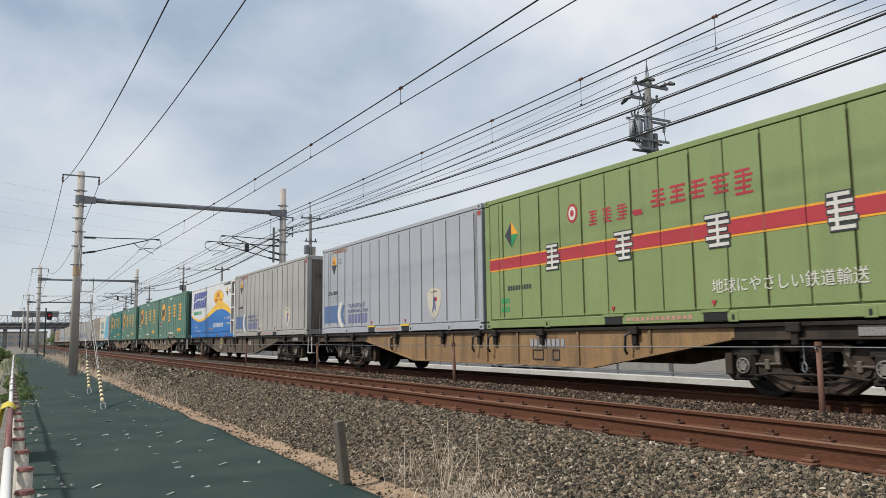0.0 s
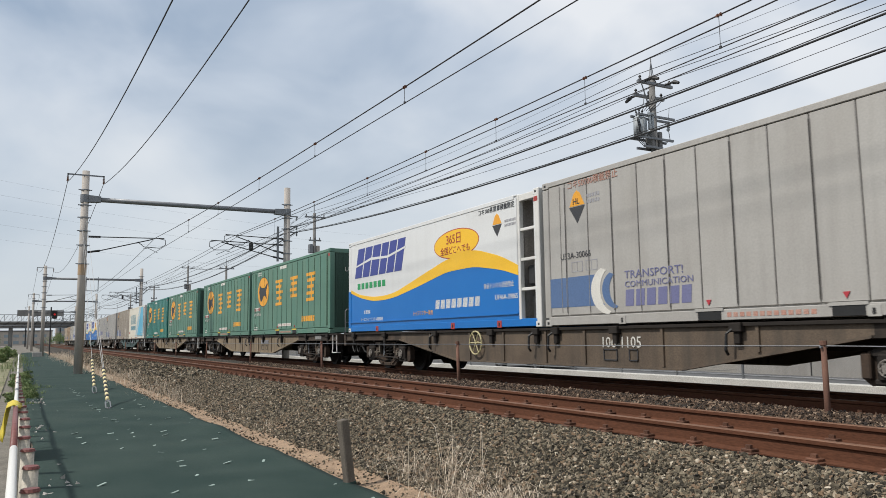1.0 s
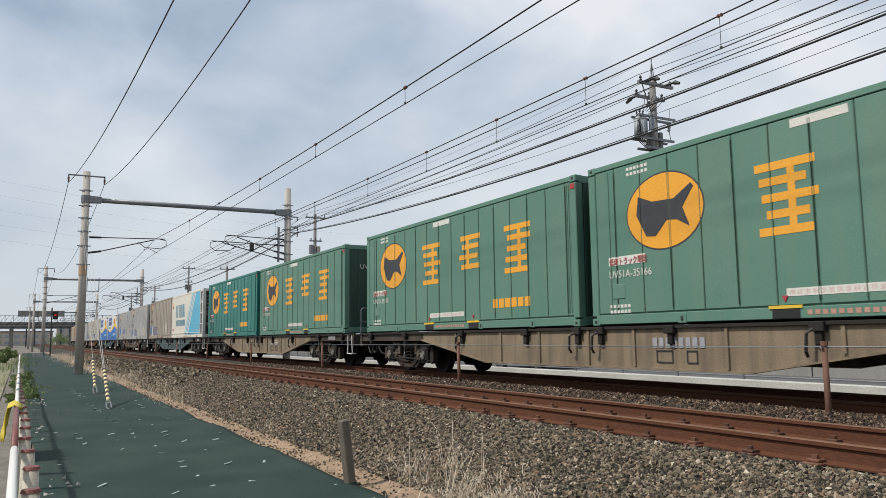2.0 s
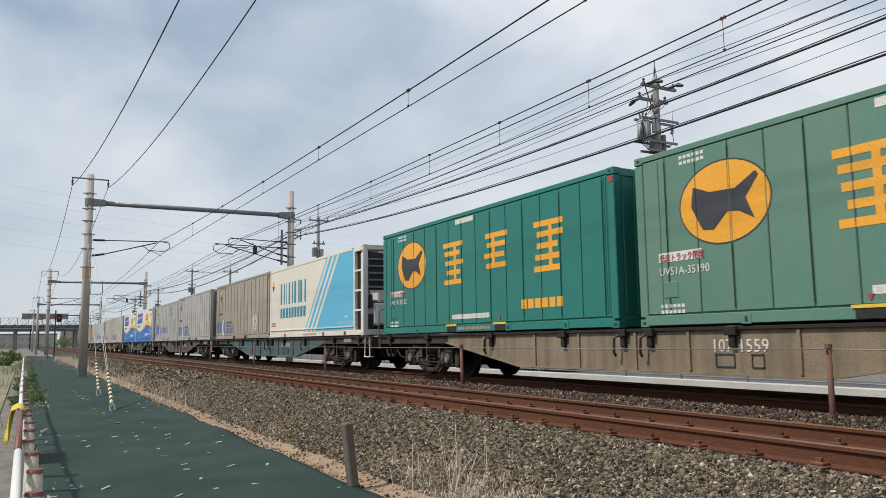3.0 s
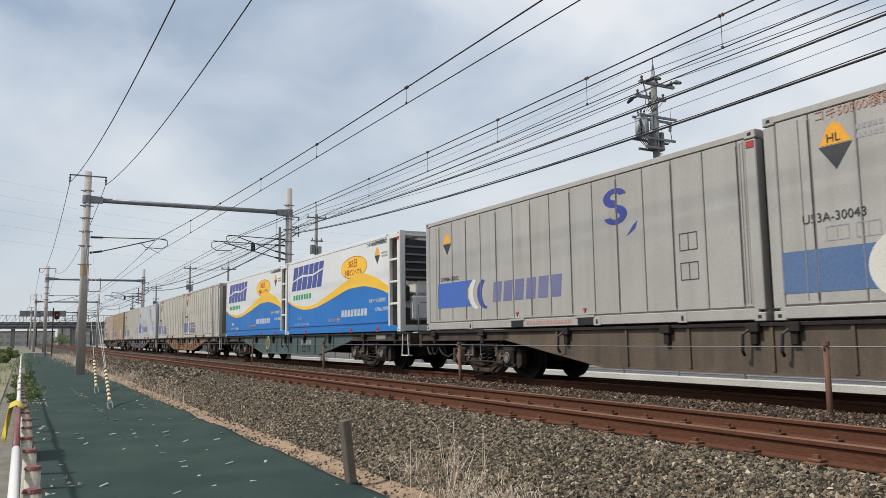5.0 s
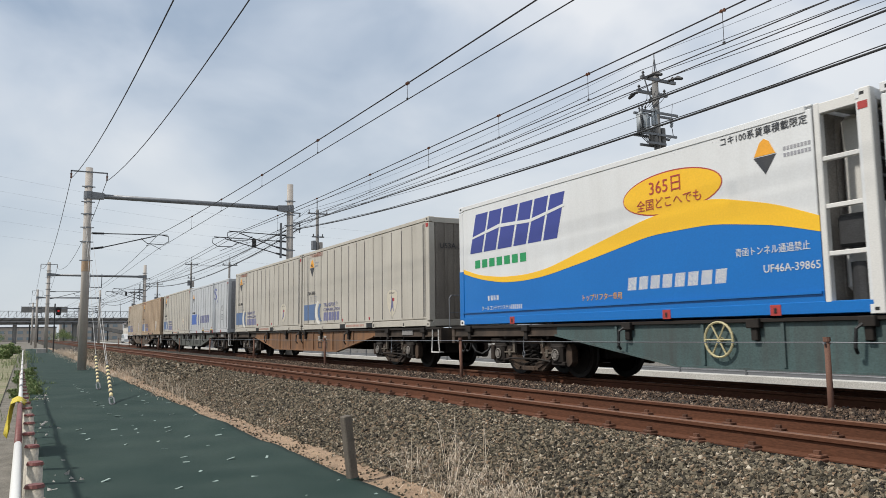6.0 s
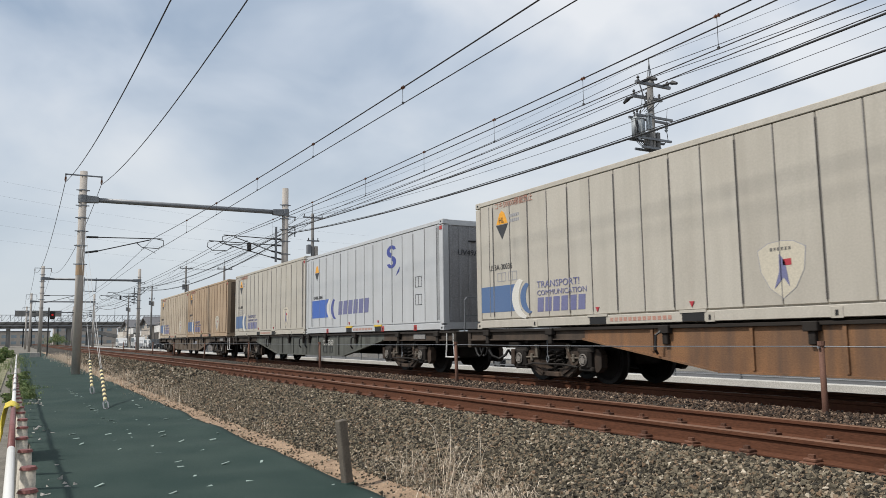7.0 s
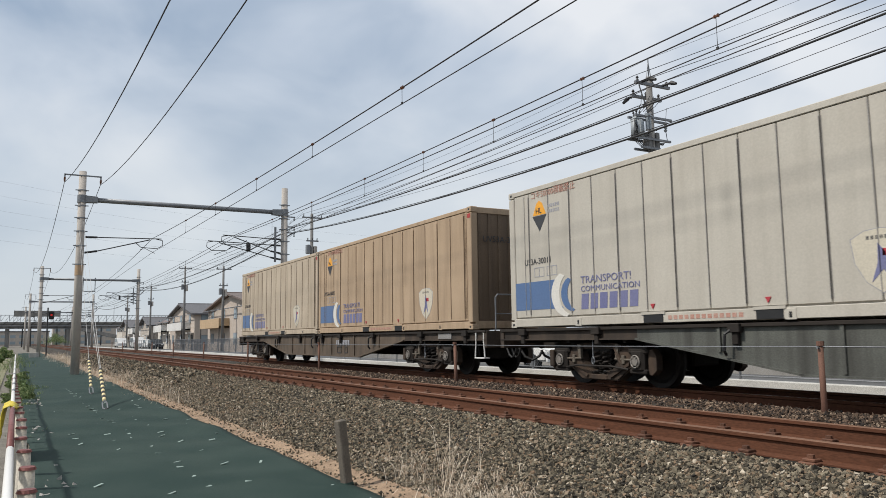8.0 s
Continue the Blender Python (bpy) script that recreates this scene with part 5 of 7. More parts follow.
def bogie(parent, y):
    """One side frame pair with axle boxes, springs and brake gear; the wheelsets turn on their own."""
    side = cached("bside", lambda: shared("side_frame", bogie_side(), M["bogie"]))
    abox = cached("abox", lambda: shared("axle_box", axle_box(), M["underframe"]))
    rod = cached("brod", lambda: shared("brake_rod", piped([(-0.08, -0.75, 0.3), (-0.12, -0.4, 0.34), (-0.12, 0.5, 0.34), (-0.08, 0.8, 0.3)], 0.02, 6), M["underframe"]))
    cap = cached("acap", lambda: shared("bearing_cap", bearing_ring(), material("dusty_bearing_cap", (0.27, 0.245, 0.22), (0.12, 0.105, 0.09), 0.6, 0.2, scale=8, fine=60)))
    for s in (-1, 1):
        f = put("side_frame", side, parent, (s * 0.96, y, 0))
        for a in (-0.95, 0.95):
            b = put("axle_box", abox, parent, (s * 1.0, y + a, WR))
            put("bearing_cap", cap, b, (-0.13 if s < 0 else 0.15, 0, 0))
        put("brake_rod", rod, parent, (s * 1.02, y, 0))
        for dy in (-0.12, 0.12):
            put("coil_spring", cached("coil", lambda: shared("coil_spring", coil(), M["underframe"])), parent, (s * 0.97, y + dy, 0))
        put("safety_loop", cached("loop", lambda: shared("safety_loop", piped([(0, 0.0, 0.86), (0, 0.0, 0.5), (0, 0.03, 0.45), (0, 0.03, 0.4), (0, 0.0, 0.36), (0, -0.03, 0.4), (0, -0.03, 0.45), (0, 0.0, 0.5)], 0.011, 6), M["steel"])), parent, (s * 1.14, y + 0.05, 0))
        for sy in (-1, 1):
            put("pull_rod", cached(("prod", sy), lambda: shared("pull_rod", box(tubed((0, sy * 0.42, 0.46), (0, sy * 0.8, 0.45), 0.018, n=8), -0.025, 0.025, sy * 0.62 - 0.035, sy * 0.62 + 0.035, 0.38, 0.52, bevel=0.01), M["rodsteel"])), parent, (s * 1.08, y, 0))
            put("brake_hanger", cached(("bhang", sy), lambda: shared("brake_hanger", prismed([(sy * 0.44, 0.7), (sy * 0.52, 0.7), (sy * 0.49, 0.46), (sy * 0.43, 0.44)], "x", -0.02, 0.03), M["rodsteel"])), parent, (s * 1.07, y, 0))
    put("bolster", cached("bolster", lambda: shared("bolster", boxed(-1.0, 1.0, -0.22, 0.22, 0.5, 0.74, bevel=0.03), M["underframe"])), parent, (0, y, 0))
    put("transom", cached("transom", lambda: shared("transom", box(boxed(-0.72, 0.72, -0.46, 0.46, 0.24, 0.56, bevel=0.04), -0.3, 0.3, -1.35, 1.35, 0.34, 0.62, bevel=0.03), M["underframe"])), parent, (0, y, 0))
    for s in (-1, 1):
        put("damper", cached("damper", lambda: shared("damper", tube(tubed((0, 0.0, 0.3), (0, 0.16, 0.56), 0.035, n=8), (0, 0.16, 0.56), (0, 0.22, 0.68), 0.022, n=8), M["bogie"])), parent, (s * 1.08, y - 0.62, 0))
        put("guide_bracket", cached("gbrk", lambda: shared("guide_bracket", boxed(-0.05, 0.05, -0.06, 0.06, 0.3, 0.6, bevel=0.015), M["bogie"])), parent, (s * 1.07, y + 1.22, 0))
    for a in (-0.95, 0.95):
        ws = empty("wheelset")
        ws.parent = parent
        ws.location = (0, y + a, WR)
        for x, fl in ((-0.565, 1), (0.565, -1)):
            w = put("wheel", cached("wheelmesh%d" % fl, lambda: smooth_wheel(fl)), ws, (x, 0, 0))
        put("axle", cached("axle", lambda: shared("axle", tubed((-1.0, 0, 0), (1.0, 0, 0), 0.07, n=10), M["wheel"])), ws)
        WHEELS.append((ws, y + a))
        for s in (-1, 1):
            put("brake_block", cached("brake", lambda: shared("brake_block", boxed(-0.05, 0.05, -0.04, 0.04, -0.2, 0.16, bevel=0.015), M["underframe"])), parent, (s * 0.565, y + a - math.copysign(WR + 0.07, a), WR))


def smooth_wheel(fl):
    bm = wheel_mesh()
    if fl < 0:
        for v in bm.verts:
            v.co.x = -v.co.x
    # outer side towards the wagon's side, flange inwards
    for v in bm.verts:
        v.co.x = -v.co.x
    return shared("wheel", bm, M["wheel"])


def bogie_side():
    """Cast side frame: two broad arms that drop from the axle boxes to a low spring seat, under a straight top bar."""
    bm = bmesh.new()
    prism(bm, [(-1.2, 0.56), (-1.12, 0.66), (-0.5, 0.66), (-0.4, 0.72), (0.4, 0.72), (0.5, 0.66), (1.12, 0.66), (1.2, 0.56), (0.7, 0.56), (0.45, 0.62), (-0.45, 0.62), (-0.7, 0.56)], "x", -0.06, 0.06)
    for s in (-1, 1):
        arm = [(s * 0.8, 0.6), (s * 0.8, 0.33), (s * 0.68, 0.26), (s * 0.45, 0.11), (s * 0.14, 0.11), (s * 0.17, 0.24), (s * 0.33, 0.3), (s * 0.43, 0.42), (s * 0.5, 0.6)]
        b2 = prismed(arm, "x", -0.1, 0.09)
        bmesh.ops.recalc_face_normals(b2, faces=b2.faces)
        bmesh.ops.bevel(b2, geom=list(b2.edges), offset=0.018, segments=2, affect="EDGES")
        me = bpy.data.meshes.new("arm")
        b2.to_mesh(me)
        b2.free()
        bm.from_mesh(me)
        bpy.data.meshes.remove(me)
        # outer horn beyond the axle box
        prism(bm, [(s * 1.13, 0.6), (s * 1.13, 0.24), (s * 1.2, 0.22), (s * 1.3, 0.3), (s * 1.3, 0.52), (s * 1.22, 0.62)], "x", -0.08, 0.05)
        # rib along the arm
        prism(bm, [(s * 0.76, 0.42), (s * 0.74, 0.36), (s * 0.3, 0.15), (s * 0.26, 0.19)], "x", -0.13, -0.09)
    box(bm, -0.12, 0.1, -0.2, 0.2, 0.11, 0.2, bevel=0.015)
    return bm


def coil():
    """A spring of round bar, standing."""
    n = 40
    return piped([(0.075 * math.cos(i * 0.785), 0.075 * math.sin(i * 0.785), 0.2 + 0.4 * i / n) for i in range(n + 1)], 0.021, 6)


def axle_box():
    bm = boxed(-0.13, 0.15, -0.15, 0.15, -0.17, 0.19, bevel=0.045)
    box(bm, -0.11, 0.1, -0.21, 0.21, 0.11, 0.22, bevel=0.03)
    box(bm, -0.1, 0.1, -0.19, 0.19, -0.2, -0.12, bevel=0.02)
    return bm


def bearing_ring():
    bm = bmesh.new()
    pipe(bm, [(-0.02, 0.095 * math.cos(i * 0.4488), 0.095 * math.sin(i * 0.4488)) for i in range(15)], 0.012, 6)
    tube(bm, (-0.035, 0, 0), (0.0, 0, 0), 0.062, 0.07, n=12)
    for i in range(6):
        y, z = 0.066 * math.cos(i * 1.047), 0.066 * math.sin(i * 1.047)
        tube(bm, (-0.045, y, z), (-0.01, y, z), 0.013, n=6)
    return bm


def wagon(k, paint, number=""):
    """A flat container wagon with deep fish-belly side sills on two bogies. Its space starts under the front of its first container."""
    S = SILL[paint]
    y_w = Y0 + k * PITCH
    top = empty("container_wagon", pose(XT, y_w, 0))
    words = {"tan": "faded orange", "orange": "rusty orange-brown", "brown": "grimy brown-grey", "beige": "dusty beige", "slate": "slate-grey", "soot": "sooty dark grey"}[paint]
    tagged(top, words + " flat container wagon with fish-belly side sills", "freight wagon", group="wagons of the train")
    MOVING.append((top, XT, y_w, 0.0))

    def sill():
        pl = [(3.35, 0.97), (15.6, 0.97), (15.6, 0.78), (12.75, 0.33), (6.2, 0.33), (3.35, 0.78)]
        bm = bmesh.new()
        prism(bm, pl, "x", 0, 0.03)
        # flanges along the top and the bottom
        box(bm, -0.06, 0.05, 6.2, 12.75, 0.315, 0.34)
        prism(bm, [(3.35, 0.77), (6.2, 0.32), (6.2, 0.345), (3.35, 0.8)], "x", -0.06, 0.05)
        prism(bm, [(15.6, 0.77), (12.75, 0.32), (12.75, 0.345), (15.6, 0.8)], "x", -0.06, 0.05)
        for y in (4.9, 6.6, 8.4, 9.5, 10.9, 12.2, 14.0):
            z0 = 0.36 if 6.2 < y < 12.75 else 0.6
            box(bm, -0.03, 0.03, y - 0.025, y + 0.025, z0, 0.94)
        return shared("side_sill", bm, S)
    me = cached(("sill", paint), sill)
    for x in (-1.17, 1.14):
        put("side_sill", me, top, (x, 0, 0))
        for ya, yb in ((WL0, 3.35), (15.6, WL1)):
            put("sill_end", cached(("sillend", ya), lambda: shared("sill_end", box(boxed(0, 0.03, ya, yb, 0.78, 0.97), -0.04, 0.03, ya, yb, 0.77, 0.795), M["sillend"])), top, (x, 0, 0))
        put("deck_edge", cached("dedge", lambda: shared("deck_edge", boxed(-0.05, 0.06, WL0, WL1, 0.935, 0.985, bevel=0.005), M["underframe"])), top, (x, 0, 0))
    put("centre_sill", cached(("csill", paint), lambda: shared("centre_sill", boxed(-0.25, 0.25, WL0, WL1, 0.6, 0.94), M["underframe"])), top)
    for i in range(14):
        put("cross_bearer", cached("cross", lambda: shared("cross_bearer", boxed(-1.14, 1.14, -0.04, 0.04, 0.72, 0.96), M["underframe"])), top, (0, 0.2 + i * 1.43, 0))
    for y in (WL0 - 0.02, WL1 - 0.1):
        put("end_beam", cached(("ebeam", paint), lambda: shared("end_beam", boxed(-1.2, 1.2, 0, 0.12, 0.62, 0.97, bevel=0.01), M["sillend"])), top, (0, y, 0))
    for b in BOGIES:
        bogie(top, b)
    # couplers and hoses at both ends
    for y, s in ((WL0, -1), (WL1, 1)):
        c = put("coupler", cached("coupler", lambda: shared("coupler", box(boxed(-0.11, 0.11, -0.5, 0.1, 0.74, 0.94, bevel=0.03), -0.2, 0.16, -0.52, -0.25, 0.68, 0.98, bevel=0.05), M["underframe"])), top, (0, y, 0))
        if s > 0:
            c.rotation_euler = (0, 0, math.pi)
        put("brake_hose", cached("hose", lambda: shared("brake_hose", piped([(-0.45, 0, 0.72), (-0.45, -0.12, 0.6), (-0.4, -0.25, 0.42), (-0.3, -0.36, 0.36), (-0.2, -0.46, 0.44), (-0.15, -0.5, 0.55)], 0.028, 8), M["black"])), top, (0, y, 0)).rotation_euler = (0, 0, 0 if s < 0 else math.pi)
    # container locks
    for y in (0.35, 2.4, 5.2, 7.6, 9.15, 9.75, 11.3, 13.7, 16.5, 18.6):
        lk = put("container_lock", cached("clock", lambda: shared("container_lock", box(boxed(-0.12, 0.0, -0.1, 0.1, 0.86, 0.985, bevel=0.01), -0.09, -0.02, -0.05, 0.05, 0.7, 0.88, bevel=0.01), M["underframe"])), top, (-1.15, y, 0))
        if y in (5.2, 9.15, 9.75, 13.7):
            put("lock_lever", cached("lever", lambda: shared("lock_lever", piped([(-0.1, 0.05, 0.9), (-0.16, 0.1, 0.84), (-0.16, 0.12, 0.62), (-0.1, 0.14, 0.56)], 0.022, 6), M["black"])), lk)
    # frames stencilled on the sill
    for y, w in ((7.6, 0.33), (7.13, 0.2)):
        put("stencil_frame", cached(("sten", w), lambda: shared("stencil_frame", stencil(w), M["ink"])), top, (-1.182, y, 0.43))
    if number:
        ob = text(top, number, 0, 0, 0.25, SIDE["pale"], "wagon_number")
        ob.matrix_local = Matrix.Translation((-1.176, 8.0, 0.64)) @ pose(0, 0, 0, 90, 0, -90)
    else:
        put("stencil_lettering", cached("stenl", lambda: shared("stencil_lettering", bar_row(8, 1.05, 0.15), SIDE["faint"])), top, (-1.178, 8.0, 0.65))
    put("data_plate", cached("dplate", lambda: shared("data_plate", boxed(-0.01, 0.01, -0.3, 0.3, 0.81, 0.93), BATTEN["grey"])), top, (-1.185, 1.3, 0))
    # step and handrail at the front near corner and the rear far corner
    st = cached("step", lambda: shared("step", step_mesh(), M["white"]))
    hr = cached("rail", lambda: shared("handrail", handrail_mesh(), M["steel"]))
    put("step", st, top, (-1.2, WL0 + 0.05, 0))
    put("handrail", hr, top, (-0.95, WL0 + 0.02, 0))
    e = put("step", st, top, (1.2, WL1 - 0.05, 0))
    e.rotation_euler = (0, 0, math.pi)
    e = put("handrail", hr, top, (0.95, WL1 - 0.02, 0))
    e.rotation_euler = (0, 0, math.pi)
    if k in (1, 6):
        put("brake_wheel", cached("bwheel", lambda: shared("brake_wheel", brake_wheel(), material("faded_yellow_wheel", (0.5, 0.44, 0.24), (0.36, 0.31, 0.18), 0.6, 0, scale=6, fine=50))), top, (-1.24, 11.88, 0.71))
    for dx, dy in ((-0.75, 0.0), (-0.6, 0.06), (0.5, 0.0)):
        put("air_hose", cached("hose2", lambda: shared("air_hose", piped([(0, -0.02, 0.78), (0, -0.1, 0.6), (0, -0.18, 0.47), (0, -0.27, 0.42), (0, -0.36, 0.46), (0, -0.43, 0.58), (0, -0.47, 0.74)], 0.022, 7), M["black"])), top, (dx, WL0 + dy, 0))
    put("air_tank", cached("tank", lambda: shared("air_tank", tubed((0.3, -0.6, 0.55), (0.3, 0.6, 0.55), 0.2, n=14), M["underframe"])), top, (0, 7.5, 0))
    return top


def handrail_mesh():
    bm = bmesh.new()
    pipe(bm, [(0.0, 0.06, 0.9), (0.0, 0.0, 0.98), (0.0, -0.02, 1.05), (0.0, -0.02, 1.66), (0.05, -0.02, 1.72), (1.04, -0.02, 1.72), (1.1, -0.02, 1.66), (1.1, -0.02, 0.9)], 0.018, 6)
    tube(bm, (0.0, -0.02, 1.32), (1.1, -0.02, 1.32), 0.013, n=6)
    return bm


def stencil(w):
    bm = bmesh.new()
    for a in ((0, w, 0, 0.015), (0, w, 0.17, 0.185), (0, 0.015, 0, 0.185), (w - 0.015, w, 0, 0.185)):
        box(bm, -0.004, 0.004, a[0], a[1], a[2], a[3])
    return bm


def bar_row(n, w, h):
    bm = bmesh.new()
    for i in range(n):
        box(bm, -0.004, 0.004, -(i + 0.7) * w / n, -i * w / n, 0, h)
    return bm


def step_mesh():
    bm = bmesh.new()
    pipe(bm, [(0, 0.04, 0.95), (0, 0.04, 0.75), (0, 0.0, 0.43), (0, 0.02, 0.41), (0, 0.36, 0.41), (0, 0.38, 0.43), (0, 0.34, 0.75), (0, 0.34, 0.95)], 0.016, 6)
    box(bm, -0.02, 0.12, 0.0, 0.38, 0.4, 0.42)
    return bm


def brake_wheel():
    bm = bmesh.new()
    pts = [(0, 0.24 * math.cos(i * 0.3142), 0.24 * math.sin(i * 0.3142)) for i in range(21)]
    pipe(bm, pts, 0.018, 6)
    for a in range(3):
        tube(bm, (0, 0.24 * math.cos(a * 1.047), 0.24 * math.sin(a * 1.047)), (0, -0.24 * math.cos(a * 1.047), -0.24 * math.sin(a * 1.047)), 0.012, n=6)
    tube(bm, (0, 0, 0), (0.1, 0, 0), 0.03, n=8)
    return bm


def loads():
    """Two containers on every wagon, from the front of the train to its end."""
    def at(k, i):
        return Y0 + k * PITCH + CL / 2 + i * (CL + 0.13)
    G = "grey ribbed courier container with a faded blue field and shield"
    c = container("box", "lime", "lime-green ribbed container with a crimson band and white signs", 2.62, at(0, 0))
    livery_lime(c, 2.62)
    c = container("box", "bluegrey", "pale blue-grey ribbed container with a faded blue field and shield", 2.63, at(0, 1))
    livery_courier(c, 2.63, "U53A-30012")
    c = container("box", "grey", G, 2.63, at(1, 0))
    livery_courier(c, 2.63, "U53A-30066")
    c = container("white", "white", "white refrigerated container with a blue field and yellow wave", 2.6, at(1, 1), smooth=True, unit=0.72)
    livery_reefer(c, 2.6, "UF46A-39865")
    cooler(c, 2.6)
    for k, i, paint, num in ((2, 0, "green", "UV51A-35166"), (2, 1, "green", "UV51A-35170"), (3, 0, "green", "UV51A-35190"), (3, 1, "teal", "UV51A-35212")):
        c = container("box", paint, ("faded green" if paint == "green" else "teal-green") + " ribbed parcel container with orange signs and oval emblem", 2.65, at(k, i) + (0.15 if paint == "teal" else 0.0))
        c.scale.y = 9.19 / CL
        livery_parcel(c, 2.65, num, 0 if paint == "teal" else 1)
    c = container("white", "ivory", "ivory and sky-blue refrigerated container with slanted white stripes", 2.6, at(4, 0) , smooth=True, unit=0.72)
    livery_twotone(c, 2.6, "UF48A-38015")
    cooler(c, 2.6)
    c = container("box", "tan", "sooty tan ribbed courier container with a faded blue field", 2.63, at(4, 1))
    livery_courier(c, 2.63, "U53A-30045")
    c = container("box", "grey", G, 2.63, at(5, 0))
    livery_courier(c, 2.63, "U53A-30043")
    c = container("box", "grey", "grey courier container with a blue field and high emblem", 2.54, at(5, 1))
    livery_plain_s(c, 2.54, "UV49A-30012")
    for i, num in ((0, "UF46A-39873"), (1, "UF46A-39865")):
        c = container("white", "white", "white refrigerated container with a blue field and yellow wave", 2.6, at(6, i), smooth=True, unit=0.72)
        livery_reefer(c, 2.6, num)
        cooler(c, 2.6)
    for i, num in ((0, "U53A-30026"), (1, "U53A-30036")):
        c = container("box", "cream", "cream-grey ribbed courier container with a blue field and shield", 2.63, at(7, i))
        livery_courier(c, 2.63, num)
    c = container("box", "silver", "silver-white courier container with a blue field and high emblem", 2.54, at(8, 0))
    livery_plain_s(c, 2.54, "UV49A-30004")
    c = container("box", "cream", "cream-grey ribbed courier container with a blue field and shield", 2.63, at(8, 1))
    livery_courier(c, 2.63, "U53A-30011")
    for i, num, paint in ((0, "UV53A-30015", "brown"), (1, "UV53A-30021", "dust")):
        c = container("box", paint, ("brown dust-covered" if i == 0 else "tan dust-stained") + " ribbed container with a faded blue field", 2.63, at(9, i))
        livery_courier(c, 2.63, num)


for k, (paint, number) in enumerate((("tan", ""), ("brown", "106-1105"), ("beige", ""), ("beige", "107-1559"), ("slate", ""), ("brown", ""), ("slate", ""), ("orange", "107-505"), ("soot", "104-2360"), ("brown", ""))):
    wagon(k, paint, number)
loads()

# ---- posts and wires between the tracks ----


def track_posts():
    """Rusty posts with a wire from head to head between the two tracks."""
    ys = [-10.8, -2.65, 5.45, 13.6, 21.7, 29.8, 37.9, 46.0, 54.1, 62.2, 70.3, 78.4]
    first = None
    for i, y in enumerate(ys):
        lean = random.uniform(-1.5, 1.5)
        m = pose(7.88, y, -0.35, lean * 0.5, lean)
        if first is None:
            first = empty("fence_post", m)
            tagged(first, "rust-red iron post standing in the ballast between tracks", "post", group="posts between the tracks")
            part("post_shaft", tubed((0, 0, 0), (0, 0, 1.06), 0.036, 0.032, n=10), M["post"], first, smooth=True)
            part("post_cap", tubed((0, 0, 1.05), (0, 0, 1.1), 0.042, n=10), M["post"], first)
            part("wire_eye", tubed((-0.06, 0, 1.03), (0.06, 0, 1.03), 0.014, n=6), M["steel"], first)
        else:
            copy_thing(first, m)
    for a, b in zip(ys, ys[1:]):
        pts = [(7.88, a + (b - a) * i / 10, 0.69 - 0.012 * math.sin(math.pi * i / 10)) for i in range(11)]
        w = finish("fence_wire", piped(pts, 0.007, 5), M["steel"])
        tagged(w, "thin grey wire strung between the rusty posts", "wire", group="fence wires")


track_posts()

# ---- far side: kerb, chain-link fence, road, walls, houses ----
kerb = finish("concrete_kerb", boxed(14.3, 14.52, -30, 190, -0.7, -0.19, bevel=0.02), M["kerb"])
tagged(kerb, "pale concrete kerb along the far side of the line", "kerb", kind="structure")
road = finish("road", boxed(14.53, 19.0, -40, 300, -0.7, -0.36), M["asphalt"])
tagged(road, "grey asphalt lane behind the chain-link fence", "road", kind="structure")


def chain_fence():
    top = empty("chain_link_fence", pose(14.41, 0, -0.19))
    tagged(top, "grey chain-link fence with steel posts on the concrete kerb", "fence")
    me = shared("fence_upright", tubed((0, 0, 0), (0, 0, 1.15), 0.03, n=8), M["steel"])
    for i in range(70):
        put("fence_upright", me, top, (0, -10 + i * 2.0, 0))
    for z in (0.08, 1.13):
        part("fence_rail", tubed((0, -10, z), (0, 128, z), 0.018, n=6), M["steel"], top)
    verts, faces = [], []
    s, h, r = 0.1, 1.02, 0.006
    for i in range(int(90 / s)):
        for d in (1, -1):
            y = -6 + i * s
            k = len(verts)
            y1 = y + d * h
            verts += [(-r, y - r, 0.1), (r, y + r, 0.1), (r, y1 + r, 0.1 + h), (-r, y1 - r, 0.1 + h)]
            faces.append((k, k + 1, k + 2, k + 3))
    me = bpy.data.meshes.new("fence_mesh")
    me.from_pydata(verts, [], faces)
    me.materials.append(M["steel"])
    ob = put("fence_mesh", me, top)
    ob["kind"] = "stuff"


chain_fence()
WALLS = {
    "beige": material("beige_render", (0.5, 0.43, 0.37), (0.42, 0.36, 0.31), 0.85, scale=1, fine=60, streak=0.2),
    "tan": material("tan_panel", (0.5, 0.36, 0.22), (0.42, 0.3, 0.19), 0.8, scale=1, fine=60, streak=0.2),
    "grey": material("grey_render", (0.46, 0.41, 0.36), (0.37, 0.33, 0.29), 0.85, scale=1, fine=60, streak=0.2),
    "cream": material("cream_render", (0.64, 0.6, 0.54), (0.54, 0.5, 0.45), 0.85, scale=1, fine=60, streak=0.2),
    "white": material("white_render", (0.68, 0.67, 0.65), (0.56, 0.55, 0.53), 0.85, scale=1, fine=60, streak=0.2),
}
ROOF = material("grey_roof_tiles", (0.115, 0.11, 0.115), (0.08, 0.078, 0.08), 0.6, scale=3, fine=25, bump=0.6)
ROOF2 = material("brown_roof_tiles", (0.17, 0.13, 0.115), (0.11, 0.085, 0.075), 0.65, scale=3, fine=25, bump=0.6)
PANE = glass("window_glass")


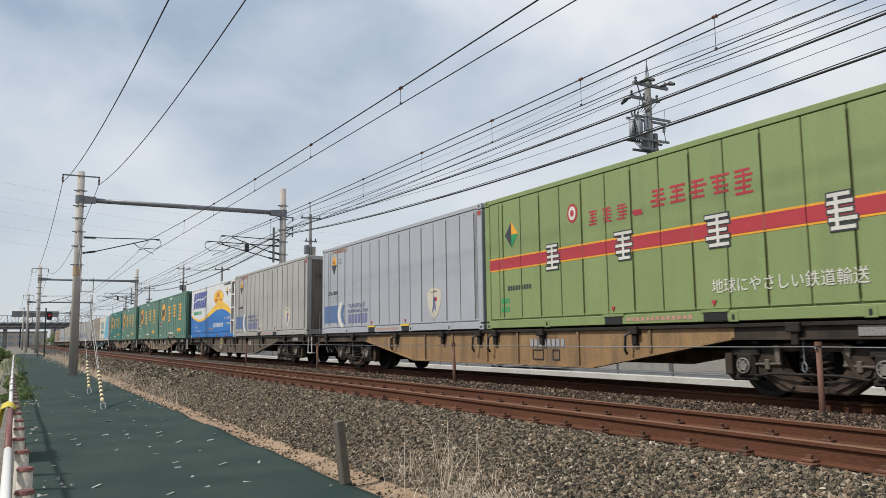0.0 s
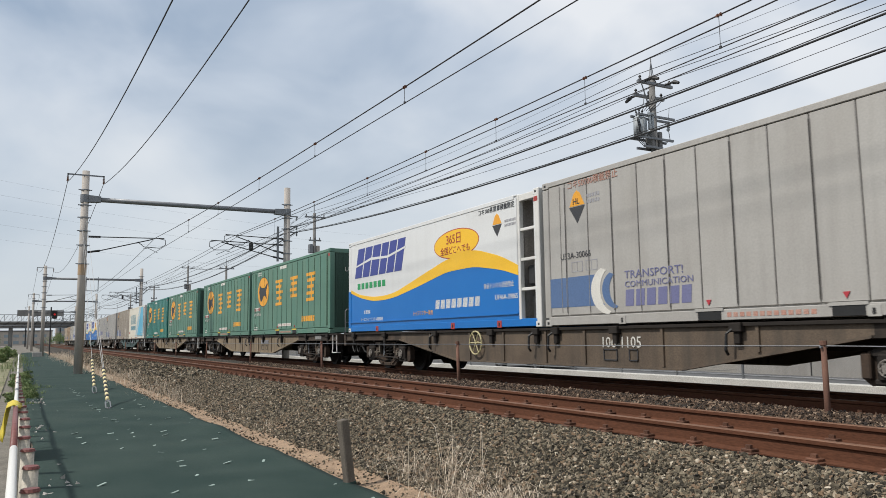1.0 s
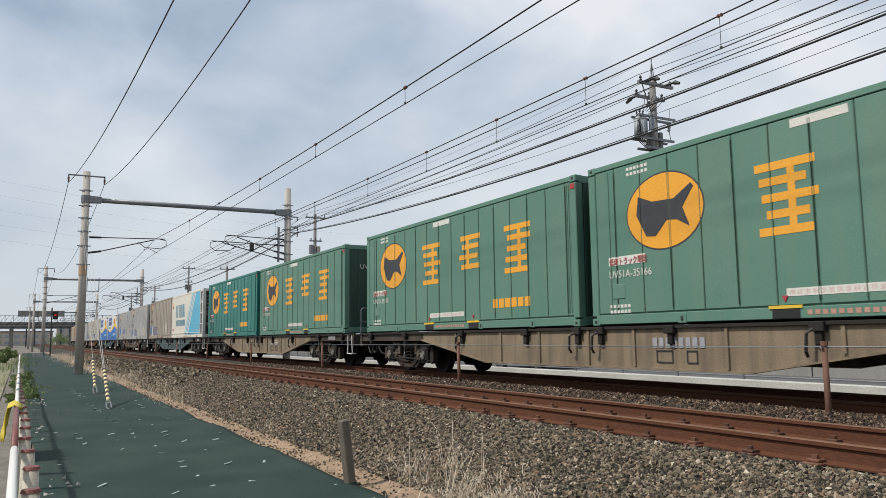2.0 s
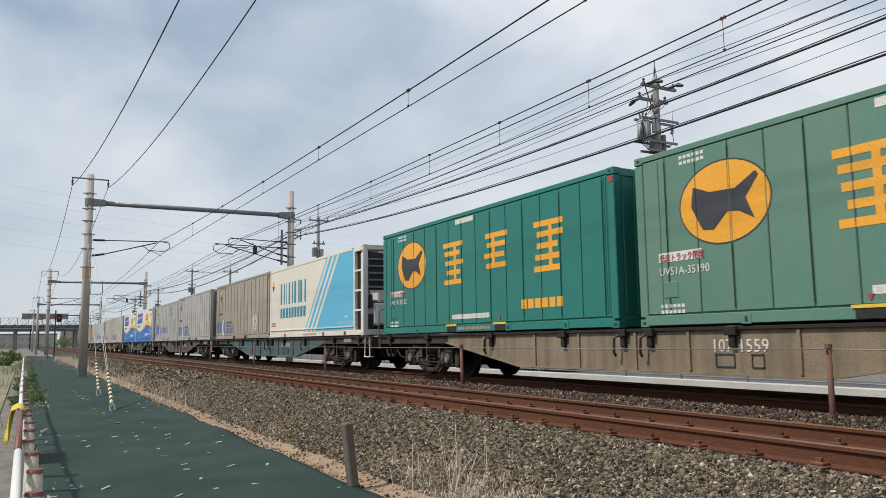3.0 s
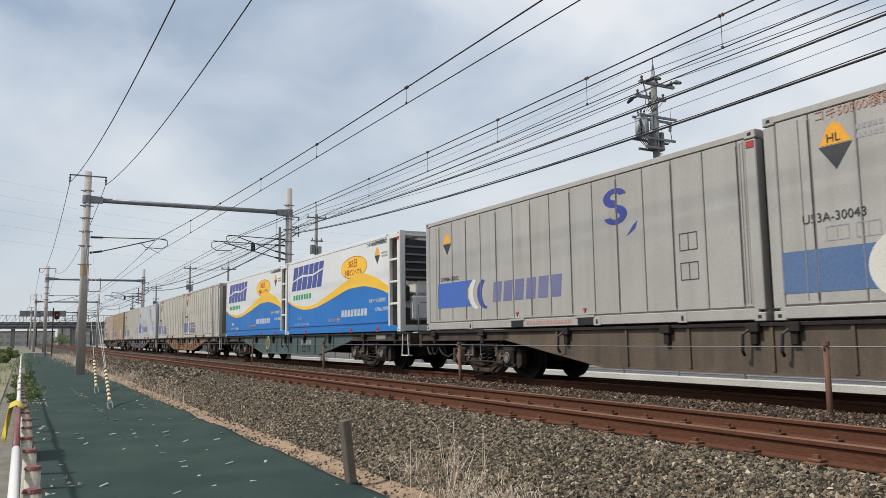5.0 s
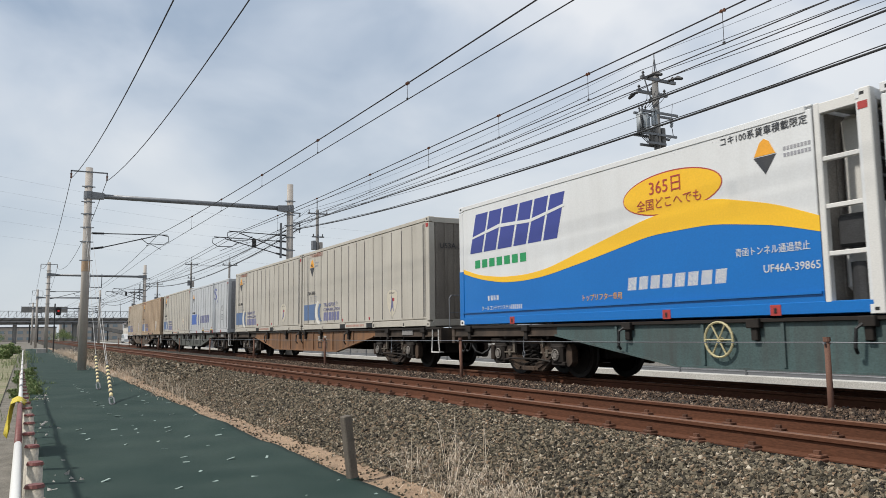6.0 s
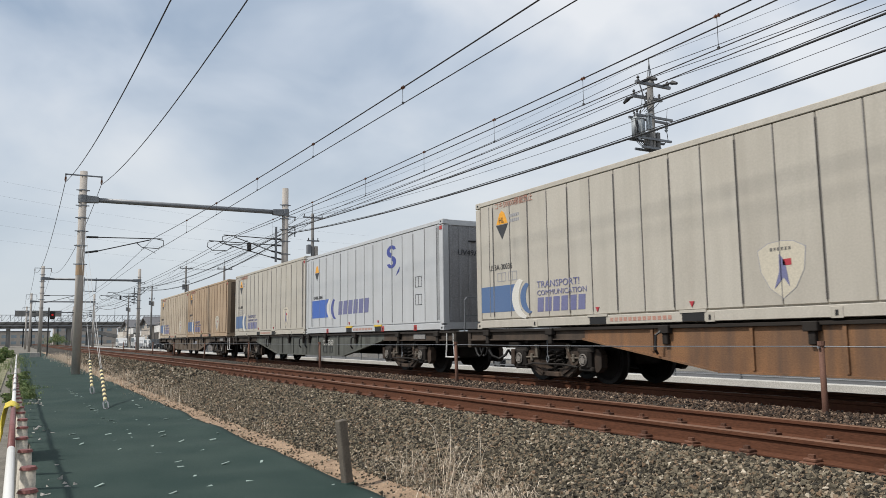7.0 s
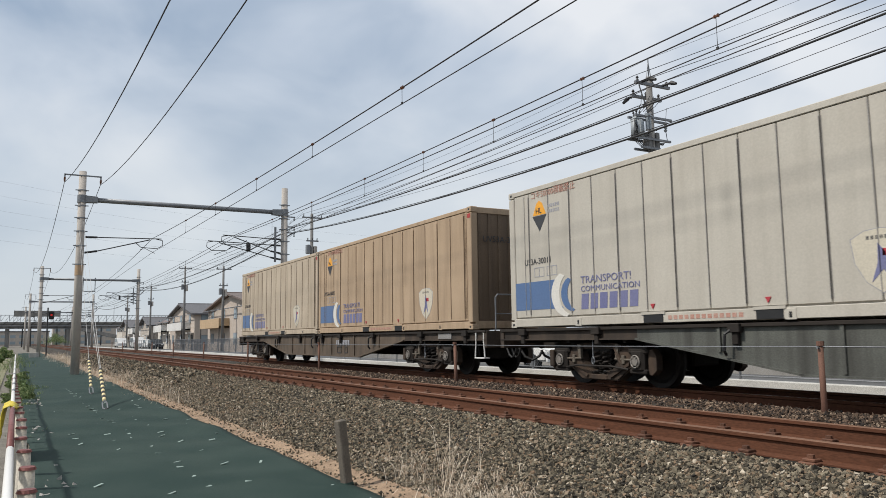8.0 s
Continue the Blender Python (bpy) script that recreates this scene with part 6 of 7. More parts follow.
def house(x, y, w, d, h, wall, roof, rise, ridge_y, label, balcony=None, wins=2, span=(0.15, 0.75)):
    """A two-storey house: walls, gabled roof with eaves, windows with frames on the side towards the line and on the near end."""
    top = empty("house", pose(x, y, -0.5))
    tagged(top, label, "house", group="houses beyond the line")
    part("wall", boxed(0, w, 0, d, 0, h), WALLS[wall], top)
    e = 0.55
    if ridge_y:
        pl = [(-e, h - 0.2), (w / 2, h + rise), (w + e, h - 0.2), (w + e, h - 0.02), (w / 2, h + rise + 0.2), (-e, h - 0.02)]
        part("gable", prismed([(0, h), (w, h), (w / 2, h + rise - 0.15)], "y", 0.05, d - 0.05), WALLS[wall], top)
        rf = part("roof", prismed(pl, "y", -e, d + e), roof, top)
        part("ridge", tubed((w / 2, -e, h + rise + 0.18), (w / 2, d + e, h + rise + 0.18), 0.13, n=8), roof, rf)
    else:
        pl = [(-e, h - 0.2), (d / 2, h + rise), (d + e, h - 0.2), (d + e, h - 0.02), (d / 2, h + rise + 0.2), (-e, h - 0.02)]
        part("gable", prismed([(0, h), (d, h), (d / 2, h + rise - 0.15)], "x", 0.05, w - 0.05), WALLS[wall], top)
        rf = part("roof", prismed(pl, "x", -e, w + e), roof, top)
        part("ridge", tubed((-e, d / 2, h + rise + 0.18), (w + e, d / 2, h + rise + 0.18), 0.13, n=8), roof, rf)
    for z in (0.9, 3.7):
        for i in range(wins):
            yy = d * (i + 0.5) / wins - 0.7
            f = part("window", boxed(-0.05, 0.02, yy, yy + 1.5, z, z + 1.25), M["steel"], top)
            part("pane", boxed(-0.06, -0.04, yy + 0.07, yy + 0.72, z + 0.07, z + 1.18), PANE, f)
            part("pane", boxed(-0.06, -0.04, yy + 0.78, yy + 1.43, z + 0.07, z + 1.18), PANE, f)
            xx = w * (i + 0.5) / wins - 0.5
            f = part("window", boxed(xx, xx + 1.1, -0.05, 0.02, z, z + 1.15), M["steel"], top)
            part("pane", boxed(xx + 0.07, xx + 1.03, -0.06, -0.04, z + 0.07, z + 1.08), PANE, f)
    if balcony:
        b = part("balcony", boxed(-1.2, 0.0, d * span[0], d * span[1], 2.75, 2.95), WALLS[balcony], top)
        part("parapet", boxed(-1.25, -1.15, d * span[0], d * span[1], 2.75, 3.85), WALLS[balcony], b)
        part("parapet", boxed(-1.15, 0, d * span[0], d * span[0] + 0.1, 2.75, 3.85), WALLS[balcony], b)
        part("parapet", boxed(-1.15, 0, d * span[1] - 0.1, d * span[1], 2.75, 3.85), WALLS[balcony], b)
        for yy in (d * span[0] + 0.15, d * span[1] - 0.15):
            part("balcony_post", tubed((-1.15, yy, 0), (-1.15, yy, 2.75), 0.05, n=8), M["darksteel"], b)
    # entrance canopy and dark doorway
    part("doorway", boxed(-0.04, 0.02, d * 0.05, d * 0.05 + 1.0, 0, 2.1), M["black"], top)
    part("canopy", boxed(-0.9, 0.0, d * 0.02, d * 0.05 + 1.5, 2.3, 2.4), M["white"], top)
    part("gutter", tubed((-0.6, -0.5, h - 0.15), (-0.6, d + 0.5, h - 0.15), 0.06, n=6), M["steel"], top)
    return top


house(21.5, 78.0, 9, 23, 5.1, "beige", ROOF2, 1.5, False, "beige two-storey house with a tan balcony", "tan", 4, (0.5, 0.95))
house(21.0, 107.0, 8, 19, 5.0, "beige", ROOF, 1.5, False, "beige two-storey house with a pale glazed balcony", "white", 3)
house(21.5, 128.0, 8, 13, 4.4, "cream", ROOF2, 1.2, True, "cream two-storey house with a brown tiled roof", "white")
house(20.5, 144.0, 8, 11, 4.2, "grey", ROOF, 1.3, False, "low grey house under a dark tiled roof")
house(21.0, 159.0, 9, 12, 4.3, "white", ROOF, 1.3, True, "white house with a grey tiled roof", "white")
house(21.0, 176.0, 9, 13, 4.4, "grey", ROOF, 1.4, False, "grey house far along the lane")
house(22.0, 195.0, 9, 14, 4.6, "cream", ROOF2, 1.4, True, "cream house far along the lane")
house(31.0, 118.0, 9, 12, 5.6, "cream", ROOF2, 1.6, True, "tall cream house in the second row", wins=3)
house(32.0, 146.0, 9, 12, 5.4, "grey", ROOF, 1.6, False, "grey house in the second row", wins=3)
house(34.0, 178.0, 10, 14, 5.4, "white", ROOF, 1.6, True, "white house in the second row", wins=3)

gw = empty("garden_wall", pose(19.6, 0, -0.5))
tagged(gw, "grey concrete block wall along the lane", "wall", kind="structure")
for i in range(36):
    if 40 < i * 2.6 < 44:
        continue
    if i == 0:
        GW = material("grey_block_wall", (0.3, 0.29, 0.275), (0.22, 0.21, 0.2), 0.9, scale=1.2, fine=50, streak=0.3)
        gw_me = shared("wall_panel", box(boxed(0, 0.15, 0.0, 2.56, 0, 1.35, bevel=0.01), -0.03, 0.18, 0.0, 2.56, 1.35, 1.42), GW)
    put("wall_panel", gw_me, gw, (0, -25 + i * 2.6, 0))


def vehicle(x, y, paint, h, label, van=False):
    """A parked vehicle: body with rounded nose, glass band, wheels and lamps."""
    top = empty("parked_van" if van else "parked_car", pose(x, y, -0.42))
    tagged(top, label, "van" if van else "car")
    L_ = 4.6 if van else 3.9
    if van:
        pl = [(0, 0.35), (0, 0.9), (0.25, 1.15), (0.75, h), (L_, h), (L_, 0.35)]
        gl = [(0.35, 1.15), (0.78, h - 0.12), (L_ - 0.2, h - 0.12), (L_ - 0.2, 1.15)]
    else:
        pl = [(0, 0.35), (0, 0.75), (0.9, 0.92), (1.35, h), (L_ - 0.7, h), (L_ - 0.1, 0.95), (L_, 0.85), (L_, 0.35)]
        gl = [(1.05, 0.94), (1.4, h - 0.08), (L_ - 0.75, h - 0.08), (L_ - 0.25, 0.94)]
    bm = prismed(pl, "x", 0, 1.65)
    bmesh.ops.bevel(bm, geom=list(bm.edges), offset=0.06, segments=2, affect="EDGES")
    body = part("body", bm, paint, top)
    part("side_glass", prismed(gl, "x", -0.012, 1.662), PANE, body)
    for a in (0.75, L_ - 0.75):
        for xx in (-0.02, 1.47):
            w = part("wheel", tubed((xx, a, 0.31), (xx + 0.2, a, 0.31), 0.31, n=18), M["black"], top)
            part("rim", tubed((xx - 0.01, a, 0.31), (xx + 0.21, a, 0.31), 0.18, n=14), M["steel"], w)
    for xx in (0.12, 1.23):
        part("headlight", boxed(xx, xx + 0.3, -0.02, 0.05, 0.62, 0.76, bevel=0.02), M["white"], top)
    part("bumper", boxed(0.05, 1.6, -0.06, 0.06, 0.32, 0.5, bevel=0.03), paint, top)
    return top


GLOSS_WHITE = material("car_white", (0.75, 0.75, 0.74), (0.7, 0.7, 0.69), 0.25, 0, scale=2, fine=40, fine_amount=0.03, bump=0)
GLOSS_DARK = material("car_dark", (0.04, 0.045, 0.05), (0.05, 0.05, 0.055), 0.25, 0, scale=2, fine=40, fine_amount=0.03, bump=0)
vehicle(16.6, 133, GLOSS_WHITE, 1.9, "white delivery van parked in the lane", True)
vehicle(16.8, 158, GLOSS_WHITE, 1.9, "white van parked far along the lane", True)
vehicle(17.2, 118, GLOSS_DARK, 1.5, "dark small car parked in the lane")
vehicle(17.4, 125, GLOSS_WHITE, 1.5, "white small car parked in the lane")
vehicle(16.4, 22, GLOSS_WHITE, 1.5, "white small car parked behind the fence")

# ---- utility poles on the lane ----


POLE = material("pole_concrete", (0.2, 0.195, 0.19), (0.15, 0.145, 0.14), 0.85, scale=1.6, fine=70, streak=0.3)


CAN = material("pale_grey_can", (0.36, 0.39, 0.41), (0.28, 0.3, 0.32), 0.55, 0.1, scale=4, fine=50, streak=0.25)


def cross_arm(top, z, w, y=0.0, n=3):
    a = part("cross_arm", boxed(-w, w, y - 0.05, y + 0.05, z - 0.05, z + 0.05), M["steel"], top)
    for i in range(n):
        x = -w + 0.12 + i * (2 * w - 0.24) / (n - 1)
        bm = bmesh.new()
        insulator(bm, (x, y, z + 0.05), (x, y, z + 0.24), 0.06, 2)
        part("pin_insulator", bm, M["darksteel"], a)


def utility_pole(x, y, h, big, label):
    top = empty("utility_pole", pose(x, y, -0.5))
    tagged(top, label, "utility pole", group="utility poles")
    part("pole", tubed((0, 0, 0), (0, 0, h), 0.19, 0.11, n=14), POLE, top, smooth=True)
    part("earth_rod", tubed((0, 0, h), (0, 0, h + 0.75), 0.022, n=6), M["steel"], top)
    cross_arm(top, h - 0.35, 0.85, -0.16)
    if big:
        cross_arm(top, h - 0.75, 0.75, 0.18)
        # stay rods up to the earth wire
        for s in (-1, 1):
            part("stay_rod", tubed((s * 0.14, 0, h - 0.2), (0, 0, h + 0.6), 0.014, n=5), M["steel"], top)
            for yy, zz in ((-0.16, h - 0.3), (0.18, h - 0.7)):
                bm = bmesh.new()
                insulator(bm, (s * 0.5, yy, zz), (s * 0.5, yy + (0.45 if yy > 0 else -0.45), zz - 0.02), 0.055, 4)
                tube(bm, (s * 0.5, yy + (0.45 if yy > 0 else -0.45), zz - 0.02), (s * 0.5, yy + (0.68 if yy > 0 else -0.68), zz - 0.12), 0.085, 0.05, n=8)
                part("strain_insulator", bm, M["darksteel"], top)
        part("arm_brace", tubed((-0.6, -0.1, h - 0.4), (-0.1, 0, h - 1.4), 0.025, n=6), M["steel"], top)
        # transformer on its platform, cut-out switches and jumpers
        for zz, x0, x1 in ((h - 1.6, -0.95, 0.85), (h - 2.42, -1.0, 0.75), (h - 2.75, -0.7, 0.2)):
            for yy in (-0.2, 0.16):
                part("platform_arm", boxed(x0, x1, yy - 0.035, yy + 0.035, zz - 0.04, zz + 0.04), M["steel"], top)
        t_ = part("transformer", tubed((-0.74, -0.05, h - 2.38), (-0.74, -0.05, h - 1.72), 0.22, n=20), CAN, top, "pale grey transformer can", smooth=True)
        part("lid", tubed((-0.74, -0.05, h - 1.72), (-0.74, -0.05, h - 1.62), 0.235, 0.13, n=20), CAN, t_)
        for k in range(5):
            a_ = 2.2 + k * 0.75
            part("cooling_fin", boxed(-0.015, 0.015, 0.2, 0.27, h - 2.3, h - 1.8), CAN, t_).matrix_local = Matrix.Translation((-0.74, -0.05, 0)) @ pose(0, 0, 0, 0, 0, math.degrees(a_))
        for k in (-1, 0, 1):
            bm = bmesh.new()
            insulator(bm, (-0.74 + k * 0.12, -0.05, h - 1.62), (-0.74 + k * 0.17, -0.05, h - 1.36), 0.045, 3)
            part("bushing", bm, M["darksteel"], t_)
        for xx, yy in ((-0.42, -0.24), (-0.28, -0.24), (-0.36, 0.2)):
            bm = tubed((xx, yy, h - 2.1), (xx, yy, h - 1.6), 0.065, 0.05, n=10)
            tube(bm, (xx, yy, h - 1.6), (xx, yy, h - 1.5), 0.08, n=10)
            part("cutout_switch", bm, CAN, top)
        part("switch_box", boxed(-0.3, -0.14, -0.2, 0.16, h - 2.75, h - 2.15, bevel=0.03), POLE, top)
        part("cable_box", boxed(0.13, 0.3, -0.14, 0.14, h - 2.8, h - 2.1, bevel=0.03), POLE, top)
        bm = bmesh.new()
        insulator(bm, (0.78, 0, h - 1.62), (0.72, 0, h - 2.0), 0.07, 4)
        part("hanging_insulator", bm, CAN, top)
        for k in range(6):
            part("jumper_cable", piped([(-0.6 + k * 0.2, -0.2, h - 0.8), (-0.75 + k * 0.14, -0.32, h - 1.2), (-0.86 + k * 0.1, -0.22, h - 1.45)], 0.012, 5), M["cable"], top)
        for k in range(4):
            part("drop_cable", piped([(-0.97 + k * 0.06, -0.2, h - 1.75), (-1.08 + k * 0.05, -0.25, h - 2.2), (-0.95 + k * 0.1, -0.2, h - 2.6), (-0.6 + k * 0.1, -0.12, h - 2.75), (-0.15, -0.1, h - 2.65)], 0.014, 5), M["cable"], top)
        part("drop_cable", piped([(0.75, 0, h - 2.0), (0.8, 0, h - 2.3), (0.55, 0, h - 2.5), (0.2, 0, h - 2.45)], 0.014, 5), M["cable"], top)
        part("stay_wire", tubed((1.25, 0.4, h - 0.9), (0.8, 0.05, h - 1.6), 0.008, n=5), M["wire"], top)
        for k in range(8):
            part("climbing_peg", boxed(0.1, 0.3, -0.01, 0.01, 2.5 + k * 0.9, 2.53 + k * 0.9), M["steel"], top)
    else:
        cross_arm(top, h - 2.2, 0.5, -0.16)
        part("equipment_case", boxed(-0.45, -0.15, -0.2, 0.2, h - 3.2, h - 2.5, bevel=0.03), M["steel"], top)
        part("switch_box", boxed(0.14, 0.4, -0.18, 0.18, h - 3.4, h - 2.6, bevel=0.03), M["mast"], top)
    return top


POLES = [(20.3, -17.0, 10.8, True), (20.0, 20.0, 10.8, True), (20.0, 57.0, 11.2, False), (20.0, 86.5, 9.6, False), (19.6, 107.0, 11.4, False), (19.6, 137.0, 10.6, False), (19.2, 165.0, 10.6, False)]
for i, (x, y, h, b) in enumerate(POLES):
    if i:
        utility_pole(x, y, h, b, "grey concrete utility pole with cross-arms" + (", transformers and jumper cables" if b else " beside the lane"))
for k, (dx, dz, r) in enumerate(((-0.73, -0.05, 0.012), (0.0, -0.05, 0.012), (0.73, -0.05, 0.012), (0.0, 0.7, 0.006))):
    pts = []
    for (xa, ya, ha, _), (xb, yb, hb, _) in zip(POLES, POLES[1:]):
        pts += sag(xa + dx, ha - 0.5 + dz, xb + dx, hb - 0.5 + dz, ya, yb, 0.45, 12)[1 if pts else 0:]
    w = finish("power_line", piped(pts, r, 5), M["cable"])
    tagged(w, "thin dark power line strung along the utility poles", "overhead wire", group="power lines")
for k in range(5):
    w = finish("transmission_line", piped(sag(-160, 62 + k * 7, 200, 44 + k * 6, 330, 460, 9, 24), 0.022, 4), M["steel"])
    tagged(w, "faint high-voltage line far off against the sky", "overhead wire", group="transmission lines")

# ---- overbridge and distance ----


BR = material("weathered_bridge_concrete", (0.26, 0.25, 0.235), (0.17, 0.165, 0.155), 0.85, scale=0.4, fine=8, streak=0.4, dirt=(0.1, 0.095, 0.09))


def overbridge():
    top = empty("overbridge", pose(0, 300, 0))
    tagged(top, "grey concrete road bridge crossing the line far off", "bridge")
    part("deck", boxed(-70, 95, -4, 6, 5.9, 7.3, bevel=0.1), BR, top)
    part("edge_beam", boxed(-70, 95, -4.6, -3.9, 7.2, 7.8), BR, top)
    rail = part("railing", boxed(-70, 95, -4.4, -4.25, 10.0, 10.15), M["steel"], top)
    me = shared("baluster", boxed(-0.08, 0.08, -4.4, -4.25, 8.0, 10.0), M["steel"])
    for i in range(66):
        put("baluster", me, rail, (-70 + i * 2.5, 0, 0))
    nb = part("noise_barrier", boxed(-1.2, 12.8, -4.7, -4.5, 9.6, 11.6), BR, top, "grey noise barrier panels")
    me = shared("barrier_post", boxed(-0.06, 0.06, -4.8, -4.69, 7.6, 11.7), M["steel"])
    for i in range(8):
        put("barrier_post", me, nb, (-1.2 + i * 2.0, 0, 0))
    me = shared("lattice_bar", prismed([(0, 8.0), (0.12, 8.0), (1.37, 10.0), (1.25, 10.0)], "y", -4.38, -4.3), M["steel"])
    for i in range(132):
        put("lattice_bar", me, rail, (-70 + i * 1.25, 0, 0))
    for k, z in enumerate((5.6, 6.4)):
        part("service_pipe", tubed((-70, -4.9 - k * 0.3, z), (95, -4.9 - k * 0.3, z), 0.16, n=8), M["steel"], top)
    me = shared("truss_brace", prismed([(0, 5.9), (0.25, 5.9), (2.75, 8.0), (2.5, 8.0)], "y", -4.75, -4.62), M["darksteel"])
    for i in range(58):
        put("truss_brace", me, top, (-70 + i * 2.8, 0, 0))
    me = shared("lamp_column", tube(tubed((0, -4, 8), (0, -4, 13.5), 0.09, 0.06, n=8), (0, -4, 13.5), (1.6, -4, 13.9), 0.05, n=6), M["steel"])
    for x in (-52, -24, 30, 58):
        put("lamp_column", me, top, (x, 0, 0))
    me = shared("pier", boxed(-0.6, 0.6, -3, 5, -1, 5.95, bevel=0.15), BR)
    for x in (-45, -20, -3, 15.5, 22, 34, 52, 74):
        put("pier", me, top, (x, 0, 0))
    for x in (1.5, 4, 12, 19, 26):
        part("girder_post", boxed(x - 0.2, x + 0.2, -4.2, -3.8, -0.8, 5.9), M["darksteel"], top)


overbridge()
ramp = finish("bridge_ramp", prismed([(14, 5.0), (24.5, 2.6), (40, -0.5), (24.5, -0.5), (24.5, 1.6), (14, 4.2)], "y", 230, 234), BR)
tagged(ramp, "sloping concrete approach ramp beside the bridge", "ramp")
for x, y, w, h in ((-60, 420, 40, 9), (-12, 430, 26, 7), (16, 440, 30, 10), (52, 410, 34, 8), (90, 380, 40, 9), (-110, 400, 40, 8)):
    b = empty("distant_building", pose(x, y, -1))
    tagged(b, "hazy grey building beyond the bridge", "building", group="distant buildings")
    part("wall", boxed(0, w, 0, 14, 0, h), WALLS["grey"], b)
    part("roof_edge", boxed(-0.3, w + 0.3, -0.3, 14.3, h, h + 0.5), ROOF, b)
    me = shared("window_band", boxed(0, 2.4, -0.06, 0.02, 0, 1.4), PANE)
    for i in range(int(w / 4)):
        for f in range(int(h / 3.2)):
            put("window", me, b, (1 + i * 4, 0, 1 + f * 3.1))

# ---- signal ----
sg = empty("railway_signal", pose(2.75, 91.0, -0.7))
tagged(sg, "black railway signal on a post, showing red", "signal")
part("signal_post", tubed((0, 0, 0), (0, 0, 5.2), 0.07, n=10), M["darksteel"], sg)
hd = part("signal_head", boxed(0.1, 0.6, -0.1, 0.12, 3.95, 4.85, bevel=0.1), M["black"], sg)
part("red_lamp", tubed((0.35, -0.13, 4.42), (0.35, -0.09, 4.42), 0.11, n=16), glow("red_lamp", (0.7, 0.03, 0.025), 0.45), hd, "lit red lamp")
part("hood", tubed((0.35, -0.28, 4.44), (0.35, -0.1, 4.44), 0.13, n=16, caps=False), M["black"], hd)
part("relay_cabinet", boxed(-1.6, -0.7, -2, -1.4, 0, 0.5, bevel=0.03), M["concrete"], sg)

# ---- guy wires of the mast ----
STRAND = material("guy_strand", (0.5, 0.49, 0.47), (0.4, 0.39, 0.37), 0.5, 0.3, scale=4, fine=60, bump=0)


def guy(ax, ay, mast_z, label, pair):
    a, b = Vector((ax, ay, -0.68)), Vector((2.42, 39.9, mast_z))
    d = (b - a).normalized()
    top = empty("guy_wire")
    tagged(top, label, "guy wire", group="guy wires of the mast")
    side = Vector((0.13, 0, 0)) if pair else Vector((0, 0, 0))
    for s in ((-1, 1) if pair else (0,)):
        part("strand", tubed(a + d * 0.5, b + side * s, 0.0065, n=6), STRAND, top)
    # striped cover
    n = 16
    for i in range(n):
        p0, p1 = a + d * (0.55 + i * 0.125), a + d * (0.55 + (i + 1) * 0.125)
        part("cover_band", tubed(p0, p1, 0.042, n=10), M["black"] if i % 2 else material_cover, top, smooth=True)
    part("turnbuckle", piped([a + d * 0.55, a + d * 0.42 + Vector((0.05, 0, 0)), a + d * 0.12 + Vector((0.05, 0, 0)), a + d * 0.05, a + d * 0.12 - Vector((0.05, 0, 0)), a + d * 0.42 - Vector((0.05, 0, 0)), a + d * 0.55], 0.016, 6), M["steel"], top)
    part("anchor_rod", tubed(a - d * 0.2, a + d * 0.12, 0.018, n=6), M["darksteel"], top)


material_cover = material("cover_yellow_cream", (0.72, 0.62, 0.33), (0.62, 0.5, 0.25), 0.5, 0, scale=6, fine=50, bump=0)
guy(1.81, 18.85, 6.6, "pair of steel guy strands with a yellow-and-black striped cover", True)
guy(1.97, 24.6, 5.6, "steel guy strand with a yellow-and-black striped cover", False)

# ---- concrete marker post ----
st = empty("marker_post", pose(3.1, 7.67, -0.72, -2.5, -6.0, 12))
tagged(st, "weathered grey concrete marker post leaning at the sheet's edge", "post")
bm = boxed(-0.049, 0.049, -0.049, 0.049, -0.1, 0.72, bevel=0.011)
part("post_shaft", bm, material("weathered_post", (0.16, 0.135, 0.108), (0.095, 0.08, 0.065), 0.9, scale=7, fine=60, streak=0.5, bump=0.5), st)
part("foot_wrap", boxed(-0.062, 0.062, -0.062, 0.062, -0.05, 0.08, bevel=0.02), M["mat"], st)

# ---- pins on the sheet ----
PIN = material("pale_pin", (0.27, 0.34, 0.31), (0.2, 0.27, 0.24), 0.6, 0, scale=10, fine=60, vary=0.2, bump=0)
pin_me = shared("sheet_pin", boxed(-0.05, 0.05, -0.016, 0.016, 0.0, 0.01, bevel=0.003), PIN)
mat_ob = bpy.data.objects["ground_sheet"]
rng = random.Random(5)
for x0, slope, y0, y1, step in ((1.74, -0.016, 6.2, 28.0, 0.62), (2.25, -0.03, 6.5, 24.0, 0.95), (2.75, -0.02, 6.0, 22.0, 1.3), (0.9, -0.02, 8.5, 20.0, 0.9), (1.42, -0.015, 8.0, 16.0, 1.4), (2.95, 0.0, 5.5, 30.0, 2.2)):
    y = y0 + rng.random() * step
    while y < y1:
        ob = put("sheet_pin", pin_me, mat_ob, (x0 + slope * (y - 10.5) + rng.gauss(0, 0.045), y, MAT_Z + 0.028))
        ob.rotation_euler = (rng.gauss(0, 0.2), rng.gauss(0, 0.2) - 0.1, rng.gauss(0.2, 0.35))
        y += step * rng.uniform(0.55, 1.5)

# ---- dry grass and weeds ----


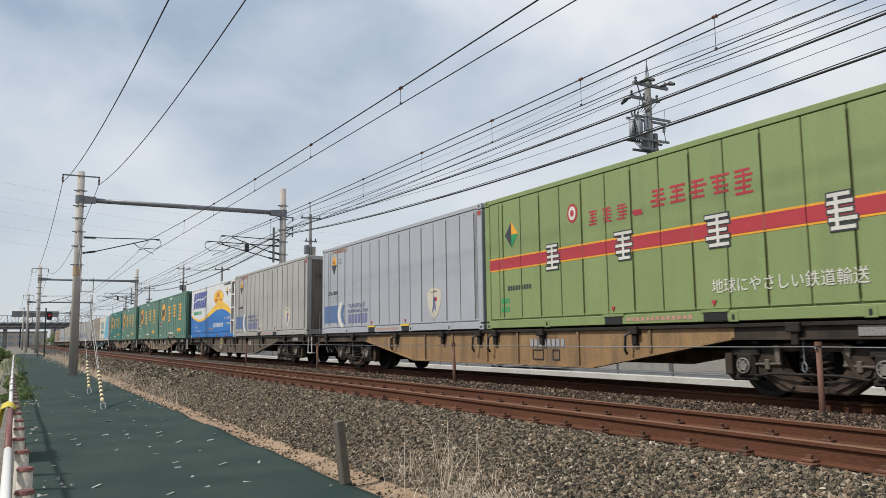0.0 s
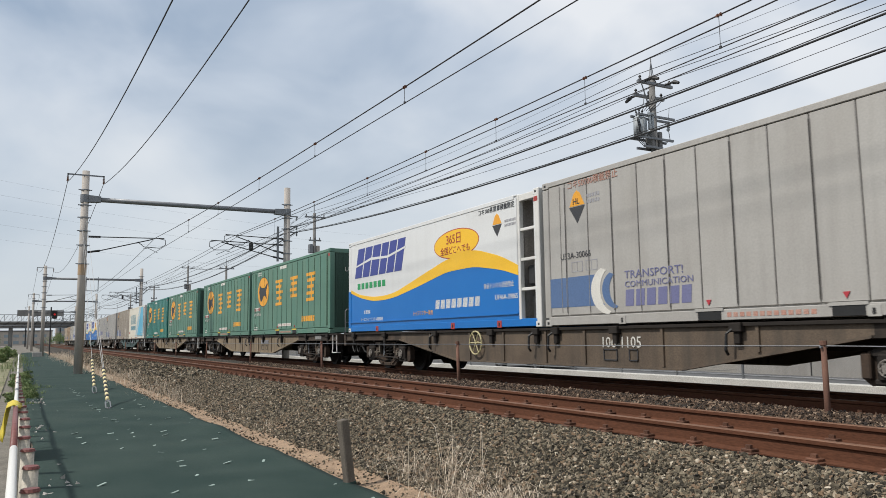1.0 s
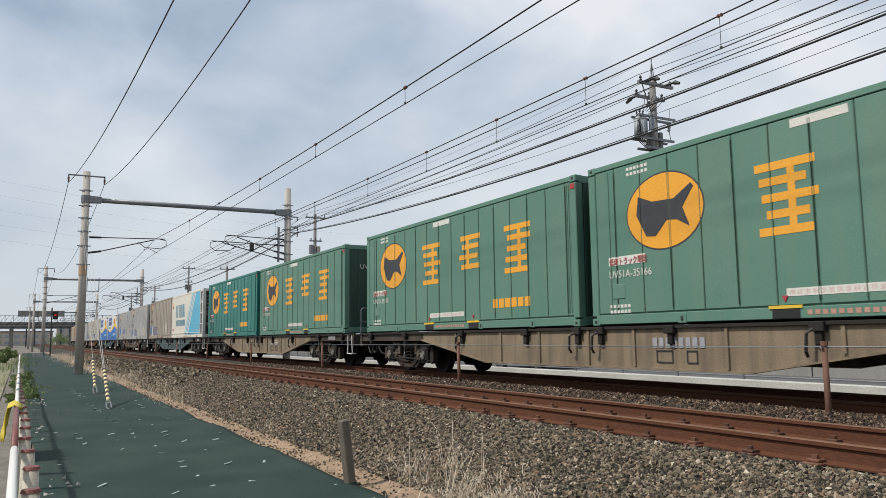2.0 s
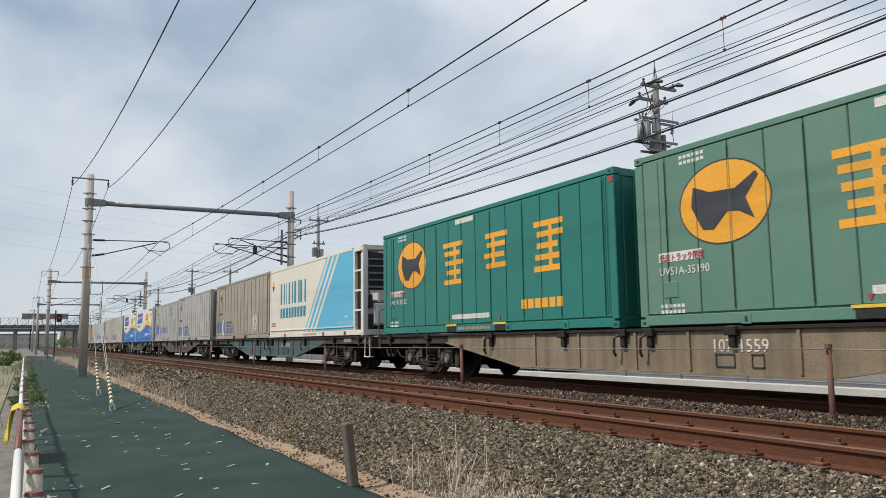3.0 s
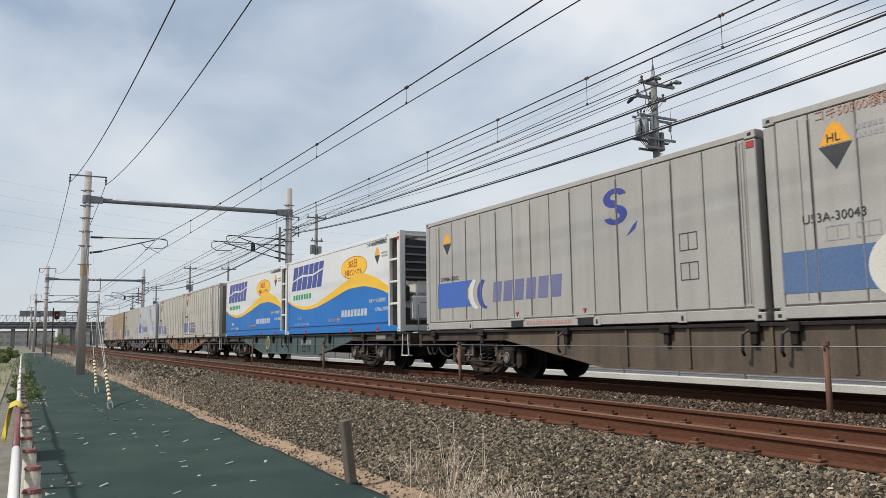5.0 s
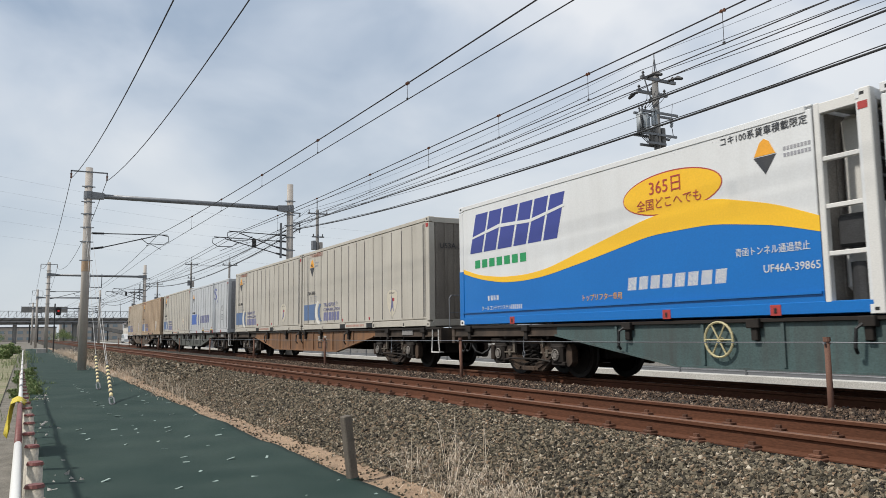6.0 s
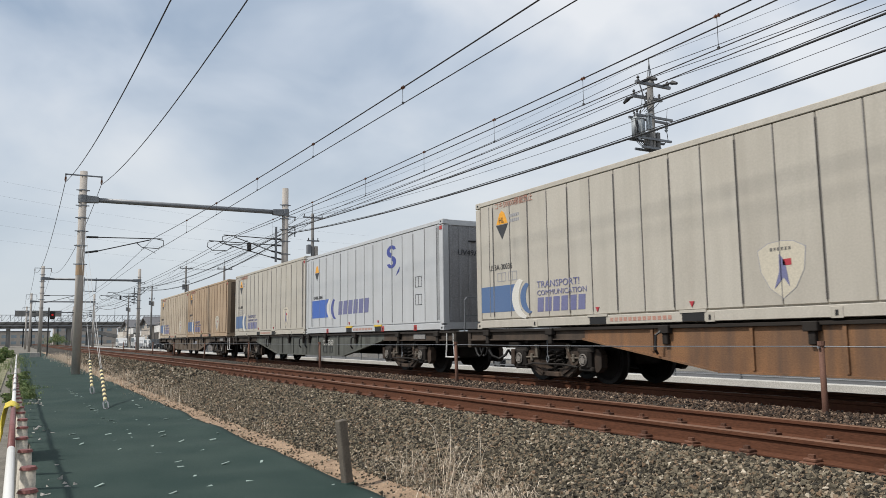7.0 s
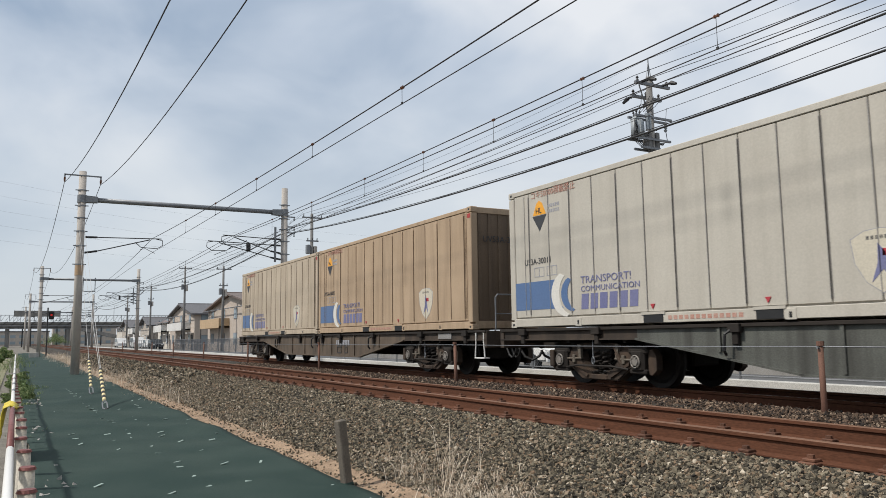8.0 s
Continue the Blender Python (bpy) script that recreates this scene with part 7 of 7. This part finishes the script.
def grass(name, clumps, mat, label, seed, width=0.0022, flat=0.35):
    """Blades in tufts: (x, y, blades, height, spread)."""
    r = np.random.default_rng(seed)
    V, F = [], []
    for x, y, n, h, s in clumps:
        for _ in range(n):
            bx, by = x + r.normal(0, s), y + r.normal(0, s)
            z = max(ground_profile(bx), -0.72) + (0.035 if flat > 1 else 0.0)
            a, lean, hh = r.uniform(0, 6.28), min(abs(r.normal(flat, 0.5)), 2.2), h * r.uniform(0.35, 1.2)
            dx, dy = math.cos(a), math.sin(a)
            k = len(V)
            w = width * (1 + by * 0.018)
            p1 = (bx + dx * lean * hh * 0.35, by + dy * lean * hh * 0.35, z + hh * 0.6)
            p2 = (bx + dx * lean * hh, by + dy * lean * hh, z + hh * (1 - 0.3 * lean))
            V += [(bx - dy * w, by + dx * w, z), (bx + dy * w, by - dx * w, z), (p1[0] + dy * w, p1[1] - dx * w, p1[2]), (p1[0] - dy * w, p1[1] + dx * w, p1[2]), p2]
            F += [(k, k + 1, k + 2, k + 3), (k + 3, k + 2, k + 4)]
    me = bpy.data.meshes.new(name)
    me.from_pydata(V, [], F)
    me.materials.append(mat)
    return tagged(new(name, me), label, "grass", kind="stuff")


STRAW = island_material("dry_straw", [(0.0, (0.36, 0.27, 0.19)), (0.5, (0.56, 0.46, 0.35)), (1.0, (0.76, 0.67, 0.55))], 0.8)
WEED = island_material("green_weed", [(0.0, (0.06, 0.1, 0.03)), (0.5, (0.13, 0.2, 0.06)), (1.0, (0.28, 0.3, 0.13))], 0.7)
rg = random.Random(11)
cl = [(3.66, 6.95, 10, 0.3, 0.12), (3.8, 6.75, 10, 0.24, 0.16)]
for _ in range(36):
    cl.append((rg.uniform(3.45, 3.9), rg.uniform(5, 22), rg.randint(5, 14), rg.uniform(0.08, 0.2), 0.14))
for _ in range(95):
    cl.append((rg.gauss(3.5, 0.22), rg.uniform(19, 44), rg.randint(10, 30), rg.uniform(0.14, 0.42), 0.2))
for _ in range(130):
    cl.append((rg.gauss(3.3, 0.3), rg.uniform(42, 95), rg.randint(14, 26), rg.uniform(0.3, 0.55), 0.25))
mat_cl = [(rg.uniform(3.4, 3.98), rg.uniform(5.5, 6.7), 40, 0.07, 0.1) for _ in range(22)]
mat_cl += [(rg.uniform(3.45, 4.15), rg.uniform(5.4, 7.4), 14, 0.12, 0.14) for _ in range(16)]
stalks = [(rg.uniform(3.5, 4.0), rg.uniform(6.3, 7.6), 6, rg.uniform(0.35, 0.6), 0.1) for _ in range(16)]
grass("dry_stalks", stalks, STRAW, "long pale dry stalks leaning over the ballast", 12, 0.0016, 1.1)
grass("dry_grass_mat", mat_cl, STRAW, "flattened mat of pale dry grass beside the marker post", 8, 0.0017, 1.4)
grass("dry_grass", cl, STRAW, "pale dry grass tufts along the foot of the ballast", 3, flat=0.55)
cl = [(rg.gauss(0.25, 0.16), rg.uniform(20, 40), 110, rg.uniform(0.08, 0.24), 0.16) for _ in range(22)]
cl += [(rg.gauss(0.3, 0.15), rg.uniform(14, 20), 18, rg.uniform(0.05, 0.12), 0.08) for _ in range(9)]
cl += [(rg.uniform(-4, -0.6), rg.uniform(15, 70), 40, rg.uniform(0.1, 0.5), 0.3) for _ in range(60)]
cl += [(rg.uniform(-0.5, 0.6), rg.uniform(45, 100), 30, rg.uniform(0.2, 0.5), 0.3) for _ in range(26)]
grass("weeds", cl, WEED, "green weeds beside the low barrier", 4, 0.0035)
stones("pale_stones", 170, (0.25, 0.62), near_y(6.5, 26, 1.2), 0.05, M["concrete"], "scattered pale stones along the edge of the sheet", 8)



def shrubs(name, spots, label, seed, leaf):
    """Leafy growth in uneven heaps of small leaves on thin stems: (x, y, ground z, radius, height)."""
    r = np.random.default_rng(seed)
    V, F = [], []
    for x, y, z, rad, h in spots:
        lumps = [(r.normal(0, rad * 0.5), r.normal(0, rad * 0.5), h * r.uniform(0.3, 0.8), rad * r.uniform(0.3, 0.55)) for _ in range(7)]
        for lx, ly, lz, lr in lumps:
            k = len(V)
            V += [(x + lx * 0.3 - leaf * 0.2, y, z), (x + lx * 0.3 + leaf * 0.2, y, z), (x + lx, y + ly, z + lz)]
            F.append((k, k + 1, k + 2))
            for _ in range(90):
                p = r.normal(0, 1, 3)
                p = p / np.linalg.norm(p) * lr * r.uniform(0.4, 1.1)
                c = np.array((x + lx, y + ly, max(z + 0.02, z + lz + p[2] * 0.8))) + (p[0], p[1], 0)
                a, b2 = r.normal(0, leaf, 3), r.normal(0, leaf, 3)
                k = len(V)
                V += [tuple(c - a), tuple(c + b2 * 0.5), tuple(c + a), tuple(c - b2 * 0.5)]
                F.append((k, k + 1, k + 2, k + 3))
    me = bpy.data.meshes.new(name)
    me.from_pydata(V, [], F)
    me.materials.append(WEED)
    return tagged(new(name, me), label, "shrub", kind="stuff")


sp = [(rg.uniform(-0.15, 0.35), rg.uniform(22, 40), -0.72, rg.uniform(0.15, 0.32), rg.uniform(0.15, 0.35)) for _ in range(16)]
shrubs("barrier_weeds", sp, "leafy green weeds growing along the low barrier", 21, 0.022)
sp = [(rg.uniform(-7, -0.8), rg.uniform(70, 130), -0.85, rg.uniform(0.5, 1.0), rg.uniform(0.5, 1.2)) for _ in range(30)]
sp += [(rg.uniform(7.5, 15.5), rg.uniform(270, 292), -0.4, rg.uniform(1.5, 2.4), rg.uniform(2.5, 5.0)) for _ in range(7)]
sp += [(rg.uniform(-30, -4), rg.uniform(180, 280), -0.95, rg.uniform(2, 3.5), rg.uniform(2.0, 4.0)) for _ in range(18)]
shrubs("trackside_shrubs", sp, "dark green shrubs beside the line and under the bridge", 22, 0.085)

# ---- low barrier beside the path ----
CAP = material("oxblood_cap", (0.19, 0.055, 0.045), (0.13, 0.04, 0.035), 0.55, 0, scale=8, fine=60, vary=0.15)
STAKE = material("cream_stake", (0.55, 0.5, 0.42), (0.42, 0.37, 0.3), 0.7, 0, scale=6, fine=60, streak=0.3, vary=0.08)


def barrier():
    first = None
    for i in range(20):
        y = 5.3 + i * 0.98
        m = pose(0.1 - 0.006 * i, y, -0.74, random.uniform(-1.5, 1.5), random.uniform(-1.5, 1.5), random.uniform(-8, 8))
        if first is None:
            first = empty("barrier_stake", m)
            tagged(first, "short cream plastic stake with an oxblood cap", "barrier post", group="barrier stakes")
            part("stake_body", tubed((0, 0, 0), (0, 0, 0.71), 0.058, 0.05, n=14), STAKE, first, smooth=True)
            part("cap", tubed((0, 0, 0.7), (0, 0, 0.72), 0.06, 0.05, n=14), CAP, first)
            part("foot_block", boxed(0.02, 0.16, -0.09, 0.09, 0.0, 0.1, bevel=0.015), M["soil"], first)
        else:
            copy_thing(first, m)
    bar = empty("barrier_pipe")
    tagged(bar, "long red and white striped pipe laid along the barrier stakes", "barrier")
    ends = (2.5, 7.0, 11.2, 15.0, 15.6, 17.4, 18.0, 20.0, 20.6, 23.0, 23.6, 27.0, 27.6, 32.0, 32.6, 40.0, 41.0, 60.0)
    for i, (a, b) in enumerate(zip(ends, ends[1:])):
        part("pipe_section", tubed((-0.005 - a * 0.0005, a, 0.02), (-0.005 - b * 0.0005, b, 0.02), 0.028, n=12), M["white"] if i % 2 == 0 else CAP if i == 1 else M["steel"], bar, smooth=True)
    for y in (4.0, 8.2, 12.4, 16.6):
        part("pipe_leg", tubed((-0.01, y, -0.75), (-0.01, y, 0.02), 0.02, n=8), M["steel"], bar)
    cl_ = empty("yellow_cloth")
    tagged(cl_, "yellow plastic cloth hung over the striped pipe", "cloth")
    YC = material("yellow_cloth", (0.6, 0.47, 0.035), (0.48, 0.37, 0.03), 0.6, 0, scale=5, fine=40, bump=0.3)
    bm = bmesh.new()
    rows = []
    for a in range(9):
        y = 11.2 + a * 0.12
        rows.append([bm.verts.new((0.045 - 0.11 * min(1, b / 2) - 0.012 * b - 0.025 * math.sin(a * 1.7 + b * 0.6), y + 0.03 * b * math.sin(a * 0.8), 0.06 - 0.07 * max(0, b - 1.5) - (0.05 if b == 0 else 0))) for b in range(9)])
    for r0, r1 in zip(rows, rows[1:]):
        for b in range(8):
            bm.faces.new((r0[b], r0[b + 1], r1[b + 1], r1[b]))
    f = part("cloth_fold", bm, YC, cl_, smooth=True)
    so = f.modifiers.new("thickness", "SOLIDIFY")
    so.thickness = 0.008


barrier()
path = finish("path", grid_sheet([-5.5, -3, -1.2, -0.45], np.arange(-4, 90, 2.0).tolist(), lambda x, y: ground_profile(x) + 0.005 + 0.02 * noise.noise((x, y, 0))), material("verge_earth", (0.26, 0.225, 0.15), (0.13, 0.15, 0.06), 0.95, scale=1.2, fine=50, amount=0.9, bump=0.7, fine_amount=0.4), smooth=True)
tagged(path, "dry earth path with thin green growth beyond the barrier", "path", kind="structure")

# ---- what moves ----


def lag(t):
    """How far the train is behind an even run, in metres."""
    return float(np.interp(t, (0.0, 0.5, 1.0, 1.5, 3.0, 3.5, 4.0, 4.5, 6.0, 6.5, 7.0, 7.5, 8.0), (0.75, 0.55, 0.14, 0.11, 0.4, 0.52, 0.5, 0.5, 0.06, 0.42, 0.4, 0.38, 0.37)))


def motions():
    ticks = [i * 0.25 for i in range(33)]
    for ob, x, y, z in MOVING:
        walk(ob, [(t, pose(x, y - SPEED * t + lag(t), z)) for t in ticks])
    # the wheels turn towards the way the train runs
    turns = [(i / FPS, i * 84.0) for i in range(int(8 * FPS) + 1)]
    for ws, y in WHEELS:
        walk(ws, [(t, pose(0, y, WR, a, 0, 0)) for t, a in turns])


motions()
